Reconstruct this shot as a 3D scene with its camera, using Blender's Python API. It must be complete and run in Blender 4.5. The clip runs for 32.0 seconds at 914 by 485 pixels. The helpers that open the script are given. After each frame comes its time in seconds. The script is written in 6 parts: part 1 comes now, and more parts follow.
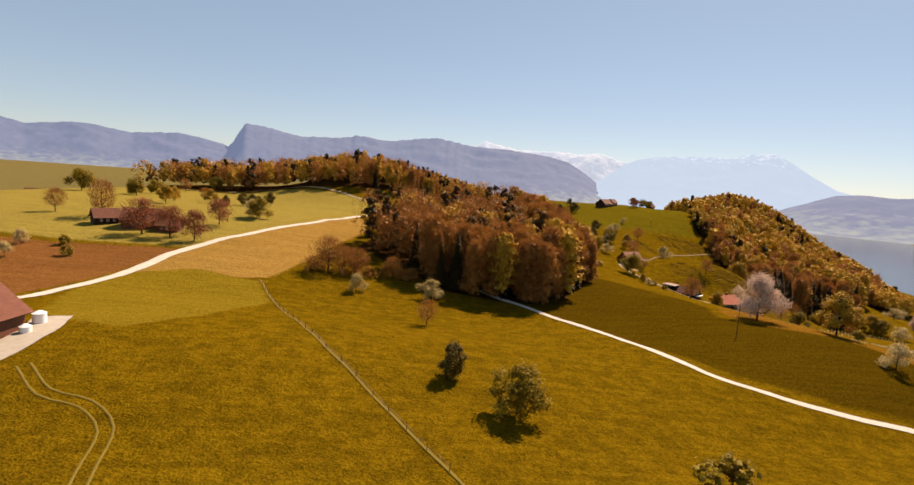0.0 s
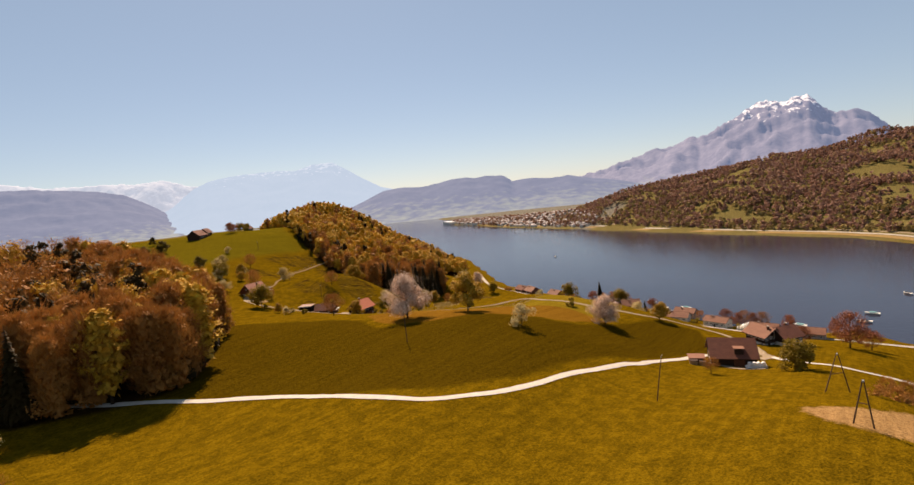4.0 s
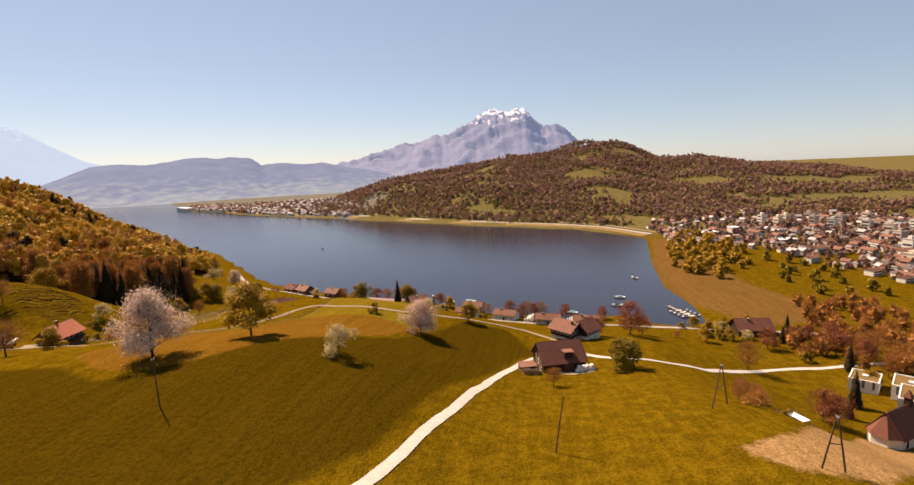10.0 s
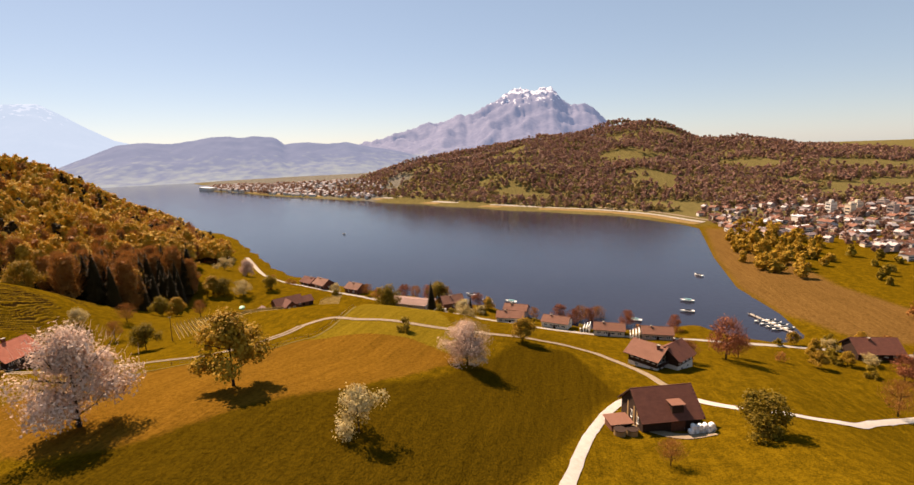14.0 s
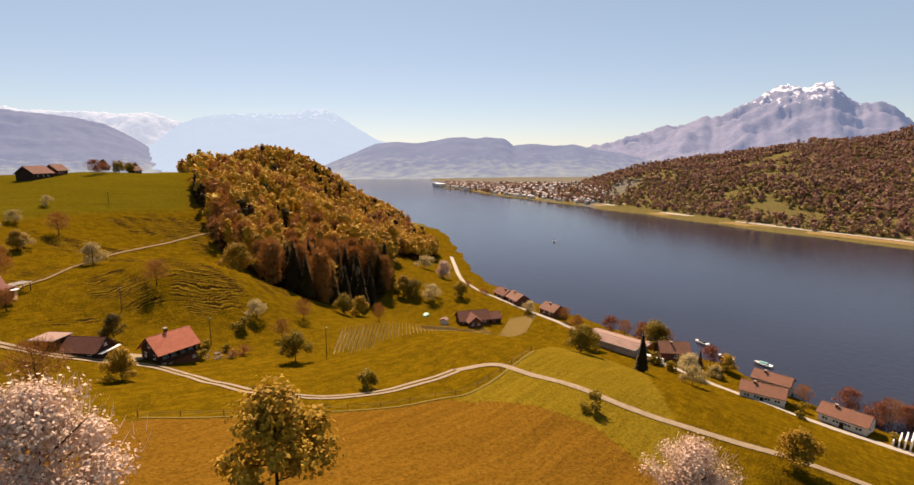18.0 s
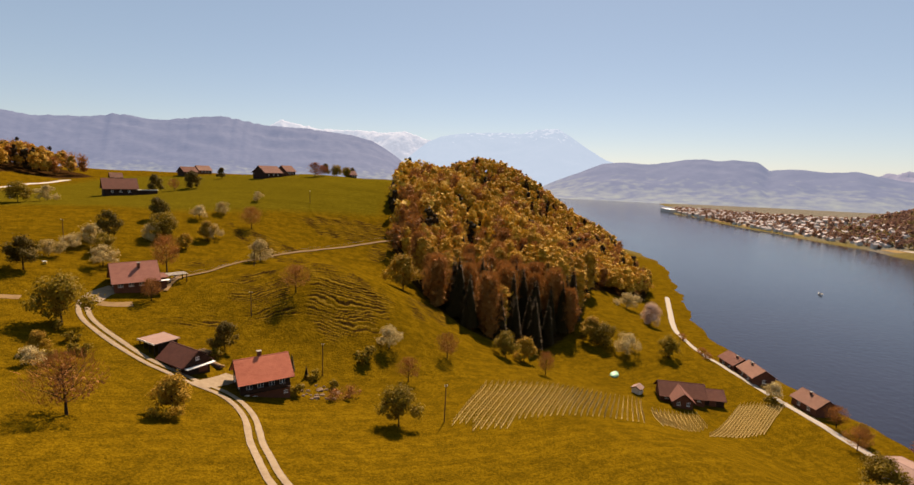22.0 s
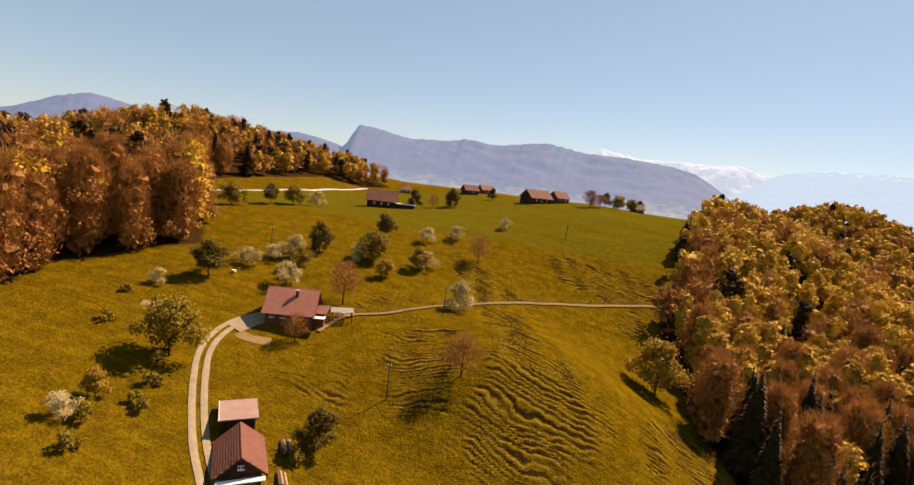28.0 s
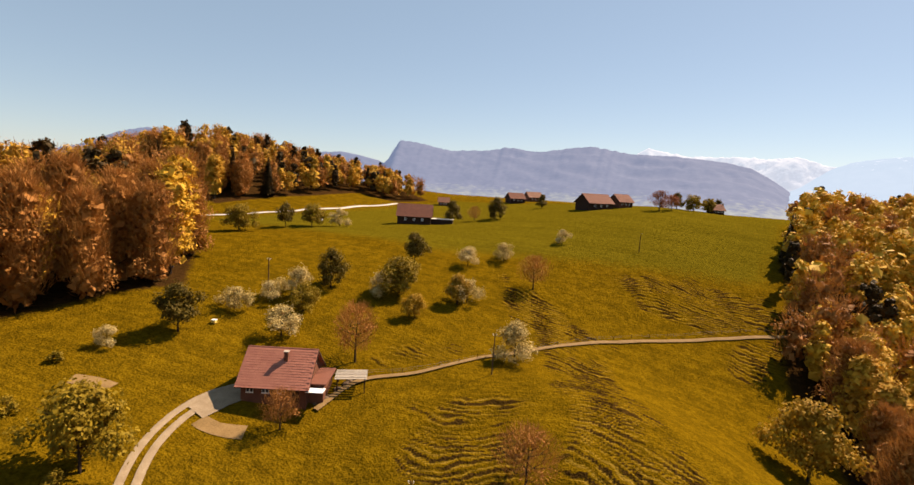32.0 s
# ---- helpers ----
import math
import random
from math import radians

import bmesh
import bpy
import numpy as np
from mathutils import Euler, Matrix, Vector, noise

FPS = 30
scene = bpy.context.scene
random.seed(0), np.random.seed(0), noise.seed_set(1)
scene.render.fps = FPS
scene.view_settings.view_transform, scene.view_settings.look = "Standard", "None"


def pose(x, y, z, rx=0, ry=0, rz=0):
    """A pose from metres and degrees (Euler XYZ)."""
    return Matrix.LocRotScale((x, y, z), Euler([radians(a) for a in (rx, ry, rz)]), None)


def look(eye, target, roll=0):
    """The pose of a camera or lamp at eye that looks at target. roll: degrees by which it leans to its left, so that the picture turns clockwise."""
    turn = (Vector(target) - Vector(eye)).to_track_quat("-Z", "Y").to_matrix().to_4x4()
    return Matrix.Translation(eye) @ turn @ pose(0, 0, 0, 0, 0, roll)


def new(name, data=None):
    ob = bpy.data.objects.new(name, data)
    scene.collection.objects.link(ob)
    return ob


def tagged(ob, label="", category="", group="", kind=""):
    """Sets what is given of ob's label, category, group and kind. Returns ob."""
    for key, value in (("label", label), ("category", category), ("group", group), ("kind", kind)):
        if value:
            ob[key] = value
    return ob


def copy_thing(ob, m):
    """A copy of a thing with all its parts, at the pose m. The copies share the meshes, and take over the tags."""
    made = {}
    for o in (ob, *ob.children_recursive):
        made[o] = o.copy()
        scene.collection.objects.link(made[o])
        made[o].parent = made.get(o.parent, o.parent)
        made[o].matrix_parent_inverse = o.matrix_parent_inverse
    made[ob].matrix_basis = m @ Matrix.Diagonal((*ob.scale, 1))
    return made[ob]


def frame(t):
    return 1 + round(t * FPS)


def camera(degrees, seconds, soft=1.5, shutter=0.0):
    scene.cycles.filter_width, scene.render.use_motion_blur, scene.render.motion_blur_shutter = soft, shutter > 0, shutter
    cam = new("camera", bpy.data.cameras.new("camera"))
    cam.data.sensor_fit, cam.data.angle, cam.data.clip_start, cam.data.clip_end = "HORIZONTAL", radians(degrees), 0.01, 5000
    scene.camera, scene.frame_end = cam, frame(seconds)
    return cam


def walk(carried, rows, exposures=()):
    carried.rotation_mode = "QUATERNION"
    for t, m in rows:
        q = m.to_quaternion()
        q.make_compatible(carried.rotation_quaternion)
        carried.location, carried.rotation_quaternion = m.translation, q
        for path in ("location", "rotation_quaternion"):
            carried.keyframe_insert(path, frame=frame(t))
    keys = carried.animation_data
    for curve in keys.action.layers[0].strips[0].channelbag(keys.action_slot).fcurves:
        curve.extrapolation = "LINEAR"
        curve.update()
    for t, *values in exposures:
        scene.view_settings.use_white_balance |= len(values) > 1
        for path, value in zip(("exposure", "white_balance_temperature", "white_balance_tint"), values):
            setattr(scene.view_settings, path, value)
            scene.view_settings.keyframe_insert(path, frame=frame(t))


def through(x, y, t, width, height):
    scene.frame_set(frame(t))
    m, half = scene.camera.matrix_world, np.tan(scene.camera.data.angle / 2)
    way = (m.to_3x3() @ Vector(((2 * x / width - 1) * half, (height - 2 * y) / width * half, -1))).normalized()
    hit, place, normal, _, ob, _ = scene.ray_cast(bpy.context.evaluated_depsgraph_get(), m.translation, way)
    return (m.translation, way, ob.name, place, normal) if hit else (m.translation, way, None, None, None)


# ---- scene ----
cam = camera(84.51, 32.0)
PATH = [
    (0, pose(2.64, -2.39, 82.72, 83.04, -4.33, -7.62)),
    (0.5, pose(3.48, 3.79, 82.34, 84.20, -2.95, -9.60)),
    (1, pose(3.89, 9.26, 81.64, 86.15, -1.31, -13.31)),
    (1.5, pose(3.20, 11.97, 81.94, 87.38, 0.45, -19.05)),
    (2, pose(2.62, 15.59, 82.26, 87.88, 1.73, -25.66)),
    (2.5, pose(2.38, 20.00, 82.73, 87.71, 2.84, -32.44)),
    (3, pose(1.05, 21.80, 83.91, 86.98, 3.71, -39.54)),
    (3.5, pose(2.22, 24.95, 84.27, 85.71, 5.00, -46.68)),
    (4, pose(2.83, 27.99, 85.09, 84.61, 5.38, -53.16)),
    (4.5, pose(1.07, 31.47, 86.09, 83.63, 4.78, -57.77)),
    (6.5, pose(5.72, 42.17, 86.44, 83.34, 3.22, -61.80)),
    (7, pose(8.42, 45.30, 86.08, 82.99, 3.15, -63.70)),
    (7.5, pose(13.49, 48.89, 85.56, 81.92, 3.24, -68.04)),
    (8, pose(16.58, 53.06, 85.64, 80.92, 3.41, -73.44)),
    (8.5, pose(20.66, 56.52, 85.47, 80.40, 3.41, -78.53)),
    (9, pose(25.00, 58.62, 84.77, 80.87, 3.15, -81.22)),
    (9.5, pose(28.87, 60.32, 84.19, 81.57, 2.53, -81.41)),
    (10, pose(32.64, 62.15, 83.71, 81.52, 2.14, -80.84)),
    (10.5, pose(36.22, 63.47, 83.54, 81.01, 2.06, -80.28)),
    (11, pose(39.11, 65.20, 83.73, 80.47, 1.79, -79.75)),
    (11.5, pose(44.96, 67.55, 83.74, 80.35, 1.51, -79.41)),
    (12, pose(50.36, 69.76, 83.54, 80.33, 1.17, -79.66)),
    (12.5, pose(55.45, 71.48, 83.71, 80.30, 1.09, -79.83)),
    (13, pose(60.86, 73.69, 83.42, 80.18, 1.06, -79.94)),
    (13.5, pose(66.99, 76.30, 83.17, 80.00, 1.31, -79.61)),
    (15.5, pose(90.83, 83.26, 82.34, 79.11, 2.20, -69.78)),
    (16, pose(95.48, 84.50, 80.63, 79.90, 1.41, -66.47)),
    (16.5, pose(102.04, 84.77, 81.71, 79.74, 1.25, -62.66)),
    (17, pose(107.39, 86.56, 81.56, 80.08, 0.71, -59.40)),
    (17.5, pose(113.14, 88.36, 81.14, 80.11, 0.52, -56.24)),
    (18, pose(118.68, 89.82, 80.54, 80.26, 0.26, -53.06)),
    (18.5, pose(124.40, 92.92, 79.86, 80.41, -0.15, -49.96)),
    (19, pose(130.25, 95.37, 78.77, 80.71, -0.35, -46.73)),
    (19.5, pose(136.12, 99.16, 78.17, 80.88, -0.79, -43.52)),
    (20, pose(141.82, 103.11, 77.50, 81.13, -1.23, -40.36)),
    (20.5, pose(146.56, 105.12, 77.03, 81.50, -1.32, -37.10)),
    (21, pose(151.00, 107.65, 76.67, 81.76, -1.49, -34.01)),
    (21.5, pose(155.46, 110.39, 76.63, 81.93, -1.75, -30.89)),
    (22, pose(159.81, 114.27, 76.30, 82.11, -2.04, -27.82)),
    (22.5, pose(163.87, 118.22, 75.84, 82.33, -2.36, -24.83)),
    (23, pose(167.89, 121.57, 75.51, 82.57, -2.63, -21.71)),
    (23.5, pose(171.86, 124.67, 75.73, 82.65, -3.06, -18.48)),
    (24, pose(175.45, 128.13, 76.15, 82.70, -3.55, -15.37)),
    (24.5, pose(178.86, 132.37, 76.04, 82.74, -3.81, -12.41)),
    (25, pose(181.72, 136.70, 75.93, 82.83, -4.16, -9.58)),
    (25.5, pose(184.42, 141.15, 75.68, 82.90, -4.55, -6.70)),
    (27.5, pose(191.26, 163.43, 77.66, 82.40, -6.83, 4.36)),
    (28, pose(191.95, 168.02, 78.07, 82.62, -6.78, 6.89)),
    (28.5, pose(191.62, 173.09, 77.60, 83.15, -6.10, 8.87)),
    (29, pose(191.24, 177.10, 77.52, 83.50, -5.33, 10.31)),
    (29.5, pose(191.09, 181.29, 77.25, 83.64, -4.51, 11.22)),
    (30, pose(190.34, 185.39, 77.31, 83.38, -3.96, 11.35)),
    (30.5, pose(189.84, 189.54, 77.15, 83.11, -3.48, 11.45)),
    (31, pose(189.05, 193.75, 77.11, 83.13, -3.36, 11.51)),
    (31.5, pose(188.17, 198.23, 77.09, 83.20, -3.33, 11.56)),
    (32, pose(187.30, 202.47, 77.03, 83.38, -3.45, 11.67)),
]
walk(cam, PATH, ((0, 1.1, 7300, 22), (4, 0.98, 7300, 23), (9, 1.1, 7300, 26), (16, 1.2, 7300, 25), (21, 1.0, 7300, 23), (25, 1.05, 7300, 22), (30, 1.25, 7300, 21), (32, 1.25, 7300, 21)))
# ---------- light ----------
SUN_AZ, SUN_EL = 40.0, 47.0        # degrees: azimuth clockwise from +y, elevation
world = bpy.data.worlds.new("sky")
scene.world = world
world.use_nodes = True
wn = world.node_tree
sky = wn.nodes.new("ShaderNodeTexSky")
sky.sky_type, sky.sun_disc = "NISHITA", False
sky.sun_elevation, sky.sun_rotation = radians(SUN_EL), radians(SUN_AZ)
sky.altitude, sky.air_density, sky.dust_density, sky.ozone_density = 1400, 1.0, 0.6, 0.8
haze = wn.nodes.new("ShaderNodeMix")          # thin even haze over the whole sky
haze.data_type = "RGBA"
haze.inputs[0].default_value, haze.inputs[7].default_value = 0.42, (3.25, 5.2, 6.35, 1)
wn.links.new(sky.outputs[0], haze.inputs[6])
wn.links.new(haze.outputs[2], wn.nodes["Background"].inputs[0])
wn.nodes["Background"].inputs[1].default_value = 0.052
sun = new("sun", bpy.data.lights.new("sun", "SUN"))
sun.data.energy, sun.data.angle, sun.data.color = 5.0, radians(0.53), (1.0, 0.85, 0.63)
to_sun = Vector((math.sin(radians(SUN_AZ)) * math.cos(radians(SUN_EL)), math.cos(radians(SUN_AZ)) * math.cos(radians(SUN_EL)), math.sin(radians(SUN_EL))))
sun.matrix_world = look(to_sun * 900, (0, 0, 0))

# ---------- small tools ----------
def mesh_np(name, verts, faces, material=None, smooth=False):
    """A mesh from arrays: verts n x 3, faces m x 3 or m x 4."""
    verts, faces = np.asarray(verts, np.float32), np.asarray(faces, np.int32)
    me = bpy.data.meshes.new(name)
    k = faces.shape[1]
    me.vertices.add(len(verts))
    me.vertices.foreach_set("co", verts.ravel())
    me.loops.add(faces.size)
    me.loops.foreach_set("vertex_index", faces.ravel())
    me.polygons.add(len(faces))
    me.polygons.foreach_set("loop_start", np.arange(0, faces.size, k, dtype=np.int32))
    me.polygons.foreach_set("loop_total", np.full(len(faces), k, np.int32))
    me.polygons.foreach_set("use_smooth", np.full(len(faces), smooth, bool))
    me.update(calc_edges=True)
    if material:
        me.materials.append(material)
    return me


def part(name, bm, material, parent, label="", smooth=False):
    """Links a bmesh or a ready mesh as one mesh object under a thing or a part."""
    if isinstance(bm, bmesh.types.BMesh):
        me = bpy.data.meshes.new(name)
        bmesh.ops.recalc_face_normals(bm, faces=bm.faces)
        if smooth:
            for face in bm.faces:
                face.smooth = True
        bm.to_mesh(me)
        bm.free()
        me.materials.append(material)
    else:
        me = bm
    ob = new(name, me)
    ob.parent = parent
    if label:
        ob["label"] = label
    return ob


def thing(name, m, label, category, group="", kind=""):
    ob = new(name)
    ob.empty_display_size = 0.5
    ob.matrix_world = m
    return tagged(ob, label, category, group, kind)


def box(bm, x0, x1, y0, y1, z0, z1):
    v = [bm.verts.new(c) for c in ((x0, y0, z0), (x1, y0, z0), (x1, y1, z0), (x0, y1, z0), (x0, y0, z1), (x1, y0, z1), (x1, y1, z1), (x0, y1, z1))]
    for f in ((0, 3, 2, 1), (4, 5, 6, 7), (0, 1, 5, 4), (1, 2, 6, 5), (2, 3, 7, 6), (3, 0, 4, 7)):
        bm.faces.new([v[i] for i in f])
    return v


def boxes(*dims):
    bm = bmesh.new()
    for d in dims:
        box(bm, *d)
    return bm


def prism(bm, profile, y0, y1):
    """A profile of (x, z) drawn out along y."""
    a = [bm.verts.new((x, y0, z)) for x, z in profile]
    b = [bm.verts.new((x, y1, z)) for x, z in profile]
    bm.faces.new(a)
    bm.faces.new(b[::-1])
    for i in range(len(a)):
        j = (i + 1) % len(a)
        bm.faces.new((a[j], a[i], b[i], b[j]))
    return bm


def tube(bm, points, radii, n=6):
    """A tapered limb along points."""
    rings = []
    for i, p in enumerate(points):
        a, b = Vector(points[max(i - 1, 0)]), Vector(points[min(i + 1, len(points) - 1)])
        d = (b - a).normalized()
        u = d.cross(Vector((0.3, 1, 0.2))).normalized()
        w = d.cross(u)
        rings.append([bm.verts.new(Vector(p) + (u * math.cos(k * math.tau / n) + w * math.sin(k * math.tau / n)) * radii[i]) for k in range(n)])
    for r, s in zip(rings, rings[1:]):
        for k in range(n):
            bm.faces.new((r[k], r[(k + 1) % n], s[(k + 1) % n], s[k]))
    bm.faces.new(rings[-1])
    bm.faces.new(rings[0][::-1])


# ---------- materials ----------
def mat(name, c1, c2=None, rough=0.85, scale=2.0, fine=14.0, bump=0.0, metal=0.0, island=0.0, c3=None, leaf_share=1.0):
    """Two colours mixed by a broad and a fine noise, with bump; island: shift between loose pieces and between objects."""
    m = bpy.data.materials.new(name)
    m.use_nodes = True
    nt = m.node_tree
    N, K = nt.nodes.new, nt.links.new
    b = nt.nodes["Principled BSDF"]
    b.inputs["Roughness"].default_value, b.inputs["Metallic"].default_value = rough, metal
    b.inputs["Specular IOR Level"].default_value = 0.25
    geo = N("ShaderNodeNewGeometry")
    n1, n2 = N("ShaderNodeTexNoise"), N("ShaderNodeTexNoise")
    n1.inputs["Scale"].default_value, n1.inputs["Detail"].default_value = scale, 4
    n2.inputs["Scale"].default_value, n2.inputs["Detail"].default_value = fine, 3
    co = N("ShaderNodeTexCoord")
    K(co.outputs["Object"], n1.inputs["Vector"])
    K(co.outputs["Object"], n2.inputs["Vector"])
    add = N("ShaderNodeMath")
    add.operation = "ADD"
    K(n1.outputs["Fac"], add.inputs[0])
    K(n2.outputs["Fac"], add.inputs[1])
    last = add
    if island:
        oi = N("ShaderNodeObjectInfo")
        for out, share in ((geo.outputs["Random Per Island"], leaf_share), (oi.outputs["Random"], 1.0)):
            ma = N("ShaderNodeMath")
            ma.operation = "MULTIPLY_ADD"
            ma.inputs[1].default_value = island * share
            K(out, ma.inputs[0])
            K(last.outputs[0], ma.inputs[2])
            last = ma
    ramp = N("ShaderNodeValToRGB")
    lo, hi = 0.62, 1.38 + (1 + leaf_share) * island
    mr = N("ShaderNodeMapRange")
    mr.inputs[1].default_value, mr.inputs[2].default_value = lo, hi
    K(last.outputs[0], mr.inputs[0])
    K(mr.outputs[0], ramp.inputs[0])
    c2 = c2 or tuple(0.75 * v for v in c1)
    ramp.color_ramp.elements[0].color, ramp.color_ramp.elements[1].color = (*c2, 1), (*c1, 1)
    if c3:
        e = ramp.color_ramp.elements.new(0.5)
        e.color = (*c3, 1)
    K(ramp.outputs[0], b.inputs["Base Color"])
    if bump:
        bu = N("ShaderNodeBump")
        bu.inputs["Strength"].default_value, bu.inputs["Distance"].default_value = min(1.0, bump), 0.05 * bump
        K(add.outputs[0], bu.inputs["Height"])
        K(bu.outputs[0], b.inputs["Normal"])
    return m


def leaf_mat(name, c1, c2, c3=None, through=0.5):
    """Leaves: every leaf clump and every tree its own tone, and light that shines through."""
    m = mat(name, c1, c2, 0.7, 0.17, 0.9, island=0.36, c3=c3, leaf_share=0.3)
    nt = m.node_tree
    b = nt.nodes["Principled BSDF"]
    b.inputs["Specular IOR Level"].default_value = 0.12
    tr, mix = nt.nodes.new("ShaderNodeBsdfTranslucent"), nt.nodes.new("ShaderNodeMixShader")
    nt.links.new(b.inputs["Base Color"].links[0].from_socket, tr.inputs[0])
    mix.inputs[0].default_value = through
    nt.links.new(b.outputs[0], mix.inputs[1])
    nt.links.new(tr.outputs[0], mix.inputs[2])
    nt.links.new(mix.outputs[0], nt.nodes["Material Output"].inputs[0])
    return m


BARK = mat("bark", (0.045, 0.028, 0.018), (0.02, 0.013, 0.009), 0.9, 1.5, 9, 0.6)
BARK.node_tree.nodes["Principled BSDF"].inputs["Specular IOR Level"].default_value = 0.1
LEAF_GREEN = leaf_mat("leaf_green", (0.33, 0.225, 0.017), (0.095, 0.062, 0.007), through=0.35)
LEAF_DARK = leaf_mat("leaf_dark", (0.16, 0.11, 0.013), (0.05, 0.035, 0.006), through=0.3)
LEAF_YELLOW = leaf_mat("leaf_yellow", (0.50, 0.30, 0.024), (0.19, 0.10, 0.011), through=0.25)
BLOSSOM = leaf_mat("blossom", (0.80, 0.65, 0.54), (0.32, 0.185, 0.11), (0.60, 0.44, 0.34), through=0.2)
BLOSSOM_GREEN = leaf_mat("leafing_blossom", (0.76, 0.65, 0.41), (0.17, 0.115, 0.017), (0.46, 0.35, 0.14), through=0.25)
BUD_BROWN = leaf_mat("bud_brown", (0.43, 0.19, 0.042), (0.18, 0.07, 0.019), through=0.2)
BUD_RED = leaf_mat("bud_red", (0.36, 0.125, 0.052), (0.13, 0.044, 0.021), through=0.2)
WOOD_MIX = leaf_mat("wood_leaves", (0.64, 0.41, 0.033), (0.28, 0.122, 0.018), (0.46, 0.257, 0.026), 0.12)
# the two far leaf tones have haze mixed into their colour
WOOD_FAR = leaf_mat("far_wood_leaves", (0.30, 0.18, 0.11), (0.19, 0.10, 0.08), (0.245, 0.135, 0.095), 0.3)
LEAF_FAR = leaf_mat("far_green_leaves", (0.34, 0.25, 0.085), (0.14, 0.095, 0.042), through=0.3)
NEEDLES = leaf_mat("needles", (0.062, 0.037, 0.009), (0.022, 0.013, 0.004), through=0.1)
ROAD = mat("gravel_road", (0.46, 0.425, 0.38), (0.33, 0.295, 0.25), 0.95, 0.8, 6, 0.4)
TRACK = mat("dirt_track", (0.272, 0.213, 0.142), (0.166, 0.118, 0.071), 0.95, 0.8, 6, 0.4)
PATH_EARTH = mat("worn_path", (0.225, 0.142, 0.059), (0.118, 0.071, 0.024), 0.95, 0.6, 5, 0.4)
ROOF_BROWN = mat("brown_roof_tiles", (0.174, 0.063, 0.041), (0.097, 0.036, 0.024), 0.85, 0.6, 7, 0.8, island=0.35)
ROOF_RUST = mat("rust_brown_roof_tiles", (0.36, 0.145, 0.10), (0.24, 0.085, 0.06), 0.8, 0.8, 7, 0.8, island=0.3)
ROOF_RED = mat("red_roof_tiles", (0.50, 0.150, 0.082), (0.33, 0.085, 0.046), 0.8, 0.8, 7, 0.8, island=0.35)
ROOF_PALE = mat("pale_roof_tiles", (0.222, 0.098, 0.062), (0.139, 0.062, 0.039), 0.8, 0.8, 7, 0.8, island=0.35)
TIMBER = mat("dark_timber", (0.042, 0.020, 0.0112), (0.020, 0.0096, 0.0064), 0.85, 1.2, 8, 0.5)
TIMBER_RED = mat("red_brown_boards", (0.152, 0.057, 0.030), (0.084, 0.032, 0.019), 0.85, 1.2, 8, 0.5)
PLASTER = mat("white_plaster", (0.632, 0.599, 0.551), (0.502, 0.462, 0.405), 0.9, 0.7, 6, 0.2)
GLASS = mat("window_glass", (0.05, 0.06, 0.07), (0.03, 0.03, 0.04), 0.08, 2, 8)
WHITE_PAINT = mat("white_paint", (0.80, 0.78, 0.74), (0.68, 0.66, 0.62), 0.5, 2, 8)
CONCRETE = mat("pale_concrete", (0.330, 0.300, 0.258), (0.240, 0.210, 0.174), 0.9, 0.8, 6, 0.3)
POLE_WOOD = mat("pole_wood", (0.11, 0.06, 0.035), (0.06, 0.035, 0.02), 0.9, 2, 9, 0.4)

# ---------- the lie of the land ----------
HILLS = [
    (-50.7, 264.8, 50.54, 129.4, 288.2),
    (144.2, 324.9, 51.74, 136.3, 141.2),
    (126.6, 24.9, 25.13, 119.2, 36.9),
    (326.1, 435.5, 12.56, 38.7, 296.8),
    (33.7, 88.0, 14.76, 161.5, 43.7),
    (273.6, 443.9, 48.55, 131.8, 116.6),
    (-225.3, 326.2, 53.16, 116.1, 404.1),
    (211.3, 116.1, -49.03, 100.4, 183.9),
    (202.7, 270.4, 17.67, 34.9, 29.9),
    (176.4, 137.6, 63.29, 108.9, 97.2),
    (232.9, 51.4, 21.53, 67.4, 107.7),
    (244.7, 176.9, 16.86, 45.1, 92.0),
    (311.6, 708.1, 46.63, 162.0, 156.3),
    (-17.0, -71.8, 42.50, 287.3, 110.0),
    (467.9, 609.5, 64.29, 73.1, 122.6),
    (-5.6, 463.4, 26.32, 81.8, 76.3),
    (64.6, 587.0, 63.16, 254.4, 138.2),
    (322.0, -8.0, -5.00, 20.0, 14.0),
    (141.0, 120.0, 3.6, 30.0, 30.0),
]
LAKE = [(331, -24), (378, -19), (457, -28), (601, -52), (683, 16), (746, 150), (910, 445), (1000, 640), (1150, 905), (1222, 985), (1310, 1050),
        (1560, 1330), (1700, 1700), (1500, 2300), (1100, 2500), (500, 2200), (300, 1500), (380, 900), (420, 700), (420, 520), (400, 400), (360, 300), (320, 230), (290, 150), (262, 90), (262, 10), (290, -22)]
FAR_HILLS = [(900, -520, 14, 260, 220), (-200, 1300, 25, 700, 420)]
FAR_CREST = [(985, 500, 6), (1090, 366, 30), (1132, 179, 76), (1230, 60, 100), (1335, -44, 116), (1309, -213, 87), (1259, -384, 60), (1206, -508, 40), (1149, -612, 18), (1100, -720, 8)]


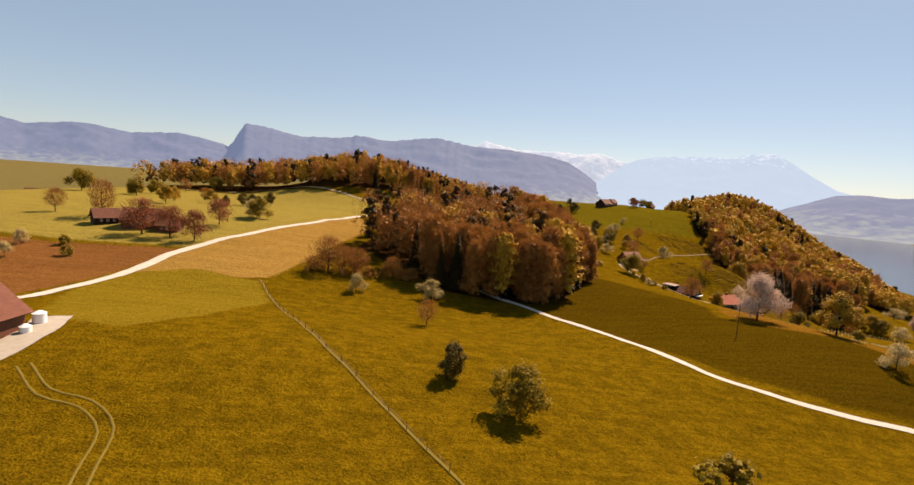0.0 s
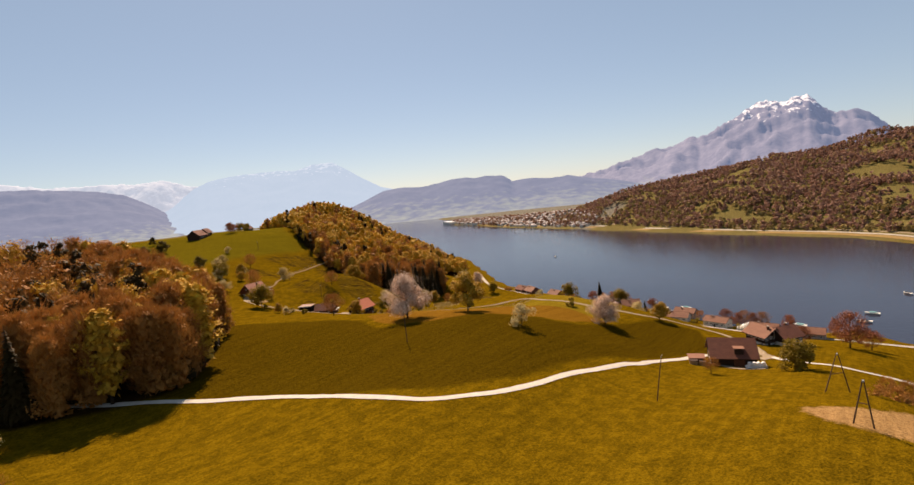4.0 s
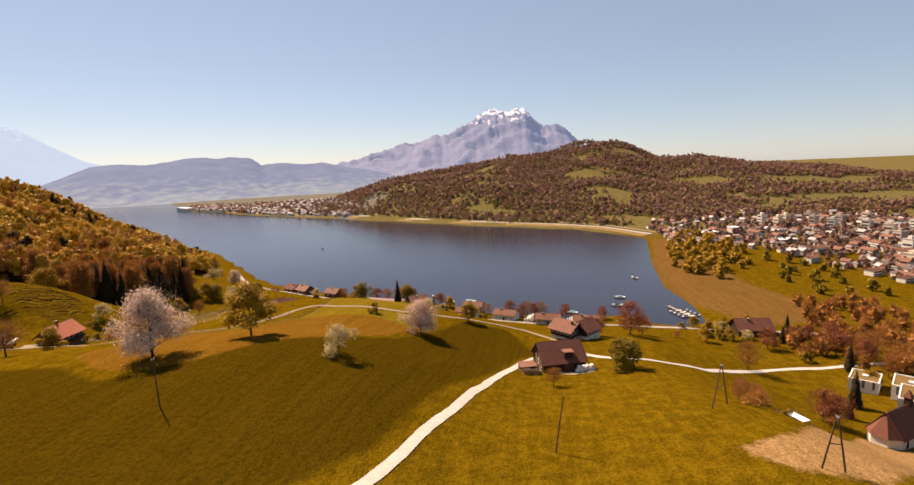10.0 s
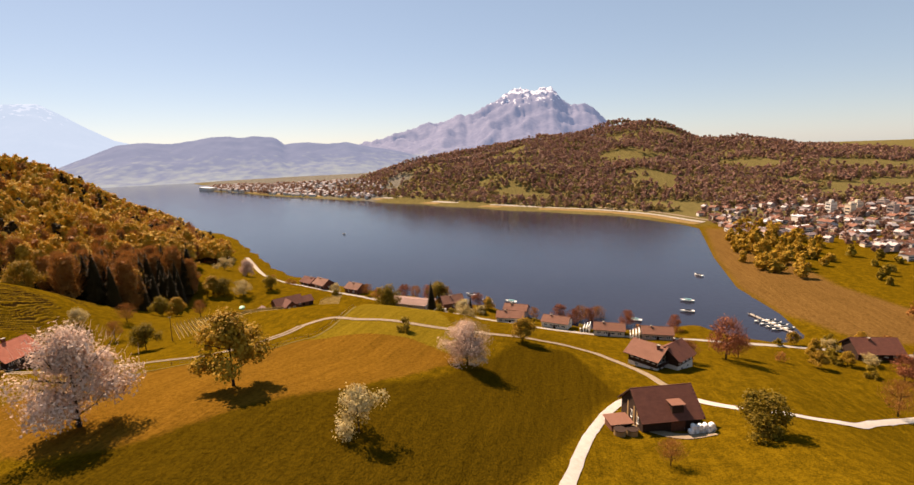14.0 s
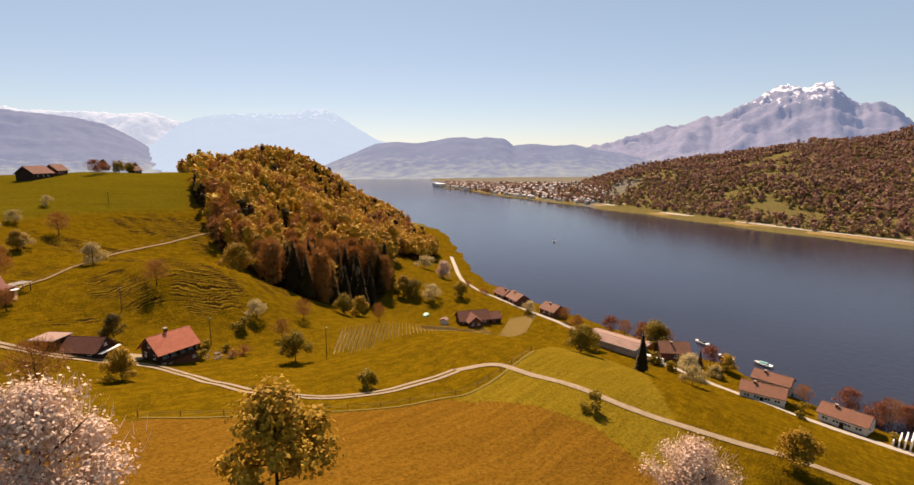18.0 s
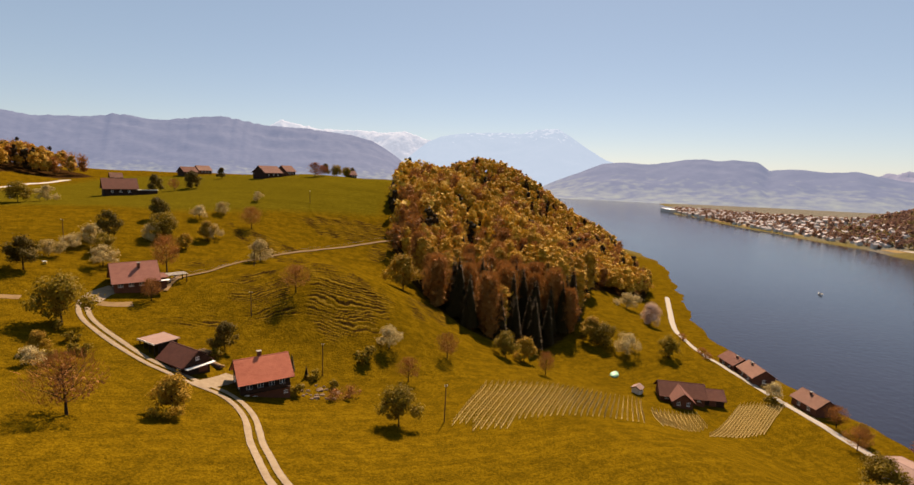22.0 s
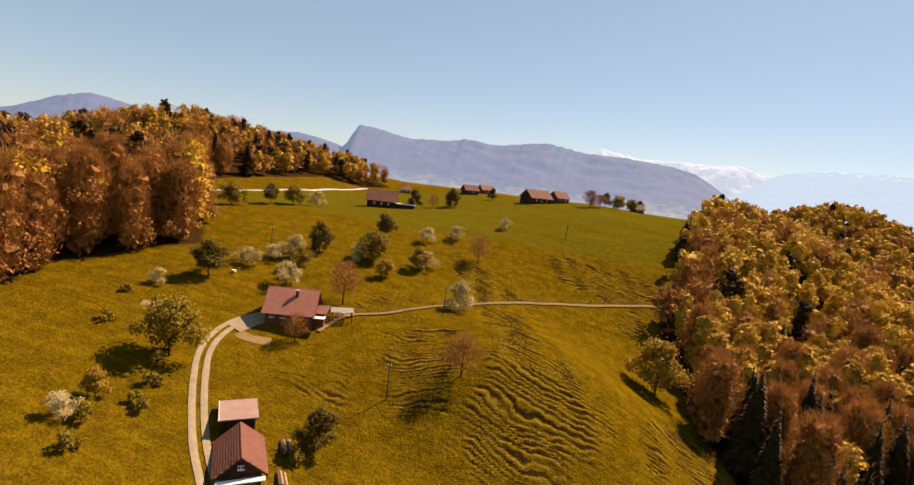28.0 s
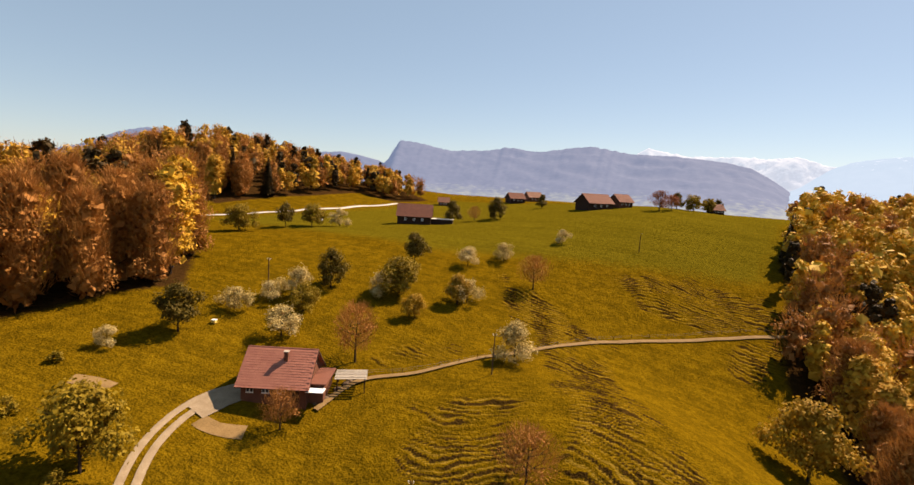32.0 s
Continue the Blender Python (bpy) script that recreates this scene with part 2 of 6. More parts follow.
def rim(x, y, poly, soft=1.0):
    """Signed distance to a polygon's rim, positive inside, clipped to a few soft widths."""
    x, y = np.asarray(x, float), np.asarray(y, float)
    d2, inside = np.full(x.shape, 1e12), np.zeros(x.shape, bool)
    for (ax, ay), (bx, by) in zip(poly, poly[1:] + poly[:1]):
        ex, ey = bx - ax, by - ay
        k = np.clip(((x - ax) * ex + (y - ay) * ey) / (ex * ex + ey * ey), 0, 1)
        d2 = np.minimum(d2, (x - ax - k * ex) ** 2 + (y - ay - k * ey) ** 2)
        cross = ((ay > y) != (by > y))
        with np.errstate(divide="ignore", invalid="ignore"):
            inside ^= cross & (x < (y - ay) / (ey if ey else 1e-9) * ex + ax)
    return np.where(inside, 1, -1) * np.sqrt(d2)


def step(v):
    v = np.clip(v, 0, 1)
    return v * v * (3 - 2 * v)


def waves(x, y, k, seed):
    """Cheap smooth noise in the plan, about -1 to 1, wavelength near k."""
    r = np.random.RandomState(seed)
    out = 0.0
    for _ in range(5):
        a, ph, kk = r.uniform(0, math.tau), r.uniform(0, math.tau), k * r.uniform(0.7, 1.5)
        out = out + np.sin((x * math.cos(a) + y * math.sin(a)) * math.tau / kk + ph)
    return out / 3.2


def near_land(x, y):
    z = -5.0
    for cx, cy, h, sx, sy in HILLS:
        z = z + h * np.exp(-((x - cx) / sx) ** 2 - ((y - cy) / sy) ** 2)
    return z


def far_land(x, y):
    d = -rim(x, y, LAKE)
    hills = 0.0
    for cx, cy, h, sx, sy in FAR_HILLS:
        hills = hills + h * np.exp(-((x - cx) / sx) ** 2 - ((y - cy) / sy) ** 2)
    for (ax, ay, ah), (bx, by, bh) in zip(FAR_CREST, FAR_CREST[1:]):
        ex, ey = bx - ax, by - ay
        k = np.clip(((x - ax) * ex + (y - ay) * ey) / (ex * ex + ey * ey), 0, 1)
        hills = np.maximum(hills, (ah + k * (bh - ah)) * np.exp(-(np.hypot(x - ax - k * ex, y - ay - k * ey) / 340) ** 1.7))
    up = step(d / 160)
    return np.where(d > 0, np.minimum(d * 0.08, 1.6), np.maximum(d * 0.08, -6)) + up * (hills * (1 + 0.16 * waves(x, y, 260, 5) + 0.08 * waves(x, y, 90, 6)) + 0.006 * d)


def land(x, y):
    """Height of the ground over the lake's level."""
    x, y = np.asarray(x, float), np.asarray(y, float)
    n = near_land(x, y) + 0.25 * waves(x, y, 34, 1) + 0.12 * waves(x, y, 13, 2)
    n = n + np.exp(-((n - 0.3) / 1.2) ** 2)        # low shelf along the shore
    f = far_land(x, y)
    far = step((np.hypot(x - 150, y - 200) - 520) / 500) * (x < 300)
    n = n * (1 - far) + far * 18
    return np.maximum(n, f)


STEPPED = (([(190, 304), (199, 313), (203, 275), (211, 266), (214, 260), (209, 252), (203, 246), (194, 244), (188, 248), (187, 253), (192, 263)], 1.0),
           ([(168, 276), (183, 282), (185, 262), (184, 254), (177, 250), (171, 260)], 0.75), ([(204, 358), (230, 366), (246, 364), (254, 354), (227, 339), (211, 345)], 0.8),
           ([(174, 338), (181, 336), (200, 320), (186, 309), (177, 326)], 1.0), ([(226, 270), (239, 286), (246, 279), (234, 263), (221, 256)], 0.8),
           ([(236, 322), (228, 328), (246, 366), (257, 361)], 0.7), ([(153, 256), (165, 260), (167, 251), (156, 250)], 0.6), ([(156, 288), (170, 292), (172, 300), (160, 302)], 0.5))


def terraces(x, y, z):
    """Cattle steps that run across the steep pasture, in patches."""
    m = 0.0
    for poly, a in STEPPED:
        m = np.maximum(m, a * step(0.62 + rim(x, y, poly) / 7.0 + 0.3 * waves(x, y, 9, 8)))
    p = (y + 0.10 * (x - 195) + 2.6 * waves(x, y, 30, 9) + 0.75 * waves(x, y, 9, 10) + 0.3 * waves(x, y, 3.6, 12)) / 1.15
    s = p - np.floor(p)
    k = np.clip(0.75 + 0.35 * np.sin(np.floor(p) * 2.7 + 0.2 * x) + 0.45 * waves(x, y, 6, 14), 0.1, 1.4)
    m = m * np.clip(0.95 + 0.4 * waves(x, y, 15, 15), 0.45, 1)
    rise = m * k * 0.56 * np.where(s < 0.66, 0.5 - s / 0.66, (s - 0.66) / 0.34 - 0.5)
    # riser colour stands for bare soil plus the risers' shade; lip is dry grass
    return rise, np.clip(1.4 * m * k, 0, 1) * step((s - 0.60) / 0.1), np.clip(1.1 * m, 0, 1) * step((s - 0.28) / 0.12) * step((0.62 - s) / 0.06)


def at(x, y, dz=0.0):
    return float(land(x, y)) + dz


def spaced(lo, hi, step_, n0, n1, f=1.16, end=4950):
    """Grid lines: even between lo and hi, wider and wider outside."""
    a = list(np.arange(lo, hi + 1e-6, step_))
    s, v = step_, lo
    left = []
    while v > n0:
        s *= f
        v -= s
        left.append(v)
    s, v = step_, a[-1]
    right = []
    while v < n1:
        s *= f
        v += s
        right.append(v)
    return left[::-1] + a + right


def merged(coarse, lo, hi, s):
    return np.array(sorted({round(v, 2) for v in coarse if not lo < v < hi} | {round(v, 2) for v in np.arange(lo, hi + 1e-6, s)}))


MOWN = [(133, 174), (123.5, 159), (121, 151.5), (122.7, 144.5), (127.2, 130), (139, 118), (164, 113.2), (181.5, 109), (194, 102.5), (199, 113), (203, 121), (201, 133), (197, 140), (190, 147.5), (179, 151), (169, 158), (157, 165), (148, 175), (139, 176)]
PALE = [(-67, 192), (-47, 235), (-6, 319), (-2, 375), (-84, 440), (-160, 440), (-340, 460), (-340, 230), (-100, 190)]
STUBBLE = [(-72, 158), (-67, 191), (-47, 235), (-15, 300), (-5, 275), (-9, 247), (-24, 200), (-34, 165), (-55, 158)]
PLOUGHED = [(-70, 188), (-102, 186), (-300, 205), (-300, 135), (-110, 125), (-84, 130), (-76, 160)]
FRESH = [(60, 372), (95, 362), (150, 352), (200, 366), (250, 375), (265, 400), (280, 440), (300, 470), (260, 520), (120, 520), (95, 450)]
# paved town ground, plus the land behind it greyed to paint in haze
FAR_TOWN = [(868, 400), (925, 445), (1040, 640), (1175, 885), (1225, 985), (1330, 1040), (1600, 1330), (1900, 1900), (2600, 1900), (2600, 700), (1500, 500), (1250, 420), (1060, 400), (960, 350)]
DUG = [(98, 30), (105, 34), (114, 22), (140, 5), (169, -19), (161, -33), (141, -21), (97, 20)]
HAY = [(-77, 156), (-56, 167), (-36, 159), (-28, 139), (-37, 111), (-45, 96), (-64, 104), (-74, 128)]
MOWN_LANE = [(194, 102.5), (218, 110), (255, 130), (250, 150), (231, 149), (214, 147), (201, 145), (190, 147.5), (197, 140), (201, 133), (203, 121), (199, 113)]
REEDS = [(290, -42), (331, -26), (378, -21), (457, -30), (590, -56), (575, -80), (470, -72), (380, -70), (330, -84), (296, -70)]
EAST_WOOD = [(296, 452), (266, 397), (243, 330), (243, 300), (245, 268), (256, 262), (273, 259), (296, 270), (321, 288), (345, 312), (372, 328), (400, 322), (430, 345), (470, 400), (530, 500), (555, 580), (500, 660), (400, 660), (330, 560)]
SOUTH_WOOD = [(-10, 220), (16, 189), (23, 176), (48, 168), (58, 167), (69, 174), (100, 215), (95, 250), (91, 268), (101, 288), (108, 297), (88, 327), (60, 335), (35, 310), (5, 260)]
UPPER_WOOD = [(-216, 470), (-150, 462), (-92, 445), (-31, 418), (2, 414), (41, 396), (50, 420), (63, 448), (72, 482), (95, 484), (106, 508), (60, 560), (-40, 570), (-160, 540)]
LUSH = [(72, 115), (84, 98), (101, 89), (140, 84), (190, 70), (199, 64), (228, 76), (222, 92), (195, 99), (153, 115), (127, 135), (116, 152), (125, 170), (119, 196), (100, 216), (70, 212), (44, 178), (56, 160)]
gx = merged(spaced(-230, 440, 2.5, -4900, 4900), 150, 258, 0.42)
gy = merged(spaced(-130, 560, 2.5, -4900, 4900), 243, 368, 0.3)
GX, GY = np.meshgrid(gx, gy)
GZ = land(GX, GY)
RISE, RISER, LIP = terraces(GX, GY, GZ)
GZ = GZ + RISE
nx, ny = len(gx), len(gy)
ids = np.arange(nx * ny).reshape(ny, nx)
quads = np.stack([ids[:-1, :-1], ids[:-1, 1:], ids[1:, 1:], ids[1:, :-1]], -1).reshape(-1, 4)


def attribute(me, name, values):
    a = me.attributes.new(name, "FLOAT", "POINT")
    a.data.foreach_set("value", np.asarray(values, np.float32).ravel())


def ground_material():
    m = bpy.data.materials.new("meadow")
    m.use_nodes = True
    nt = m.node_tree
    N, K = nt.nodes.new, nt.links.new
    b = nt.nodes["Principled BSDF"]
    b.inputs["Roughness"].default_value, b.inputs["Specular IOR Level"].default_value = 0.95, 0.0
    geo = N("ShaderNodeNewGeometry")

    def noise_(scale, detail=4):
        n = N("ShaderNodeTexNoise")
        n.inputs["Scale"].default_value, n.inputs["Detail"].default_value = scale, detail
        K(geo.outputs["Position"], n.inputs["Vector"])
        return n.outputs["Fac"]

    def ramp(fac, lo, hi, a, c):
        r = N("ShaderNodeValToRGB")
        r.color_ramp.elements[0].position, r.color_ramp.elements[1].position = lo, hi
        r.color_ramp.elements[0].color, r.color_ramp.elements[1].color = (*a, 1), (*c, 1)
        K(fac, r.inputs[0])
        return r.outputs[0]

    def mix(fac, a, c):
        x = N("ShaderNodeMix")
        x.data_type = "RGBA"
        if isinstance(fac, float):
            x.inputs[0].default_value = fac
        else:
            K(fac, x.inputs[0])
        K(a, x.inputs[6])
        K(c, x.inputs[7])
        return x.outputs[2]

    broad, middle, fine, tuft = noise_(0.018, 5), noise_(0.11, 5), noise_(0.9, 4), noise_(3.2, 3)
    grass = mix(middle, ramp(broad, 0.35, 0.65, GRASS_A, GRASS_B), ramp(fine, 0.3, 0.7, GRASS_C, GRASS_D))
    grass = mix(0.5, grass, ramp(tuft, 0.35, 0.68, GRASS_C, GRASS_E))
    grass = mix(0.3, grass, ramp(noise_(0.33, 3), 0.4, 0.6, GRASS_F, GRASS_D))
    # distant is a greyed meadow tone with haze mixed into the colour
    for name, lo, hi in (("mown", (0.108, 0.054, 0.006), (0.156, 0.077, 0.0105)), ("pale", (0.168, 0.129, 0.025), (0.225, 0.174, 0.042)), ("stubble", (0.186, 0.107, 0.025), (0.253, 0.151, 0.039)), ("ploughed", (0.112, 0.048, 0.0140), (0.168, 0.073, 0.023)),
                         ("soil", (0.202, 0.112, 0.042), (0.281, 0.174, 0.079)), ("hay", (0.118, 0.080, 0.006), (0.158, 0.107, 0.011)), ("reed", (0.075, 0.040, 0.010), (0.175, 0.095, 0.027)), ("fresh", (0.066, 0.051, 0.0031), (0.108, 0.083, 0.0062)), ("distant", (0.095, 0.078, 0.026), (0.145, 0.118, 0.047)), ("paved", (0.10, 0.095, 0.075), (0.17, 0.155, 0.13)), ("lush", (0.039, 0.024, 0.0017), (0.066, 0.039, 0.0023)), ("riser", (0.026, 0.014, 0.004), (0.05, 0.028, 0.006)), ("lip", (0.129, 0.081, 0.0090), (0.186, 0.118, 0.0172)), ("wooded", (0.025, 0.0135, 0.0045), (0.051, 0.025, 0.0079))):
        at_ = N("ShaderNodeAttribute")
        at_.attribute_name = name
        jig = N("ShaderNodeMath")
        jig.operation = "MULTIPLY_ADD"
        jig.inputs[1].default_value = 0.7
        K(fine, jig.inputs[0])
        K(at_.outputs["Fac"], jig.inputs[2])
        r = N("ShaderNodeMapRange")
        r.inputs[1].default_value, r.inputs[2].default_value = 0.62, 1.0
        K(jig.outputs[0], r.inputs[0])
        grass = mix(r.outputs[0], grass, mix(middle, ramp(tuft, 0.3, 0.7, lo, hi), ramp(fine, 0.3, 0.7, lo, hi)))
    # dark tufts and worn spots
    dots = N("ShaderNodeMix")
    dots.data_type, dots.blend_type = "RGBA", "MULTIPLY"
    dots.inputs[0].default_value = 0.4
    K(grass, dots.inputs[6])
    K(ramp(noise_(1.7, 6), 0.36, 0.54, (0.38, 0.36, 0.33), (1.12, 1.12, 1.1)), dots.inputs[7])
    grass = dots.outputs[2]
    # streaks left by mowing and grazing
    mp, st = N("ShaderNodeMapping"), N("ShaderNodeTexNoise")
    mp.inputs["Rotation"].default_value, mp.inputs["Scale"].default_value = (0, 0, 0.32), (0.035, 0.9, 0.2)
    st.inputs["Scale"].default_value, st.inputs["Detail"].default_value = 1.0, 3
    K(geo.outputs["Position"], mp.inputs[0])
    K(mp.outputs[0], st.inputs["Vector"])
    dark = N("ShaderNodeMix")
    dark.data_type, dark.blend_type = "RGBA", "MULTIPLY"
    dark.inputs[0].default_value = 0.3
    K(grass, dark.inputs[6])
    K(ramp(st.outputs["Fac"], 0.35, 0.65, (0.55, 0.55, 0.55), (1.25, 1.25, 1.25)), dark.inputs[7])
    grass = dark.outputs[2]
    K(grass, b.inputs["Base Color"])
    bu = N("ShaderNodeBump")
    bu.inputs["Strength"].default_value, bu.inputs["Distance"].default_value = 0.8, 0.4
    sm = N("ShaderNodeMath")
    sm.operation = "ADD"
    K(fine, sm.inputs[0])
    K(tuft, sm.inputs[1])
    K(sm.outputs[0], bu.inputs["Height"])
    K(bu.outputs[0], b.inputs["Normal"])
    return m


GRASS_F = (0.0310, 0.0205, 0.0014)
GRASS_A, GRASS_B = (0.0782, 0.0490, 0.0023), (0.1061, 0.0643, 0.0028)
GRASS_C, GRASS_D, GRASS_E = (0.0514, 0.0327, 0.0017), (0.1296, 0.0768, 0.0034), (0.1960, 0.1114, 0.0056)
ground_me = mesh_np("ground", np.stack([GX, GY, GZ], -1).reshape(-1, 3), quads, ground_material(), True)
for nm, poly, soft in (("mown", MOWN, 2), ("pale", PALE, 5), ("soil", DUG, 2), ("reed", REEDS, 9), ("stubble", STUBBLE, 3), ("ploughed", PLOUGHED, 2), ("lush", LUSH, 4), ("paved", FAR_TOWN, 25)):
    attribute(ground_me, nm, step(0.5 + rim(GX, GY, poly) / (2 * soft)))
attribute(ground_me, "wooded", np.maximum.reduce([step(0.5 + rim(GX, GY, p) / 6) for p in (EAST_WOOD, SOUTH_WOOD, UPPER_WOOD)]))
# far ground fades to the hazy tone with distance
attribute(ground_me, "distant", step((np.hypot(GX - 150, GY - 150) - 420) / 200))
attribute(ground_me, "hay", np.maximum(step(0.5 + rim(GX, GY, HAY) / 6), step(0.5 + rim(GX, GY, MOWN_LANE) / 4)))
attribute(ground_me, "fresh", step(0.5 + rim(GX, GY, FRESH) / 30))
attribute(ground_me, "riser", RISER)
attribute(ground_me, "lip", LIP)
ground = tagged(new("ground", ground_me), "rolling spring meadow with mown strips and cattle steps", "ground", kind="structure")

# water
def water_material():
    m = mat("lake_water", (0.020, 0.019, 0.032), (0.013, 0.013, 0.023), 0.10, 0.004, 0.02)
    nt = m.node_tree
    b = nt.nodes["Principled BSDF"]
    b.inputs["Specular IOR Level"].default_value = 0.24
    geo, n, bu = nt.nodes.new("ShaderNodeNewGeometry"), nt.nodes.new("ShaderNodeTexNoise"), nt.nodes.new("ShaderNodeBump")
    n.inputs["Scale"].default_value, n.inputs["Detail"].default_value = 0.35, 4
    nt.links.new(geo.outputs["Position"], n.inputs["Vector"])
    nt.links.new(n.outputs["Fac"], bu.inputs["Height"])
    bu.inputs["Strength"].default_value, bu.inputs["Distance"].default_value = 0.25, 0.6
    nt.links.new(bu.outputs[0], b.inputs["Normal"])
    return m


lake_me = mesh_np("lake", [(200, -200, 0), (2600, -200, 0), (2600, 2900, 0), (200, 2900, 0)], [(0, 1, 2, 3)], water_material())
tagged(new("lake", lake_me), "calm deep blue mountain lake with faint ripples", "lake", kind="structure")


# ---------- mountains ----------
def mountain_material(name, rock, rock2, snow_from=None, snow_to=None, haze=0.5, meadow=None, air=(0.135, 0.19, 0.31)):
    """Rock and wood far off, with haze painted over them as an even glow."""
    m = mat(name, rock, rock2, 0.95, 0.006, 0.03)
    nt = m.node_tree
    N, K = nt.nodes.new, nt.links.new
    b = nt.nodes["Principled BSDF"]
    geo, sep, n = N("ShaderNodeNewGeometry"), N("ShaderNodeSeparateXYZ"), N("ShaderNodeTexNoise")
    n.inputs["Scale"].default_value, n.inputs["Detail"].default_value = 0.024, 8
    K(geo.outputs["Position"], n.inputs["Vector"])
    K(geo.outputs["Position"], sep.inputs[0])
    layers = []
    if snow_from is not None:
        layers.append((700, snow_from, snow_to, (0.92, 0.92, 0.95, 1)))
    if meadow:
        layers.append((-260, meadow[0], meadow[1], (0.30, 0.34, 0.20, 1)))
    for weight, lo, hi, colour in layers:
        ma, mr, mx = N("ShaderNodeMath"), N("ShaderNodeMapRange"), N("ShaderNodeMix")
        ma.operation = "MULTIPLY_ADD"
        ma.inputs[1].default_value = weight
        K(n.outputs["Fac"], ma.inputs[0])
        K(sep.outputs["Z"], ma.inputs[2])
        mr.inputs[1].default_value, mr.inputs[2].default_value = lo, hi
        K(ma.outputs[0], mr.inputs[0])
        mx.data_type = "RGBA"
        K(mr.outputs[0], mx.inputs[0])
        K(b.inputs["Base Color"].links[0].from_socket, mx.inputs[6])
        mx.inputs[7].default_value = colour
        K(mx.outputs[2], b.inputs["Base Color"])
    # haze put in as emission mixed over the rock colour
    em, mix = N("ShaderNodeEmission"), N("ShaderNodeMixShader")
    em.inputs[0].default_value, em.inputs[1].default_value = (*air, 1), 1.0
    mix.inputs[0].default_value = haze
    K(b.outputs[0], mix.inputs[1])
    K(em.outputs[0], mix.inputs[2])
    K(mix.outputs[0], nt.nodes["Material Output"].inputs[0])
    return m


def relief(x, y, z, size, seed, octaves=6):
    """Ridged fractal heights, 0 to about 1."""
    out = np.empty(len(x))
    for i in range(len(x)):
        p = Vector((x[i] / size + seed * 7.3, y[i] / size, z[i] / size))
        s, amp, k = 0.0, 0.55, 1.0
        for _ in range(octaves):
            s += amp * (1 - abs(noise.noise(p * k)) * 2)
            amp *= 0.5
            k *= 2.1
        out[i] = s
    return out


def mountain(name, crest, depth, material, label, seed, rough=0.10, back=0.8, foot=-10):
    """A ridge along its crest line, with spurs and gullies falling to both sides. depth: how far its foot lies from the crest."""
    pts = np.array(crest, float)
    for i, j in ((0, 1), (-1, -2)):
        d = (pts[i] - pts[j]) / np.linalg.norm((pts[i] - pts[j])[:2])
        e = np.array([[*(pts[i] + d * 800)[:2], foot]])
        pts = np.vstack([e, pts] if i == 0 else [pts, e])
    seg = np.r_[0, np.cumsum(np.hypot(*np.diff(pts[:, :2], axis=0).T))]
    n = int(max(120, seg[-1] / 15))
    u = np.linspace(0, seg[-1], n)
    c = np.stack([np.interp(u, seg, pts[:, k]) for k in range(3)], -1)
    jag = np.array([noise.noise(Vector((k / 38, seed * 3.1, 0))) + 0.6 * noise.noise(Vector((k / 17, seed * 5.7, 4))) for k in u])
    c[:, 2] += c[:, 2] * rough * 0.32 * jag
    away = c[:, :2] / np.linalg.norm(c[:, :2], axis=1, keepdims=True)
    vs = np.concatenate([-np.linspace(0, 1, 34)[::-1] ** 1.25, np.linspace(0, 1, 8)[1:]])
    rows = []
    for v in vs:
        d = abs(v)
        off = v * depth * (1 if v < 0 else back)
        x, y = c[:, 0] + away[:, 0] * off, c[:, 1] + away[:, 1] * off
        fall = (1 - d) ** 1.2
        r = relief(x, y, c[:, 2] * 0 + seed, 300, seed, 7) - 0.55
        z = foot + (c[:, 2] - foot) * fall + (c[:, 2].max() * rough * 2.2) * r * (min(1, d * 6 + 0.24) * (1 - d) ** 0.6)
        rows.append(np.stack([x, y, z], -1))
    g = np.stack(rows)
    k = np.arange(g.shape[0] * n).reshape(g.shape[0], n)
    f = np.stack([k[:-1, :-1], k[:-1, 1:], k[1:, 1:], k[1:, :-1]], -1).reshape(-1, 4)
    return tagged(new(name, mesh_np(name, g.reshape(-1, 3), f, material, True)), label, "mountain", kind="structure")


# base colours lean blue for the haze as well
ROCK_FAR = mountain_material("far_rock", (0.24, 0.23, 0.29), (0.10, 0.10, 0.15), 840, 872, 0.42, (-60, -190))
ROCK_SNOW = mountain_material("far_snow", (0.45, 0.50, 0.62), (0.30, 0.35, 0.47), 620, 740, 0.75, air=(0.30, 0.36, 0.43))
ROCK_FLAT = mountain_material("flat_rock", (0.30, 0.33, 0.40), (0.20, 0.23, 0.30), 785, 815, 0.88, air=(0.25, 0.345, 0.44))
WOOD_HAZED = mountain_material("distant_wood", (0.10, 0.11, 0.15), (0.05, 0.055, 0.085), None, None, 0.5, (-60, -190))
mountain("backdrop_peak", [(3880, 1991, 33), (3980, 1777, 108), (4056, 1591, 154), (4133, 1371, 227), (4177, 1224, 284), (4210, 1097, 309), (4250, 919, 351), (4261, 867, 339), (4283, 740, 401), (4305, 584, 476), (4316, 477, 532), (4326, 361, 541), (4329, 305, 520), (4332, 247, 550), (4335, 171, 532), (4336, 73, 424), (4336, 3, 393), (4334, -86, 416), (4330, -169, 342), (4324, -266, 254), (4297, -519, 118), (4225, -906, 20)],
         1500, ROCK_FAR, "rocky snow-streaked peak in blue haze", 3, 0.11)
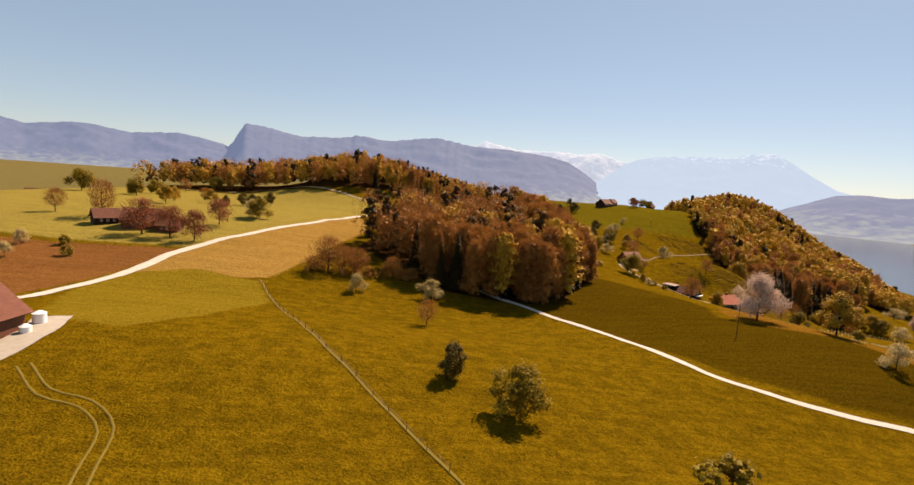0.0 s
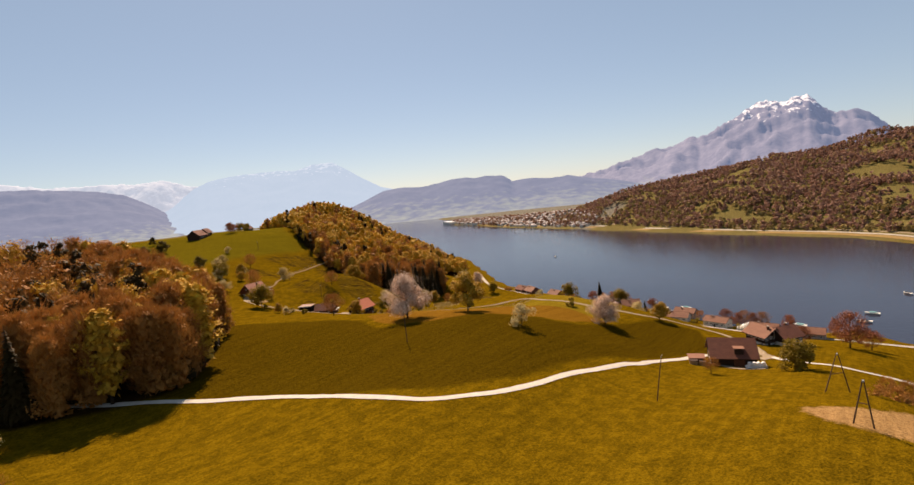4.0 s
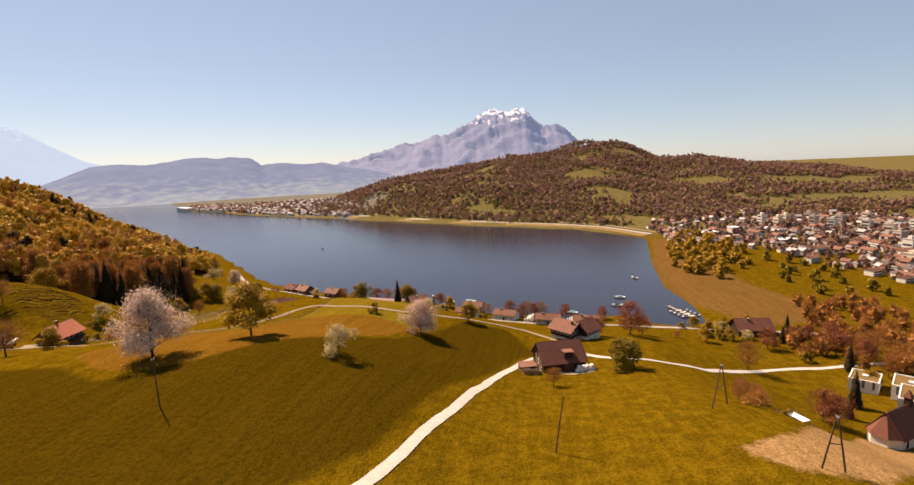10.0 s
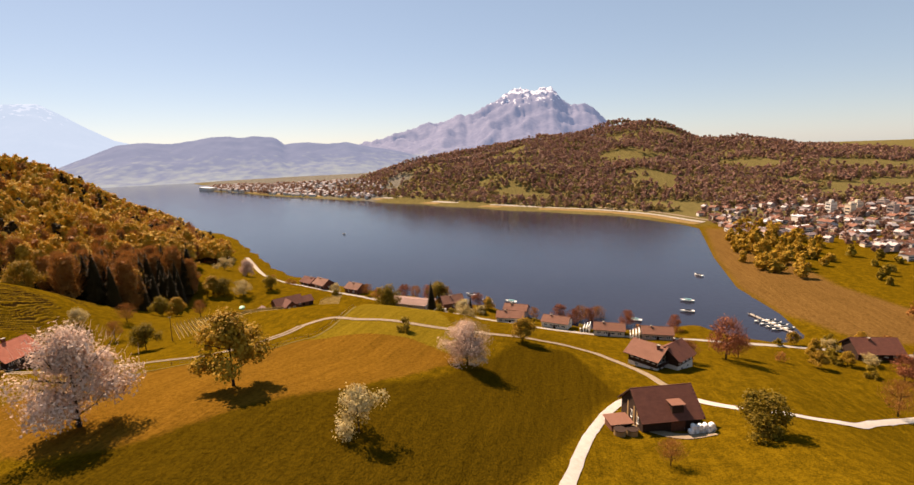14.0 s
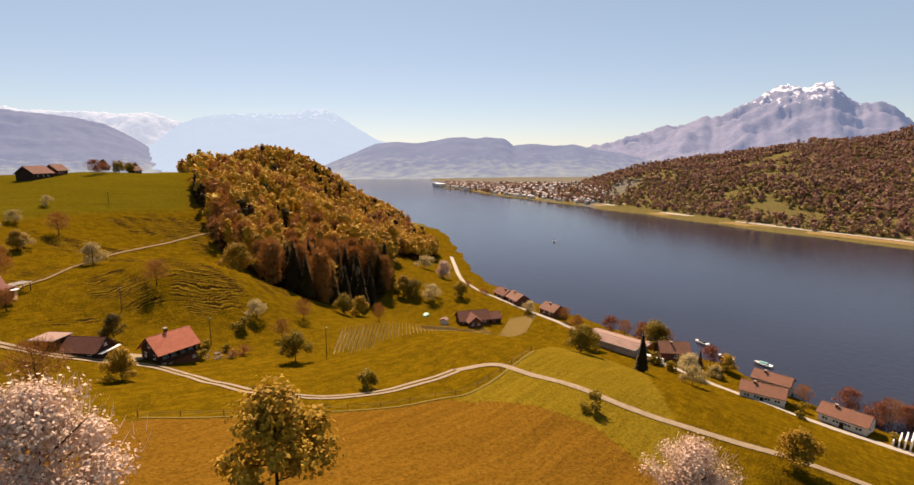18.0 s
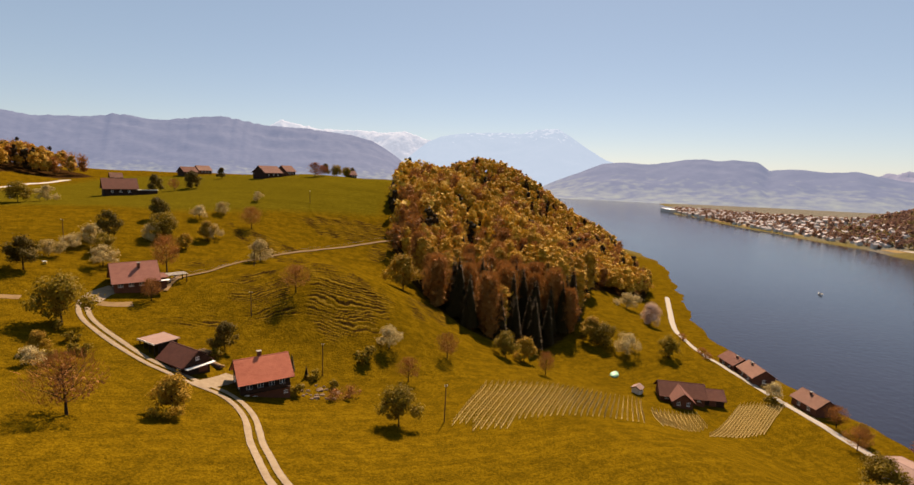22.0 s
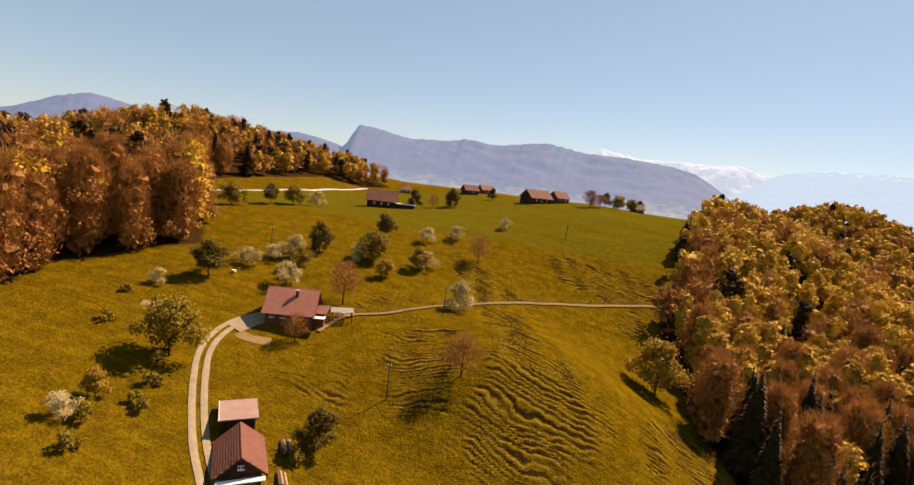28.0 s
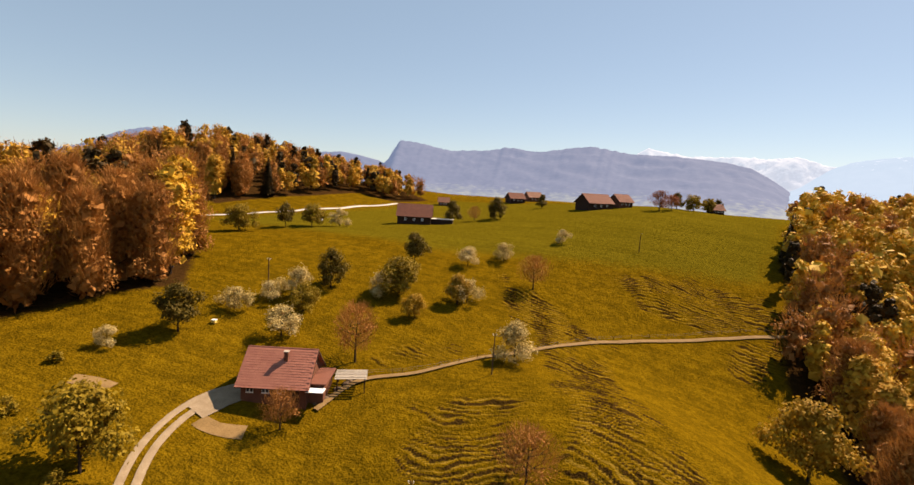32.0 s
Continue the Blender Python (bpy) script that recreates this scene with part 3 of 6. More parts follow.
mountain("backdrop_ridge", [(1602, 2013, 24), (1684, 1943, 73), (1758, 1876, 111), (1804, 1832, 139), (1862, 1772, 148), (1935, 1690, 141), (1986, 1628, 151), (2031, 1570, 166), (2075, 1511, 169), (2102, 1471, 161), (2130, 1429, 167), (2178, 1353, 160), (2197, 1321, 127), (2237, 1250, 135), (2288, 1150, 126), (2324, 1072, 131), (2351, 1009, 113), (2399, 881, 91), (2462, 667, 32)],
         650, WOOD_HAZED, "wooded lakeside ridge in blue haze", 5, 0.05)
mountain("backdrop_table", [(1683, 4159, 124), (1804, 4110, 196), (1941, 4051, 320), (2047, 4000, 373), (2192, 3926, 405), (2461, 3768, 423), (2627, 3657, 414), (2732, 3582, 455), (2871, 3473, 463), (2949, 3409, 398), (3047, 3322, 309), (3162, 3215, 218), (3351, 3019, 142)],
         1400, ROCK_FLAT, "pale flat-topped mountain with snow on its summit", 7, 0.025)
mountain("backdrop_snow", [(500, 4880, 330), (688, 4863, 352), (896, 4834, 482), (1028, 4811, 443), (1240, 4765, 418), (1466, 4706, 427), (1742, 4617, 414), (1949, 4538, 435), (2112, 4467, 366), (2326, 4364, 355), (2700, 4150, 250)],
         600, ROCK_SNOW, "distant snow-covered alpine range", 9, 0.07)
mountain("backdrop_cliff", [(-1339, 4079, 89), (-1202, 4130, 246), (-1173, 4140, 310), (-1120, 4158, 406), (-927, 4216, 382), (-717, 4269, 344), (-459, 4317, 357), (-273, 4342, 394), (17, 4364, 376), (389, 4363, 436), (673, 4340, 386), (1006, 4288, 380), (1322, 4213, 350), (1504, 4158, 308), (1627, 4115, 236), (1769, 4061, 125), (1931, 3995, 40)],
         1500, WOOD_HAZED, "long wooded mountain ridge ending in a cliff", 11, 0.05)
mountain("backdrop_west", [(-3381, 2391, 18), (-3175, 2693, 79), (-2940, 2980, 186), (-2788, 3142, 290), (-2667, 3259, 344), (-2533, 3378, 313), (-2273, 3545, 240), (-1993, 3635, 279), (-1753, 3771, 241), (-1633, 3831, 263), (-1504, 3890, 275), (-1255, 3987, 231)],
         900, WOOD_HAZED, "hazy blue mountains on the skyline", 13, 0.06)
# ---------- roads and tracks ----------
def smooth_line(pts, every=2.0):
    """Catmull-Rom through plan points, evenly spaced."""
    p = np.array(pts, float)
    p = np.vstack([2 * p[0] - p[1], p, 2 * p[-1] - p[-2]])
    out = []
    for i in range(1, len(p) - 2):
        n = max(2, int(np.hypot(*(p[i + 1] - p[i])) / every))
        t = np.linspace(0, 1, n, endpoint=False)[:, None]
        a, b, c, d = p[i - 1], p[i], p[i + 1], p[i + 2]
        out.append(0.5 * (2 * b + (c - a) * t + (2 * a - 5 * b + 4 * c - d) * t ** 2 + (3 * b - a - 3 * c + d) * t ** 3))
    return np.vstack(out + [p[-2:-1]])


def ribbon(line, width, lift, offset=0.0, seed=0):
    """A strip laid over the ground along a line, with ragged edges and a slight crown."""
    d = np.gradient(line, axis=0)
    nrm = np.stack([-d[:, 1], d[:, 0]], -1) / np.linalg.norm(d, axis=1, keepdims=True)
    rng = np.random.RandomState(seed)
    rows = []
    for k, w in enumerate((-0.5, -0.25, 0, 0.25, 0.5)):
        r = rng.normal(0, 0.02 * width, len(line)) * (abs(w) == 0.5)
        q = line + nrm * (offset + w * width + r)[:, None]
        z = land(q[:, 0], q[:, 1]) + lift + 0.05 * (1 - 4 * w * w)
        rows.append(np.c_[q, z])
    g = np.stack(rows, 1)
    n = len(line)
    k = np.arange(n * 5).reshape(n, 5)
    f = np.stack([k[:-1, :-1], k[:-1, 1:], k[1:, 1:], k[1:, :-1]], -1).reshape(-1, 4)
    return g.reshape(-1, 3), f


def road(name, pts, width, material, label, ruts=False, lift=0.14):
    line = smooth_line(pts)
    top = tagged(new(name), label, "road", kind="structure")
    if ruts:
        for s in (-1, 1):
            part("wheel_rut", mesh_np("wheel_rut", *ribbon(line, width * 0.36, lift, s * width * 0.3, 3 + s), material, True), material, top)
    else:
        part("roadway", mesh_np("roadway", *ribbon(line, width, lift, 0, 2), material, True), material, top)
    return top


road("road_field", [(35, 182), (50.5, 164), (66, 135), (72.5, 106), (80, 93.5), (91, 86.5), (102, 84), (112, 82.5), (125, 80), (145, 77.5), (172, 72.5), (191, 66), (199, 60), (205, 50)], 2.2, ROAD, "white gravel farm road curving through the meadow")
road("road_east", [(203, 50), (195, 40), (192, 26), (198, 12), (214, -4), (228, -24), (233, -44), (238, -70), (255, -130)], 2.4, ROAD, "pale farm road running down to the village")
road("road_shore", [(205, 50), (222, 57), (234, 68), (236, 78), (229, 92), (220, 107), (216, 120), (216, 130), (215, 141), (214.6, 151), (206, 156)], 2.2, TRACK, "narrow gravel lane along the mown slope")
road("track_meadow", [(206, 156), (196, 157.5), (186, 159), (177, 164), (170, 176), (168, 192), (168, 208), (165, 217), (159, 224), (150.5, 233.6), (142, 246), (137, 256), (136.5, 266), (141, 272)], 3.0, TRACK, "two-rutted gravel track past the farm buildings", True)
road("road_west", [(-98, 92), (-87, 110), (-79, 128), (-73, 160), (-67, 191), (-47, 235), (-6, 319), (5, 347), (20, 378)], 3.4, ROAD, "pale country road between fields")
road("track_wood", [(-260, 460), (-160, 448), (-84, 448), (-4, 376), (30, 372)], 2.4, TRACK, "field track under the wood's edge")
road("track_upper", [(40, 365), (56, 379), (65, 397), (77, 421), (89, 454), (98, 481)], 2.6, ROAD, "gravel lane below the upper wood")
road("road_lake", [(430, 330), (400, 303), (370, 275), (353, 251), (344, 227), (336, 202), (328, 180), (312, 140), (296, 100), (288, 60), (286, 20), (282, -30), (262, -130)], 2.8, CONCRETE, "lakeside road along the shore")
road("footpath", [(153, 271), (156.5, 281), (167, 288), (176.5, 299), (197, 319), (221, 334), (248, 348), (264, 357)], 1.0, PATH_EARTH, "worn footpath across the steep pasture", lift=0.3)


# ---------- trees ----------
def clumps(rng, lumps, n, size, up=0.6):
    """Small leaf-clump quads scattered over the skins of lumps (x, y, z, r)."""
    L = np.array(lumps, float)
    w = L[:, 3] ** 2
    i = rng.choice(len(L), n, p=w / w.sum())
    d = rng.normal(size=(n, 3))
    d /= np.linalg.norm(d, axis=1, keepdims=True)
    r = L[i, 3] * rng.uniform(0.35, 1.0, n) ** 0.45
    c = L[i, :3] + d * r[:, None] * (1, 1, 0.85) + rng.normal(0, 1, (n, 3)) * (0.30 * L[i, 3])[:, None]
    nrm = d + rng.normal(0, 0.55, (n, 3)) + (0, 0, up)
    nrm /= np.linalg.norm(nrm, axis=1, keepdims=True)
    a = np.cross(nrm, rng.normal(size=(n, 3)))
    a /= np.linalg.norm(a, axis=1, keepdims=True)
    b = np.cross(nrm, a)
    s = (size * rng.uniform(0.55, 1.35, n))[:, None]
    e = s * rng.uniform(0.5, 1.0, (n, 1))
    v = np.stack([c - a * s - b * e, c + a * s - b * e * 0.6, c + a * s * 0.8 + b * e + nrm * s * 0.3, c - a * s * 0.7 + b * e], 1)
    return v.reshape(-1, 3), np.arange(4 * n).reshape(n, 4)


def crown_lumps(rng, h, r, base, k, tall=1.0):
    """Lumps of a crown between base and h: wide in the lower middle, lopsided, with gaps."""
    out = []
    ph, bend = rng.uniform(0, math.tau), rng.uniform(0, math.tau)
    for _ in range(k):
        t = rng.uniform(0.02, 1)
        a = rng.uniform(0, math.tau)
        prof = math.sin(math.pi * min(1, (0.14 + 0.86 * t) ** 0.8)) ** 0.55
        rad = r * prof * rng.uniform(0.25, 1.0) * (1 + 0.2 * math.sin(2 * a + ph) + 0.14 * math.sin(3 * a + bend + 4 * t))
        out.append((math.cos(a) * rad, math.sin(a) * rad, base + (h - base) * (0.06 + 0.84 * t), r * rng.uniform(0.15, 0.36) * tall))
    return out


def twigs(rng, n, h, r, base, lo=0.5, hi=1.5, width=0.03):
    """Fine upswept twigs that fill a leafless crown."""
    t = rng.uniform(0, 1, n) ** 0.8
    a = rng.uniform(0, math.tau, n)
    prof = np.sin(np.pi * (0.10 + 0.84 * t)) ** 0.6
    rad = r * prof * np.sqrt(rng.uniform(0.02, 1, n)) * (1 + 0.22 * np.sin(2 * a + 1.3) + 0.15 * np.sin(5 * a + 6 * t))
    c = np.stack([np.cos(a) * rad, np.sin(a) * rad, base + (h - base) * t * 0.95], -1)
    d = np.stack([np.cos(a) * 0.45, np.sin(a) * 0.45, np.full(n, 1.0)], -1) + rng.normal(0, 0.3, (n, 3))
    d /= np.linalg.norm(d, axis=1, keepdims=True)
    side = np.cross(d, rng.normal(size=(n, 3)))
    side /= np.linalg.norm(side, axis=1, keepdims=True)
    ln, w = rng.uniform(lo, hi, (n, 1)), width * rng.uniform(0.7, 1.6, (n, 1))
    v = np.stack([c - side * w, c + side * w, c + d * ln + side * w * 0.4, c + d * ln - side * w * 0.4], 1)
    return v.reshape(-1, 3), np.arange(4 * n).reshape(n, 4)


def sprays(rng, h, r, base, limbs, n, size):
    """Leaf clumps in flat, layered sprays along ascending limbs, as on beeches."""
    per = n // limbs
    V = []
    for k in range(limbs):
        t = (k + rng.uniform(0, 1)) / limbs
        a = k * 2.4 + rng.uniform(-0.5, 0.5)
        reach = r * math.sin(math.pi * (0.16 + 0.80 * t)) ** 0.7 * rng.uniform(0.65, 1.15)
        z = base + (h - base) * t * 0.92
        u = rng.uniform(0.15, 1, per) ** 0.7 * reach
        w = rng.normal(0, 0.26, per) * (0.5 + u)
        lift = 0.35 * u + rng.normal(0, 0.22, per) - 0.05 * u * u / max(reach, 0.5)
        c = np.stack([math.cos(a) * u - math.sin(a) * w, math.sin(a) * u + math.cos(a) * w, z + lift], -1)
        nrm = rng.normal(0, 0.42, (per, 3)) + (0, 0, 1.0)
        nrm /= np.linalg.norm(nrm, axis=1, keepdims=True)
        p = np.cross(nrm, rng.normal(size=(per, 3)))
        p /= np.linalg.norm(p, axis=1, keepdims=True)
        q = np.cross(nrm, p)
        s = (size * rng.uniform(0.5, 1.4, per))[:, None]
        e = s * rng.uniform(0.45, 0.9, (per, 1))
        V.append(np.stack([c - p * s - q * e * 0.5, c + p * s * 0.3 - q * e, c + p * s + q * e * 0.4, c - p * s * 0.4 + q * e], 1).reshape(-1, 3))
    V = np.concatenate(V)
    return V, np.arange(len(V)).reshape(-1, 4)


def joined(*meshes):
    V, F, n = [], [], 0
    for v, f in meshes:
        V.append(v)
        F.append(f + n)
        n += len(v)
    return np.concatenate(V), np.concatenate(F)


def branches(rng, h, r, base, n=7, thick=0.2, wild=1.0):
    bm = bmesh.new()
    lean = (rng.normal(0, 0.04), rng.normal(0, 0.04))
    top = h * 0.8
    pts = [(lean[0] * z * z / h, lean[1] * z * z / h, z) for z in (-0.5, base * 0.5, base, (base + top) / 2, top)]
    tube(bm, pts, [thick * 1.3, thick, thick * 0.85, thick * 0.5, thick * 0.12], 7)
    for k in range(n):
        z0 = base * rng.uniform(0.75, 1.1) + (top - base) * k / n * 0.8
        a = k * 2.4 + rng.uniform(-0.4, 0.4)
        ln = r * rng.uniform(0.6, 1.0) * wild
        rise = rng.uniform(0.35, 0.9) * ln
        x0, y0 = lean[0] * z0 * z0 / h, lean[1] * z0 * z0 / h
        mid = (x0 + math.cos(a) * ln * 0.5, y0 + math.sin(a) * ln * 0.5, z0 + rise * 0.35)
        end = (x0 + math.cos(a + 0.3) * ln, y0 + math.sin(a + 0.3) * ln, z0 + rise)
        tube(bm, [(x0, y0, z0), mid, end], [thick * 0.45, thick * 0.28, thick * 0.06], 5)
        for s in (-0.6, 0.7):
            e2 = (mid[0] + math.cos(a + s) * ln * 0.45, mid[1] + math.sin(a + s) * ln * 0.45, mid[2] + rise * 0.5)
            tube(bm, [mid, e2], [thick * 0.22, thick * 0.05], 4)
    return bm


KINDS = {   # label, category, height, crown radius, crown base, lumps, clumps, clump size, crown material, number of shapes
    "green": ("leafy green orchard tree standing in the meadow", 8.0, 4.3, 1.4, 28, 4600, 0.18, LEAF_GREEN, 4),
    "dark": ("dark green dense-crowned tree in the pasture", 9.0, 3.8, 0.9, 28, 4600, 0.17, LEAF_DARK, 3),
    "yellow": ("fresh yellow-green leafing tree on the slope", 9.0, 4.1, 1.3, 32, 5600, 0.18, LEAF_YELLOW, 3),
    "blossom": ("white-blossoming fruit tree in the meadow", 7.0, 4.0, 1.2, 24, 3600, 0.135, BLOSSOM_GREEN, 4),
    "cherry": ("tall wild cherry tree in full pale blossom", 13.0, 6.0, 1.2, 52, 14000, 0.14, BLOSSOM, 2),
    "bare": ("budding brown tree with bare thin branches", 9.0, 3.8, 1.8, 18, 700, 0.13, BUD_BROWN, 3),
    "red": ("reddish budding broadleaf tree", 10.0, 4.6, 1.8, 24, 1500, 0.19, BUD_RED, 3),
    "bush": ("low green bush in the grass", 2.6, 1.9, 0.1, 9, 520, 0.17, LEAF_GREEN, 3),
    "thicket": ("brown leafless thicket shrub at the wood's edge", 3.2, 2.4, 0.1, 10, 300, 0.16, BUD_BROWN, 2),
    "wood": ("tall broadleaf forest tree in spring leaf", 17.0, 3.8, 3.2, 22, 3600, 0.25, WOOD_MIX, 5),
    "woodbrown": ("tall forest tree with reddish-brown buds", 17.0, 3.7, 1.2, 24, 1500, 0.19, BUD_BROWN, 4),
}
TWIGS = {"bare": 1500, "red": 1500, "thicket": 500, "woodbrown": 3600, "cherry": 500, "wood": 300}
protos = {}


def conifer_crown(rng, h, r, n=1500):
    """Drooping needled boughs all round a stem, shorter and shorter towards the tip."""
    t = 1 - np.sqrt(rng.uniform(0, 1, n)) * 0.97
    z = h * (0.05 + 0.93 * t)
    a = rng.uniform(0, math.tau, n)
    q = (r * (1 - t) ** 0.9 + 0.12) * rng.uniform(0.55, 1.12, n)
    w = 0.16 + 0.2 * q * rng.uniform(0.5, 1.0, n)
    dx, dy = np.cos(a), np.sin(a)

    def ring(reach, side, drop):
        return np.stack([dx * q * reach - dy * w * side, dy * q * reach + dx * w * side, z + drop * q], -1)
    v = np.stack([ring(0.08, 0.0, 0.18), ring(0.62, -1.0, -0.06), ring(1.0, 0.0, -0.24), ring(0.62, 1.0, -0.02)], 1)
    return v.reshape(-1, 3), np.arange(4 * n).reshape(n, 4)


def make_proto(kind, s):
    rng = np.random.RandomState(100 + 17 * s + len(kind) * 7)
    if kind == "spruce":
        ob = thing("spruce", Matrix(), "dark green pointed spruce", "tree")
        bm = bmesh.new()
        tube(bm, [(0, 0, -0.5), (0, 0, 9), (0, 0, 17.5)], [0.34, 0.22, 0.03], 6)
        part("trunk", bm, BARK, ob)
        part("crown", mesh_np("crown", *conifer_crown(rng, 18, 3.1), NEEDLES), NEEDLES, ob)
        return ob
    label, h, r, base, k, n, size, material, _ = KINDS[kind]
    name = {"bush": "bush", "thicket": "shrub", "wood": "forest_tree", "woodbrown": "forest_tree"}.get(kind, "tree")
    ob = thing(name, Matrix(), label, "bush" if kind in ("bush", "thicket") else "tree")
    wild = {"bare": 1.05, "woodbrown": 0.9}.get(kind, 0.85)
    nb = {"cherry": 12, "bare": 11, "bush": 5, "thicket": 6}.get(kind, 7)
    thick = {"wood": 0.26, "woodbrown": 0.24, "cherry": 0.26}.get(kind, 0.035 * h * (0.5 if kind in ("bush", "thicket") else 0.56))
    part("trunk", branches(rng, h * (1.1 if kind in ("wood", "woodbrown") else 1.0), r, max(base, 0.3), nb, thick, wild), BARK, ob)
    if kind == "wood":
        leaves = joined(sprays(rng, h, r, base, 24, n * 3 // 4, size), clumps(rng, crown_lumps(rng, h, r * 0.85, base, k), n // 4, size))
    else:
        leaves = clumps(rng, crown_lumps(rng, h, r, base, k), n, size)
    if kind in ("wood", "woodbrown"):
        leaves = joined(leaves, clumps(rng, [(0, 0, base + (h - base) * u, r * 0.42) for u in (0.05, 0.2, 0.35, 0.5, 0.65, 0.8)], 620, 0.6))
    if kind in TWIGS:
        leaves = joined(leaves, twigs(rng, TWIGS[kind], h, r, base, *((0.06 * h + 0.1, 0.13 * h + 0.2, 0.022) if h < 14 else (0.7, 1.5, 0.03))))
    v, f = leaves
    part("crown", mesh_np("crown", v, f, material), material, ob)
    return ob


counts = {}


def tree(kind, x, y, height=None, group="", sink=0.0):
    """One tree of a kind at its place; the shapes of a kind are shared."""
    shapes = 3 if kind == "spruce" else KINDS[kind][-1]
    h0 = 18.0 if kind == "spruce" else KINDS[kind][1]
    n = counts[kind] = counts.get(kind, 0) + 1
    s = (n * 7 + n // 3) % shapes
    k = (height or h0) / h0
    wide = k * (0.9 + 0.2 * ((n * 37) % 11) / 10)
    m = Matrix.LocRotScale((x, y, at(x, y, -sink)), Euler((0, 0, n * 2.39)), (wide, wide, k))
    if (kind, s) not in protos:
        ob = protos[kind, s] = make_proto(kind, s)
        ob.matrix_basis = m
    else:
        base = protos[kind, s]
        ob = copy_thing(base, Matrix())
        ob.matrix_basis = m
    if group:
        ob["group"] = group
    return ob


def tree_cloud(name, places, heights, material, label, seed, quads_each, size, bare=0.2, width=0.25, bare_twigs=0):
    """A far stand of trees in one object: uneven crowns of leaf clumps, with twigs where they are leafless."""
    rng = np.random.RandomState(seed)
    V = []
    ground_z = land(places[:, 0], places[:, 1])
    for (x, y), h, gz in zip(places, heights, ground_z):
        w = width * rng.uniform(0.8, 1.2)
        if bare_twigs:
            v = twigs(rng, bare_twigs, h, h * w, h * bare, 1.2, 2.6, 0.07)[0]
            V.append(v + (x, y, gz))
        v, f = clumps(rng, crown_lumps(rng, h, h * w, h * bare, 11), quads_each, size)
        V.append(v + (x, y, gz))
        if size < 0.9:
            v, f = clumps(rng, [(0, 0, h * (bare + (1 - bare) * u), h * w * 0.42) for u in (0.2, 0.45, 0.7)], 40, 1.1)
            V.append(v + (x, y, gz))
    V = np.concatenate(V)
    top = tagged(new(name), label, "wood", kind="stuff")
    return part("crown", mesh_np("crown", V, np.arange(len(V)).reshape(-1, 4), material), material, top)


# ---------- single trees ----------
def grove(group, *rows):
    for kind, *spots in rows:
        for x, y, h in spots:
            tree(kind, x, y, h, group)


grove("trees of the south meadow",
      ("green", (25, 72, 8), (178, 38.5, 9.5), (249, 144, 8), (305, 165, 8.7), (327, 144, 11)), ("dark", (16, 83, 6.7)), ("bare", (15, 130, 7), (162, 59, 5), (224, -13, 10.5)),
      ("blossom", (-6, 162, 6), (19, 164, 7), (137.3, 108, 7.2), (305, 126, 8)), ("bush", (44, 50, 4.8), (49, 53, 5.2), (208, 124, 4), (185, 163.5, 4.2)), ("cherry", (130, 150, 15.5), (191, 102, 11.5)),
      ("yellow", (146.5, 135.5, 13.2), (226, 91, 7.3)), ("red", (246, 25, 14), (235, 40, 7), (180, -16, 9)), ("spruce", (250, 127, 12), (198, -34, 13)))
grove("orchard trees",
      ("green", (134, 249, 10.5), (136, 298, 6), (151, 317, 9)), ("dark", (121, 280, 9), (136, 311, 9.5), (149, 336, 8.6)),
      ("blossom", (124, 292, 5), (128, 299, 4.5), (132, 303, 6.4), (137, 288, 6), (148, 313, 6), (163, 342, 5.4), (172, 352, 6), (167, 321, 6.4), (181, 299, 7.6)),
      ("yellow", (165, 319, 7), (158, 307, 5.5), (156, 207, 7)), ("bare", (182, 337, 9), (186, 261, 8), (153, 286, 10.8), (150, 266, 6), (142, 206, 9.8)))
grove("pasture trees",
      ("dark", (166, 241, 6.8), (93, 364, 8.4), (145, 402, 9), (161, 413, 9.5)), ("blossom", (189, 376, 5), (108, 376, 6.5), (207, 240, 6), (310, 250, 9), (362, 300, 9)), ("green", (85, 349, 9), (100, 370, 8), (195, 202, 8), (251, 248, 8), (306, 259, 9), (325, 243, 8.5)),
      ("red", (232, 448, 9), (238, 452, 7)), ("yellow", (233, 295, 14), (258, 247, 8.5), (304, 264, 9.5)), ("bare", (207, 226, 6.3), (224, 238, 7.2), (257, 234, 7.5), (153, 408, 6), (-17, 179, 13)), ("cherry", (355, 278, 11)), ("bush", (199, 235, 4.3)))
grove("garden shrubs", ("bush", (136, 229, 2.6), (139, 223, 2.4), (140, 235, 2.2), (138, 236, 2), (137, 241, 2.4), (134, 246, 2.2), (118, 253, 2.2), (113, 264, 1.7)), ("yellow", (133, 234, 4.5)), ("blossom", (133, 228, 3.4), (115, 271, 3.6)))
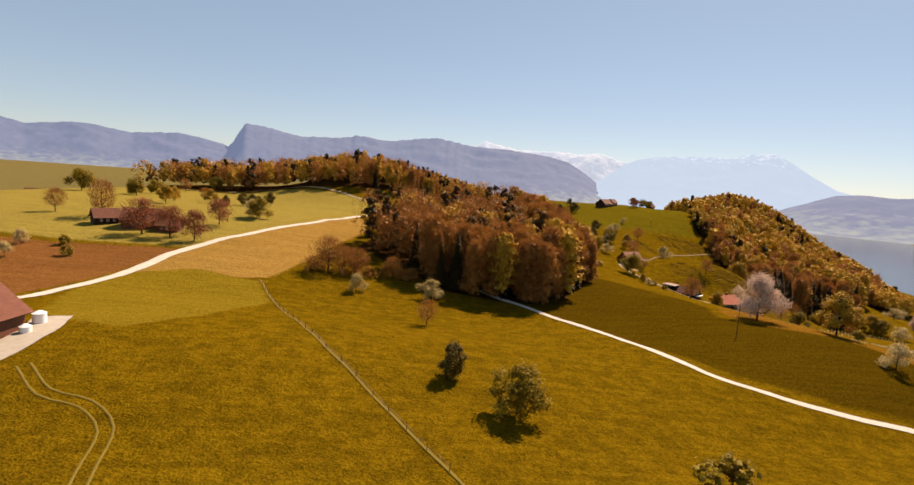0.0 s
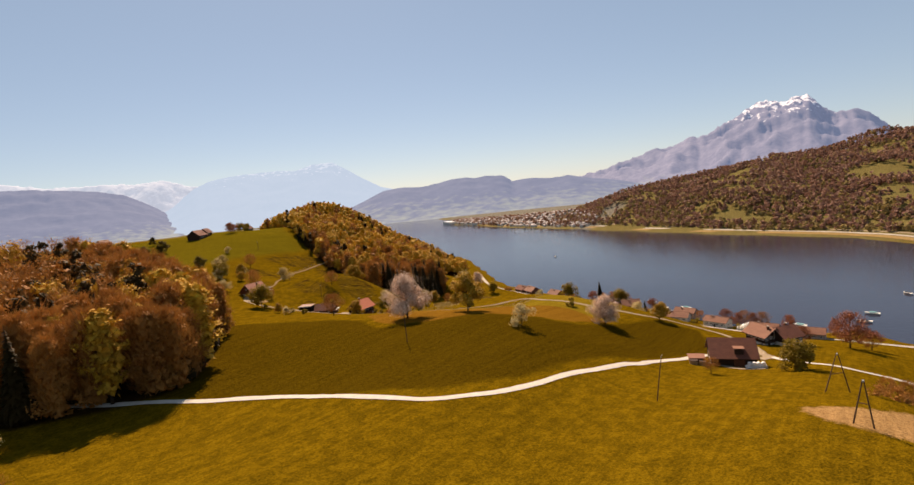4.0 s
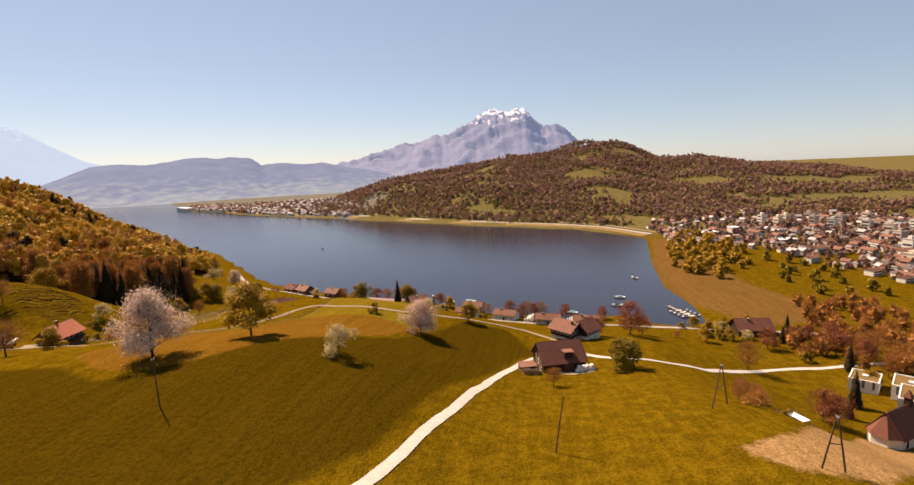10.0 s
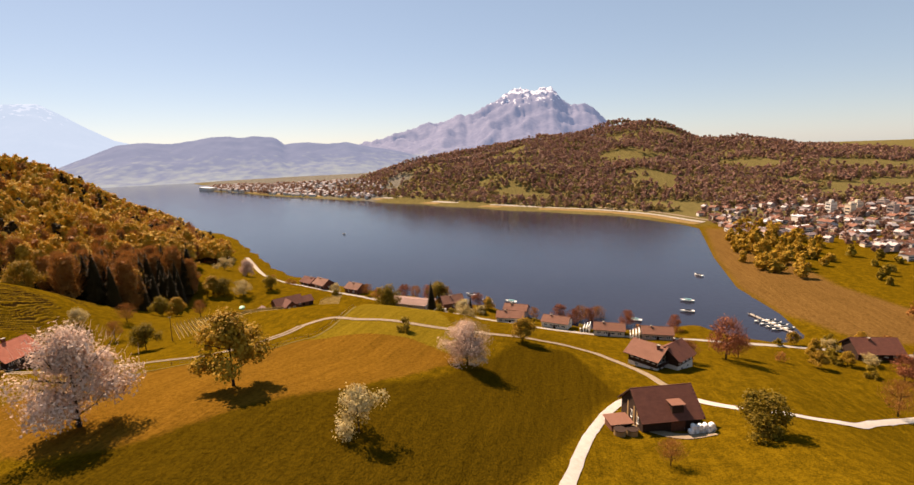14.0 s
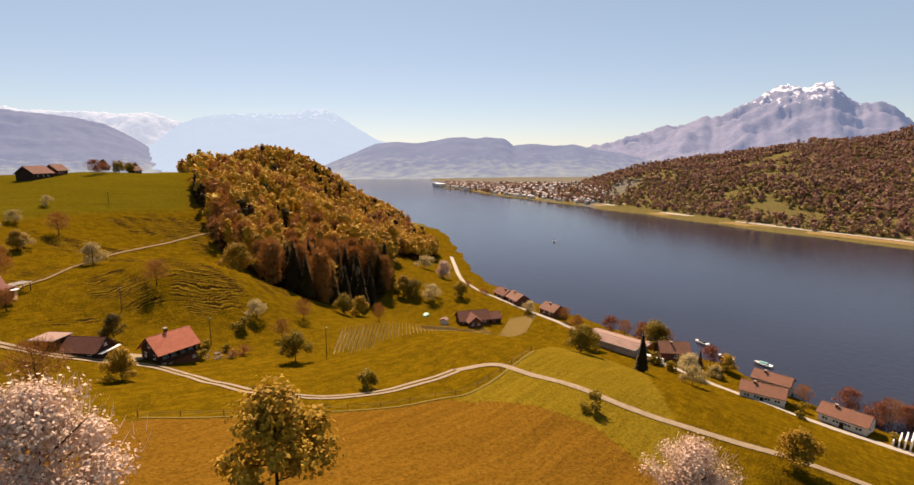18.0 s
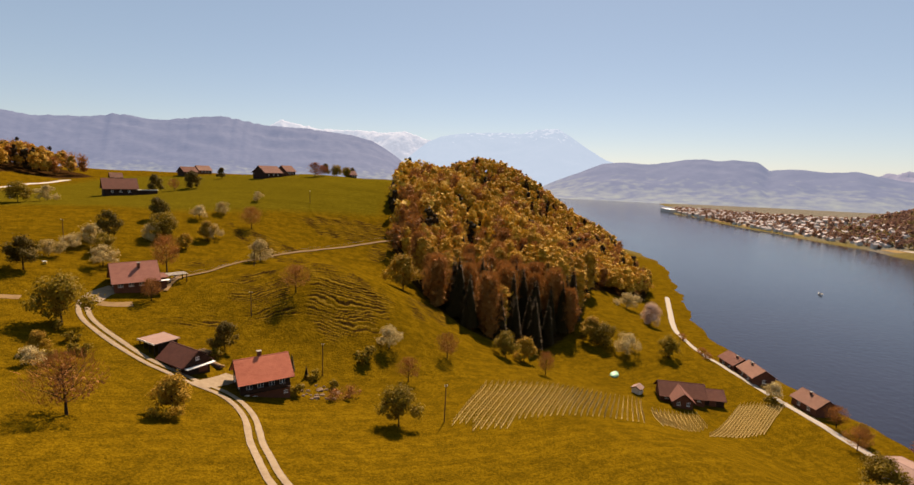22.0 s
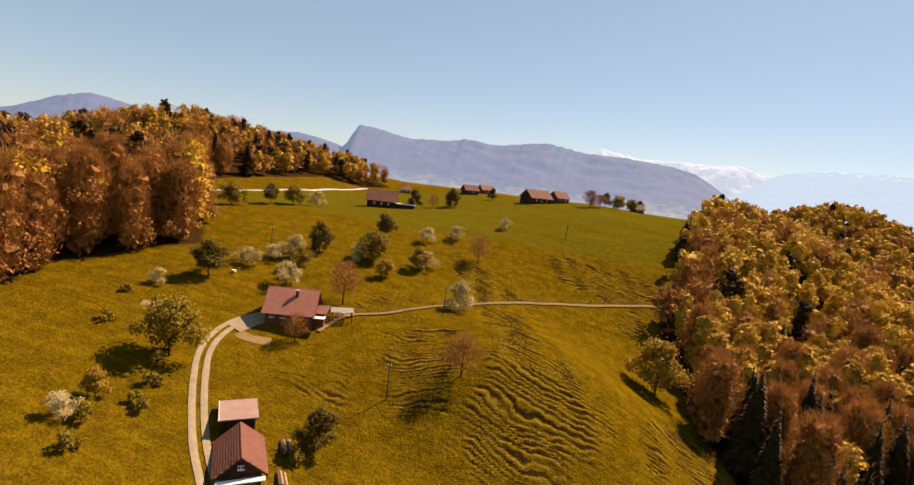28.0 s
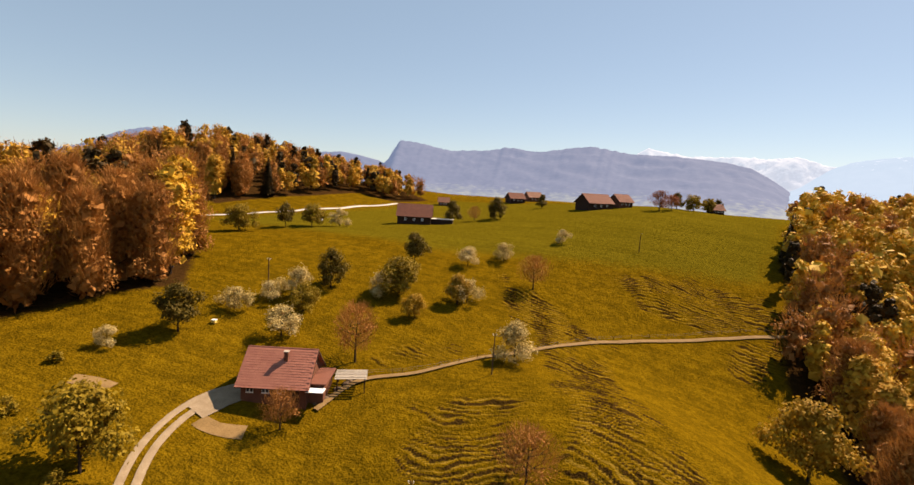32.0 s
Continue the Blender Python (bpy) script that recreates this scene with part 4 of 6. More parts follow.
grove("trees of the west fields", ("red", (-70, 201, 11.6), (-80, 204, 12), (-91, 206, 13.6), (-71, 233, 11.7)), ("bare", (-120, 235, 15.8), (-141, 239, 10), (-160, 434, 10), (-121, 362, 9)),
      ("green", (-158, 348, 11), (-159, 378, 10), (-143, 453, 12), (-187, 342, 13), (-60, 258, 10)), ("yellow", (-124, 308, 10), (-128, 330, 9), (-110, 340, 9)), ("dark", (-82, 330, 8), (-90, 338, 8), (-72, 334, 9), (-95, 322, 7), (-76, 320, 7)),
      ("blossom", (-64, 262, 9), (-112, 166, 4.5), (-128, 174, 5), (-142, 168, 4), (-118, 182, 5)), ("bush", (-98, 172, 3.5), (-106, 184, 3.5), (-134, 182, 4), (-152, 180, 4)))
grove("brown thicket at the wood's edge", ("thicket", (-23, 179, 5), (-19, 182, 6), (-12, 180, 5), (-8, 183, 6), (-3, 181, 4), (4, 183, 5), (9, 181, 4), (13, 183, 4.5)), ("bare", (-12, 184, 9), (-7, 181, 10), (6, 182, 8)))

grove("ridge trees", ("spruce", (264, 392, 15), (268, 400, 16), (262, 385, 12), (272, 408, 14)), ("green", (250, 462, 8), (258, 468, 7)), ("dark", (244, 470, 8), (264, 474, 7), (178, 470, 7)))

# ---------- woods ----------
def scatter(poly, gap, seed):
    """Places about gap apart inside a polygon."""
    rng = np.random.RandomState(seed)
    p = np.array(poly)
    X, Y = np.meshgrid(np.arange(p[:, 0].min(), p[:, 0].max(), gap), np.arange(p[:, 1].min(), p[:, 1].max(), gap))
    q = np.stack([X.ravel(), Y.ravel()], -1)
    q = q + rng.uniform(-0.42, 0.42, q.shape) * gap
    q = q[rim(q[:, 0], q[:, 1], poly) > 0]
    return q[land(q[:, 0], q[:, 1]) > 0.6], rng


for poly, gap, seed, mixk, hh, near, wood_name in ((EAST_WOOD, 6.3, 21, (0.72, 0.19, 0.09), 15.5, lambda x, y: (y < 330) & (x < 345), "east wood"),
                                                  (SOUTH_WOOD, 6.3, 22, (0.2, 0.56, 0.24), 24, lambda x, y: (y < 196) | (x > 78), "south wood"), (UPPER_WOOD, 7.5, 23, (0.45, 0.33, 0.22), 20, lambda x, y: (y < 424) & (x > -20), "upper wood")):
    places, rng = scatter(poly, gap, seed)
    close = near(places[:, 0], places[:, 1])
    for x, y in places[close]:
        c = rng.uniform()
        kind = "wood" if c < mixk[0] else "woodbrown" if c < mixk[0] + mixk[1] else "spruce"
        if wood_name == "south wood" and kind == "spruce" and y > 205:
            kind = "wood" if rng.uniform() < 0.5 else "woodbrown"
        tall = np.interp(y, [262, 280, 330], [1.25, 1.55, 1.15]) if wood_name == "east wood" else 1.0
        if wood_name == "east wood" and y < 300 and x < 302 and rng.uniform() < 0.9:
            kind = "spruce" if rng.uniform() < 0.72 else "woodbrown"
        elif wood_name == "east wood" and rim(np.array(x), np.array(y), poly) < 8 and x < 300 and rng.uniform() < 0.5:
            kind = "spruce"
        tree(kind, x, y, hh * tall * rng.uniform(0.78, 1.12), "trees of the " + wood_name, 0.3)
    rest = places[~close]
    c = rng.uniform(size=len(rest))
    hs = hh * rng.uniform(0.75, 1.15, len(rest))
    if wood_name == "upper wood":
        hs = hs * np.interp(rest[:, 0], [-120, -30, 20], [1.25, 1.0, 0.72])
    a, b = c < mixk[0], (c >= mixk[0]) & (c < mixk[0] + mixk[1])
    back = rest[:, 1] > (430 if wood_name == "east wood" else 900)
    for hidden, quads_, size_ in ((~back, 520, 0.40), (back, 150, 0.85)):
        hidden = hidden & (rng.uniform(size=len(rest)) < 0.86)
        if (a & hidden).any():
            tree_cloud("forest_canopy", rest[a & hidden], hs[a & hidden], WOOD_MIX, "dense yellow-green spring canopy of the " + wood_name, seed, quads_, size_, 0.2, 0.29)
        if (b & hidden).any():
            tree_cloud("forest_canopy", rest[b & hidden], hs[b & hidden], BUD_BROWN, "red-brown budding canopy of the " + wood_name, seed + 1, quads_ // 2, size_ * 0.9, 0.15, 0.26, quads_ // 2)
    if (~(a | b)).any():
        tree_cloud("spruce_stand", rest[~(a | b)], hs[~(a | b)] * 1.1, NEEDLES, "dark spruces rising from the " + wood_name, seed + 2, 300, 0.6, 0.1, 0.15)

# far woods over the lake, with clearings
rng = np.random.RandomState(31)
q = np.stack(np.meshgrid(np.arange(690, 1400, 7.5), np.arange(-720, 500, 7.5)), -1).reshape(-1, 2)
q = q + rng.uniform(-3.7, 3.7, q.shape)
qz = land(q[:, 0], q[:, 1])
clear = 0.8 * waves(q[:, 0], q[:, 1] * 0.7, 150, 33) + 0.6 * waves(q[:, 0], q[:, 1], 60, 34) + 0.8 * step((-q[:, 1] - 120) / 300) * step((70 - qz) / 60)
q = q[(qz > 3) & (clear < 0.5) & (rim(q[:, 0], q[:, 1], LAKE) < -24) & (q[:, 0] < 1385)]
hs = rng.uniform(6, 11.5, len(q))
light = rng.uniform(size=len(q)) < 0.18 + 0.3 * step((60 - land(q[:, 0], q[:, 1])) / 60)
tree_cloud("far_woods", q[~light], hs[~light], WOOD_FAR, "purple-brown spring woods on the hill over the lake", 35, 26, 1.5, 0.05, 0.42)
tree_cloud("far_woods", q[light], hs[light] * 0.85, LEAF_FAR, "young green trees among the woods over the lake", 36, 26, 1.4, 0.05, 0.42)
print("trees", counts, len(q))
# ---------- buildings ----------
def roof_slope(L, W, rise, side, over, eave):
    """One slope of a gable roof: a slab under courses of tiles. The ridge runs along x; side is -1 or 1."""
    bm = bmesh.new()
    run = W / 2 + over
    drop = rise / (W / 2) * run
    x0, x1, top = -L / 2 - over * 0.8, L / 2 + over * 0.8, eave + rise
    n = Vector((0, side * drop, run)).normalized()
    low = Vector((0, side * run, top - drop))
    high = Vector((0, 0, top))
    q = [Vector((x0, 0, 0)) + high, Vector((x1, 0, 0)) + high, Vector((x1, 0, 0)) + low, Vector((x0, 0, 0)) + low]
    lo = [bm.verts.new(v) for v in q]
    hi = [bm.verts.new(v + n * 0.16) for v in q]
    bm.faces.new(lo)
    bm.faces.new(hi)
    for i in range(4):
        bm.faces.new((lo[i], lo[(i + 1) % 4], hi[(i + 1) % 4], hi[i]))
    return bm


def roof_tiles(L, W, rise, side, over, eave, seed):
    """Overlapping courses of tiles lying on one slope."""
    bm = bmesh.new()
    run = W / 2 + over
    drop = rise / (W / 2) * run
    x0, x1, top = -L / 2 - over * 0.8, L / 2 + over * 0.8, eave + rise
    n = Vector((0, side * drop, run)).normalized()
    low, high = Vector((0, side * run, top - drop)), Vector((0, 0, top))
    rng = random.Random(seed)
    courses = max(4, int(math.hypot(run, drop) / 0.42))
    per = max(4, int((x1 - x0) / 0.9))
    for c in range(courses):
        a, b = c / courses, min(1.02, (c + 1.12) / courses)
        shift = 0.5 * (c % 2) / per
        for k in range(per):
            u, w = x0 + (x1 - x0) * max(0, k / per - shift), x0 + (x1 - x0) * ((k + 1) / per - shift)
            h = 0.19 + rng.uniform(0, 0.02)
            v = [Vector((u, 0, 0)) + high.lerp(low, a) + n * 0.175, Vector((w, 0, 0)) + high.lerp(low, a) + n * 0.175, Vector((w - 0.02, 0, 0)) + high.lerp(low, b) + n * (h + 0.03), Vector((u + 0.02, 0, 0)) + high.lerp(low, b) + n * (h + 0.03)]
            bm.faces.new([bm.verts.new(p) for p in v])
    return bm


window_meshes = {}


def window(parent, pos, turn, w, h, frame_mat, shutters=None):
    """A framed window with its pane, set proud of a wall that faces -y before the turn."""
    key = (w, h, frame_mat.name)
    if key not in window_meshes:
        made = []
        for nm, dims, m in (("window", (-w / 2, w / 2, -0.05, 0.05, -h / 2, h / 2), frame_mat), ("pane", (-w / 4 + 0.07, w / 4 - 0.05, -0.062, -0.04, -h / 2 + 0.09, h / 2 - 0.09), GLASS), ("window_sill", (-w / 2 - 0.06, w / 2 + 0.06, -0.16, -0.052, -h / 2 - 0.07, -h / 2), frame_mat)):
            me = bpy.data.meshes.new(nm)
            bm = boxes(dims)
            bm.to_mesh(me)
            bm.free()
            me.materials.append(m)
            made.append(me)
        window_meshes[key] = made
    me, pm, sm = window_meshes[key]
    ob = part("window", me, None, parent)
    ob.matrix_local = Matrix.Translation(pos) @ Matrix.Rotation(turn, 4, "Z")
    part("pane", pm, None, ob).location = (-w / 4, 0, 0)
    part("pane", pm, None, ob).location = (w / 4, 0, 0)
    part("window_sill", sm, None, ob)
    if shutters:
        for s in (-1, 1):
            sh = part("shutter", boxes((s * w * 0.76 - w * 0.24, s * w * 0.76 + w * 0.24, -0.06, -0.02, -h / 2, h / 2)), shutters, ob)
    return ob


def house(name, label, x, y, yaw, L, W, eave, rise, wall, roof, category="house", over=0.7, z=None, base=0.0, base_mat=None, wins=(), doors=(), chimneys=(), group="", frame_mat=None, shutters=None, seed=1, trim=None, gable=None):
    """A gabled building, ridge along its own x. wins: (side, along, height, width, height of the window); doors: (side, along, w, h, material)."""
    z = at(x, y) if z is None else z
    top = thing(name, pose(x, y, z, 0, 0, yaw), label, category, group)
    lowest = -3.0
    split = base if base else lowest
    if base:
        part("plinth", boxes((-L / 2 - 0.02, L / 2 + 0.02, -W / 2 - 0.02, W / 2 + 0.02, lowest, base)), base_mat or PLASTER, top)
    bm = bmesh.new()
    box(bm, -L / 2, L / 2, -W / 2, W / 2, split, eave)
    part("wall", bm, wall, top)
    for s in (-1, 1):
        bm = bmesh.new()
        prof = [(-W / 2, eave), (W / 2, eave), (0, eave + rise)]
        a = [bm.verts.new((s * L / 2, p, q)) for p, q in prof]
        b = [bm.verts.new((s * (L / 2 - 0.25), p, q)) for p, q in prof]
        bm.faces.new(a)
        bm.faces.new(b[::-1])
        for i in range(3):
            bm.faces.new((a[i], a[(i + 1) % 3], b[(i + 1) % 3], b[i]))
        part("gable", bm, gable or wall, top)
        slope = part("roof_slope", roof_slope(L, W, rise, s, over, eave), roof, top)
        tagged(part("roof_tiles", roof_tiles(L, W, rise, s, over, eave, seed + s), roof, slope), kind="stuff")
        run, drop = W / 2 + over, rise / (W / 2) * (W / 2 + over)
        e = L / 2 + over * 0.8
        bm = bmesh.new()
        tube(bm, [(-e, s * (run + 0.06), eave + rise - drop + 0.02), (e, s * (run + 0.06), eave + rise - drop + 0.02)], [0.08, 0.08], 6)
        part("gutter", bm, trim or TIMBER, top)
        for d in (-1, 1):     # barge boards
            bm = bmesh.new()
            v = [(d * e, 0, eave + rise + 0.14), (d * e, s * run, eave + rise - drop + 0.14), (d * e, s * run, eave + rise - drop - 0.12), (d * e, 0, eave + rise - 0.12)]
            f = [bm.verts.new(p) for p in v]
            g = [bm.verts.new((p[0] + d * 0.05, p[1], p[2])) for p in v]
            bm.faces.new(f)
            bm.faces.new(g[::-1])
            for i in range(4):
                bm.faces.new((f[i], f[(i + 1) % 4], g[(i + 1) % 4], g[i]))
            part("barge_board", bm, trim or TIMBER, top)
    bm = bmesh.new()
    tube(bm, [(-L / 2 - over * 0.8, 0, eave + rise + 0.16), (L / 2 + over * 0.8, 0, eave + rise + 0.16)], [0.13, 0.13], 6)
    part("ridge_cap", bm, roof, top)
    for cx, cy, w, h in chimneys:
        zc = eave + rise * (1 - abs(cy) / (W / 2))
        ch = part("chimney", boxes((cx - w / 2, cx + w / 2, cy - w / 2, cy + w / 2, zc - 0.8, zc + h)), PLASTER if w > 0.75 else TIMBER_RED, top)
        part("chimney_cap", boxes((cx - w / 2 - 0.1, cx + w / 2 + 0.1, cy - w / 2 - 0.1, cy + w / 2 + 0.1, zc + h, zc + h + 0.12)), CONCRETE, ch)
    ends = {"S": (lambda u, d: (u, -W / 2 - d), 0), "N": (lambda u, d: (u, W / 2 + d), math.pi), "E": (lambda u, d: (L / 2 + d, u), math.pi / 2), "W": (lambda u, d: (-L / 2 - d, u), -math.pi / 2)}
    for side, u, zz, w, h in wins:
        g, turn = ends[side]
        px, py = g(u, 0.03)
        window(top, (px, py, zz), turn, w, h, frame_mat or WHITE_PAINT, shutters)
    for side, u, w, h, m in doors:
        g, turn = ends[side]
        px, py = g(u, 0.02)
        d = part("door", boxes((-w / 2, w / 2, -0.05, 0.05, 0, h)), m, top)
        d.matrix_local = Matrix.Translation((px, py, 0)) @ Matrix.Rotation(turn, 4, "Z")
        part("door_handle", boxes((w / 2 - 0.25, w / 2 - 0.1, -0.1, -0.05, h * 0.48, h * 0.52)), GREY_METAL, d)
    return top


GREY_METAL = mat("grey_metal", (0.35, 0.35, 0.36), (0.24, 0.24, 0.25), 0.45, 2, 9, 0.1, 0.8)
PINK_WALL = mat("pinkish_render", (0.406, 0.320, 0.283), (0.320, 0.246, 0.209), 0.9, 0.7, 6, 0.2)
FLAT_ROOF = mat("pale_red_sheet_roof", (0.282, 0.179, 0.147), (0.198, 0.122, 0.099), 0.8, 0.5, 5, 0.2)
STRAW = mat("light_timber", (0.372, 0.240, 0.108), (0.240, 0.150, 0.066), 0.85, 2, 9, 0.3)
GREEN_ROOF = mat("planted_flat_roof", (0.173, 0.110, 0.029), (0.110, 0.069, 0.020), 0.95, 0.6, 5, 0.6)
FILM = mat("white_wrap_film", (0.82, 0.82, 0.82), (0.70, 0.70, 0.71), 0.35, 3, 12, 0.2)
RUBBER = mat("rubber", (0.03, 0.028, 0.027), (0.018, 0.017, 0.016), 0.8, 3, 12, 0.2)
STONE = mat("garden_stone", (0.180, 0.120, 0.078), (0.090, 0.060, 0.039), 0.95, 1.2, 7, 0.6, island=0.4)

# red-roofed farmhouse
farmhouse = house("farmhouse", "dark timber farmhouse under a weathered red tile roof", 171.9, 221.9, 6, 9.6, 7.8, 4.4, 3.0, TIMBER, ROOF_RED, over=0.9, z=29.4, base=1.3, base_mat=TIMBER_RED,
                  wins=[("S", u, 2.9, 1.1, 1.1) for u in (-3.2, -1.1, 1.1, 3.2)] + [("S", -2.2, 0.55, 0.8, 0.6), ("S", 3.9, 0.55, 0.8, 0.6), ("E", -1.6, 2.9, 1.0, 1.1), ("E", 1.6, 2.9, 1.0, 1.1), ("E", 0, 5.4, 0.9, 0.9), ("W", 0, 5.4, 0.9, 0.9), ("W", -2, 2.9, 1, 1.1), ("W", 2, 2.9, 1, 1.1)],
                  doors=[("S", -3.8, 1.1, 2.0, WHITE_PAINT)], chimneys=[(-0.3, 0.5, 0.7, 1.5)])
part("balcony", boxes((-4.7, 4.7, -4.8, -3.95, 1.75, 1.87), (-4.7, 4.7, -4.82, -4.74, 2.0, 2.7)), TIMBER, farmhouse, "dark boarded balcony")
# long barn with an annex beside the track
barn = house("barn", "long dark barn with a red-brown tile roof", 157.8, 232.0, -59, 9.0, 5.4, 2.5, 2.2, TIMBER, ROOF_BROWN, "barn", over=0.7, z=32.8,
             wins=[("S", -3, 1.7, 1.2, 0.8), ("S", 2.5, 1.7, 1.2, 0.8), ("E", 0, 3.2, 0.8, 0.6)], doors=[("S", 0, 2.4, 2.2, TIMBER_RED), ("E", 1.2, 2.0, 1.8, TIMBER_RED)])
part("canopy_board", boxes((5.1, 6.1, -3.1, 3.1, 1.8, 1.95)), WHITE_PAINT, barn, "white boarded canopy over the end wall")
annex = thing("shed", pose(152.9, 240.2, 34.6, 0, 0, -59), "open-sided shed with a pale red sheet roof", "shed")
part("wall", boxes((-3.0, 3.0, 2.0, 2.2, -2, 2.7), (-3.0, -2.8, -2.0, 2.0, -2, 2.6), (2.8, 3.0, -2.0, 2.0, -2, 2.6)), TIMBER, annex)
part("roof", boxes((-3.4, 3.4, -3.0, 2.7, 2.75, 2.93)), FLAT_ROOF, annex)
part("fascia", boxes((-3.45, 3.45, -3.07, -3.0, 2.65, 2.98)), WHITE_PAINT, annex, "white fascia board")
for u in (-2.9, -1.0, 1.0, 2.9):
    part("post", boxes((u - 0.1, u + 0.1, -2.9, -2.7, -2, 2.75)), TIMBER, annex)
# upper house
upper = house("farmhouse", "rust-roofed house with red-brown boarded walls above the track", 145.6, 274.2, 12, 10.0, 9.0, 2.9, 3.9, TIMBER_RED, ROOF_RUST, over=0.8, z=42.2,
              wins=[("S", u, 1.75, 1.1, 1.0) for u in (-3.6, -1.2, 1.2)] + [("E", 0, 5.0, 0.9, 0.9), ("W", -2, 1.75, 1.0, 1.0), ("W", 1.8, 1.75, 1.0, 1.0), ("W", 0, 4.4, 0.9, 0.9)], doors=[("S", 3.4, 1.1, 2.1, TIMBER)], chimneys=[(1.0, -1.6, 0.6, 1.5)], seed=9)
part("lean_to_roof", boxes((5.1, 7.8, -3.5, 3.5, 2.5, 2.68)), ROOF_BROWN, upper, "low brown side roof")
part("lean_to_wall", boxes((5.02, 7.3, -3.0, 3.0, -2.5, 2.5)), TIMBER_RED, upper)
part("awning", boxes((5.2, 7.8, -5.4, -3.55, 2.0, 2.1)), FILM, upper, "white awning")
shed = thing("wood_store", pose(155.6, 278.5, at(155.6, 278.5), 0, 0, 20), "open timber store roofed with pale planks", "shed")
for sx in (-2.2, 2.2):
    for sy in (-1.6, 1.6):
        part("post", boxes((sx - 0.09, sx + 0.09, sy - 0.09, sy + 0.09, -1.5, 2.3)), TIMBER, shed)
for k in range(7):
    part("plank", boxes((-2.6, 2.6, -2.1 + k * 0.62, -1.7 + k * 0.62, 2.3 + 0.03 * (k % 2), 2.38 + 0.03 * (k % 2))), CONCRETE, shed)

# big barn at the road fork
bigbarn = house("barn", "large brown-roofed barn with light timber strips on its gable", 184.5, 57.0, -72, 13.0, 10.5, 4.6, 4.4, TIMBER, ROOF_BROWN, "barn", over=0.8, z=20.6,
                wins=[("W", u, 3.2, 0.8, 1.6) for u in (-3, 0)] + [("E", 0, 5.5, 1.0, 1.0)], doors=[("S", 1.5, 3.2, 3.4, TIMBER_RED)], seed=15)
for u in (-2.6, -1.1, 1.9):
    part("light_strip", boxes((-6.56, -6.5, u - 0.28, u + 0.28, 1.0, 5.4)), STRAW, bigbarn, "light new timber strip")
dorm = part("dormer", prism(bmesh.new(), [(0.2, 5.1), (2.8, 5.1), (2.8, 6.6), (1.5, 7.2), (0.2, 6.6)], -4.9, -2.6), TIMBER, bigbarn, "small hay dormer")
part("dormer_roof", boxes((-0.1, 3.1, -5.3, -2.2, 7.1, 7.22)), ROOF_PALE, dorm)
lean = thing("lean_to_shed", pose(178.6, 66.5, at(178.6, 66.5), 0, 0, -72), "small timber lean-to with a pale tiled roof", "shed")
part("wall", boxes((-2.2, 2.2, -1.9, 1.9, -1.5, 2.1)), TIMBER_RED, lean)
part("roof", boxes((-2.6, 2.6, -2.4, 2.3, 2.14, 2.3)), ROOF_PALE, lean)
for i, (dx, dy) in enumerate(((-1.2, -3.6), (1.6, -3.4))):     # round tubs
    c, s_ = math.cos(radians(-72)), math.sin(radians(-72))
    tub = thing("tub", pose(178.6 + dx * c - dy * s_, 66.5 + dx * s_ + dy * c, at(178.6 + dx * c - dy * s_, 66.5 + dx * s_ + dy * c)), "round brown wooden tub beside the barn", "tub")
    bm = bmesh.new()
    bmesh.ops.create_cone(bm, cap_ends=True, segments=20, radius1=1.2, radius2=1.25, depth=1.5, matrix=Matrix.Translation((0, 0, 0.6)))
    part("body", bm, STRAW, tub)
    bm = bmesh.new()
    bmesh.ops.create_cone(bm, cap_ends=True, segments=20, radius1=1.3, radius2=1.3, depth=0.14, matrix=Matrix.Translation((0, 0, 1.42)))
    part("rim", bm, TIMBER, tub)
# wrapped bales in front of the barn
bale = None
rng = random.Random(5)
for k in range(9):
    u, w, lift = 3.4 + 1.25 * (k % 5) + (0.6 if k > 4 else 0), -7.2 + rng.uniform(-0.3, 0.3), 1.05 if k > 4 else 0
    c, s_ = math.cos(radians(-72)), math.sin(radians(-72))
    bx, by = 184.5 + u * c - w * s_, 57.0 + u * s_ + w * c
    m = pose(bx, by, at(bx, by) + 0.58 + lift * 0.95, 90, 0, -72 + rng.uniform(-15, 15))
    if bale is None:
        bale = thing("silage_bale", m, "round silage bale wrapped in white film", "bale", "bales by the barn")
        bm = bmesh.new()
        bmesh.ops.create_cone(bm, cap_ends=True, segments=18, radius1=0.6, radius2=0.6, depth=1.15)
        bmesh.ops.bevel(bm, geom=[e for e in bm.edges if abs(e.verts[0].co.z - e.verts[1].co.z) < 0.01], offset=0.12, segments=2, affect="EDGES")
        part("wrapping", bm, FILM, bale)
    else:
        copy_thing(bale, m)

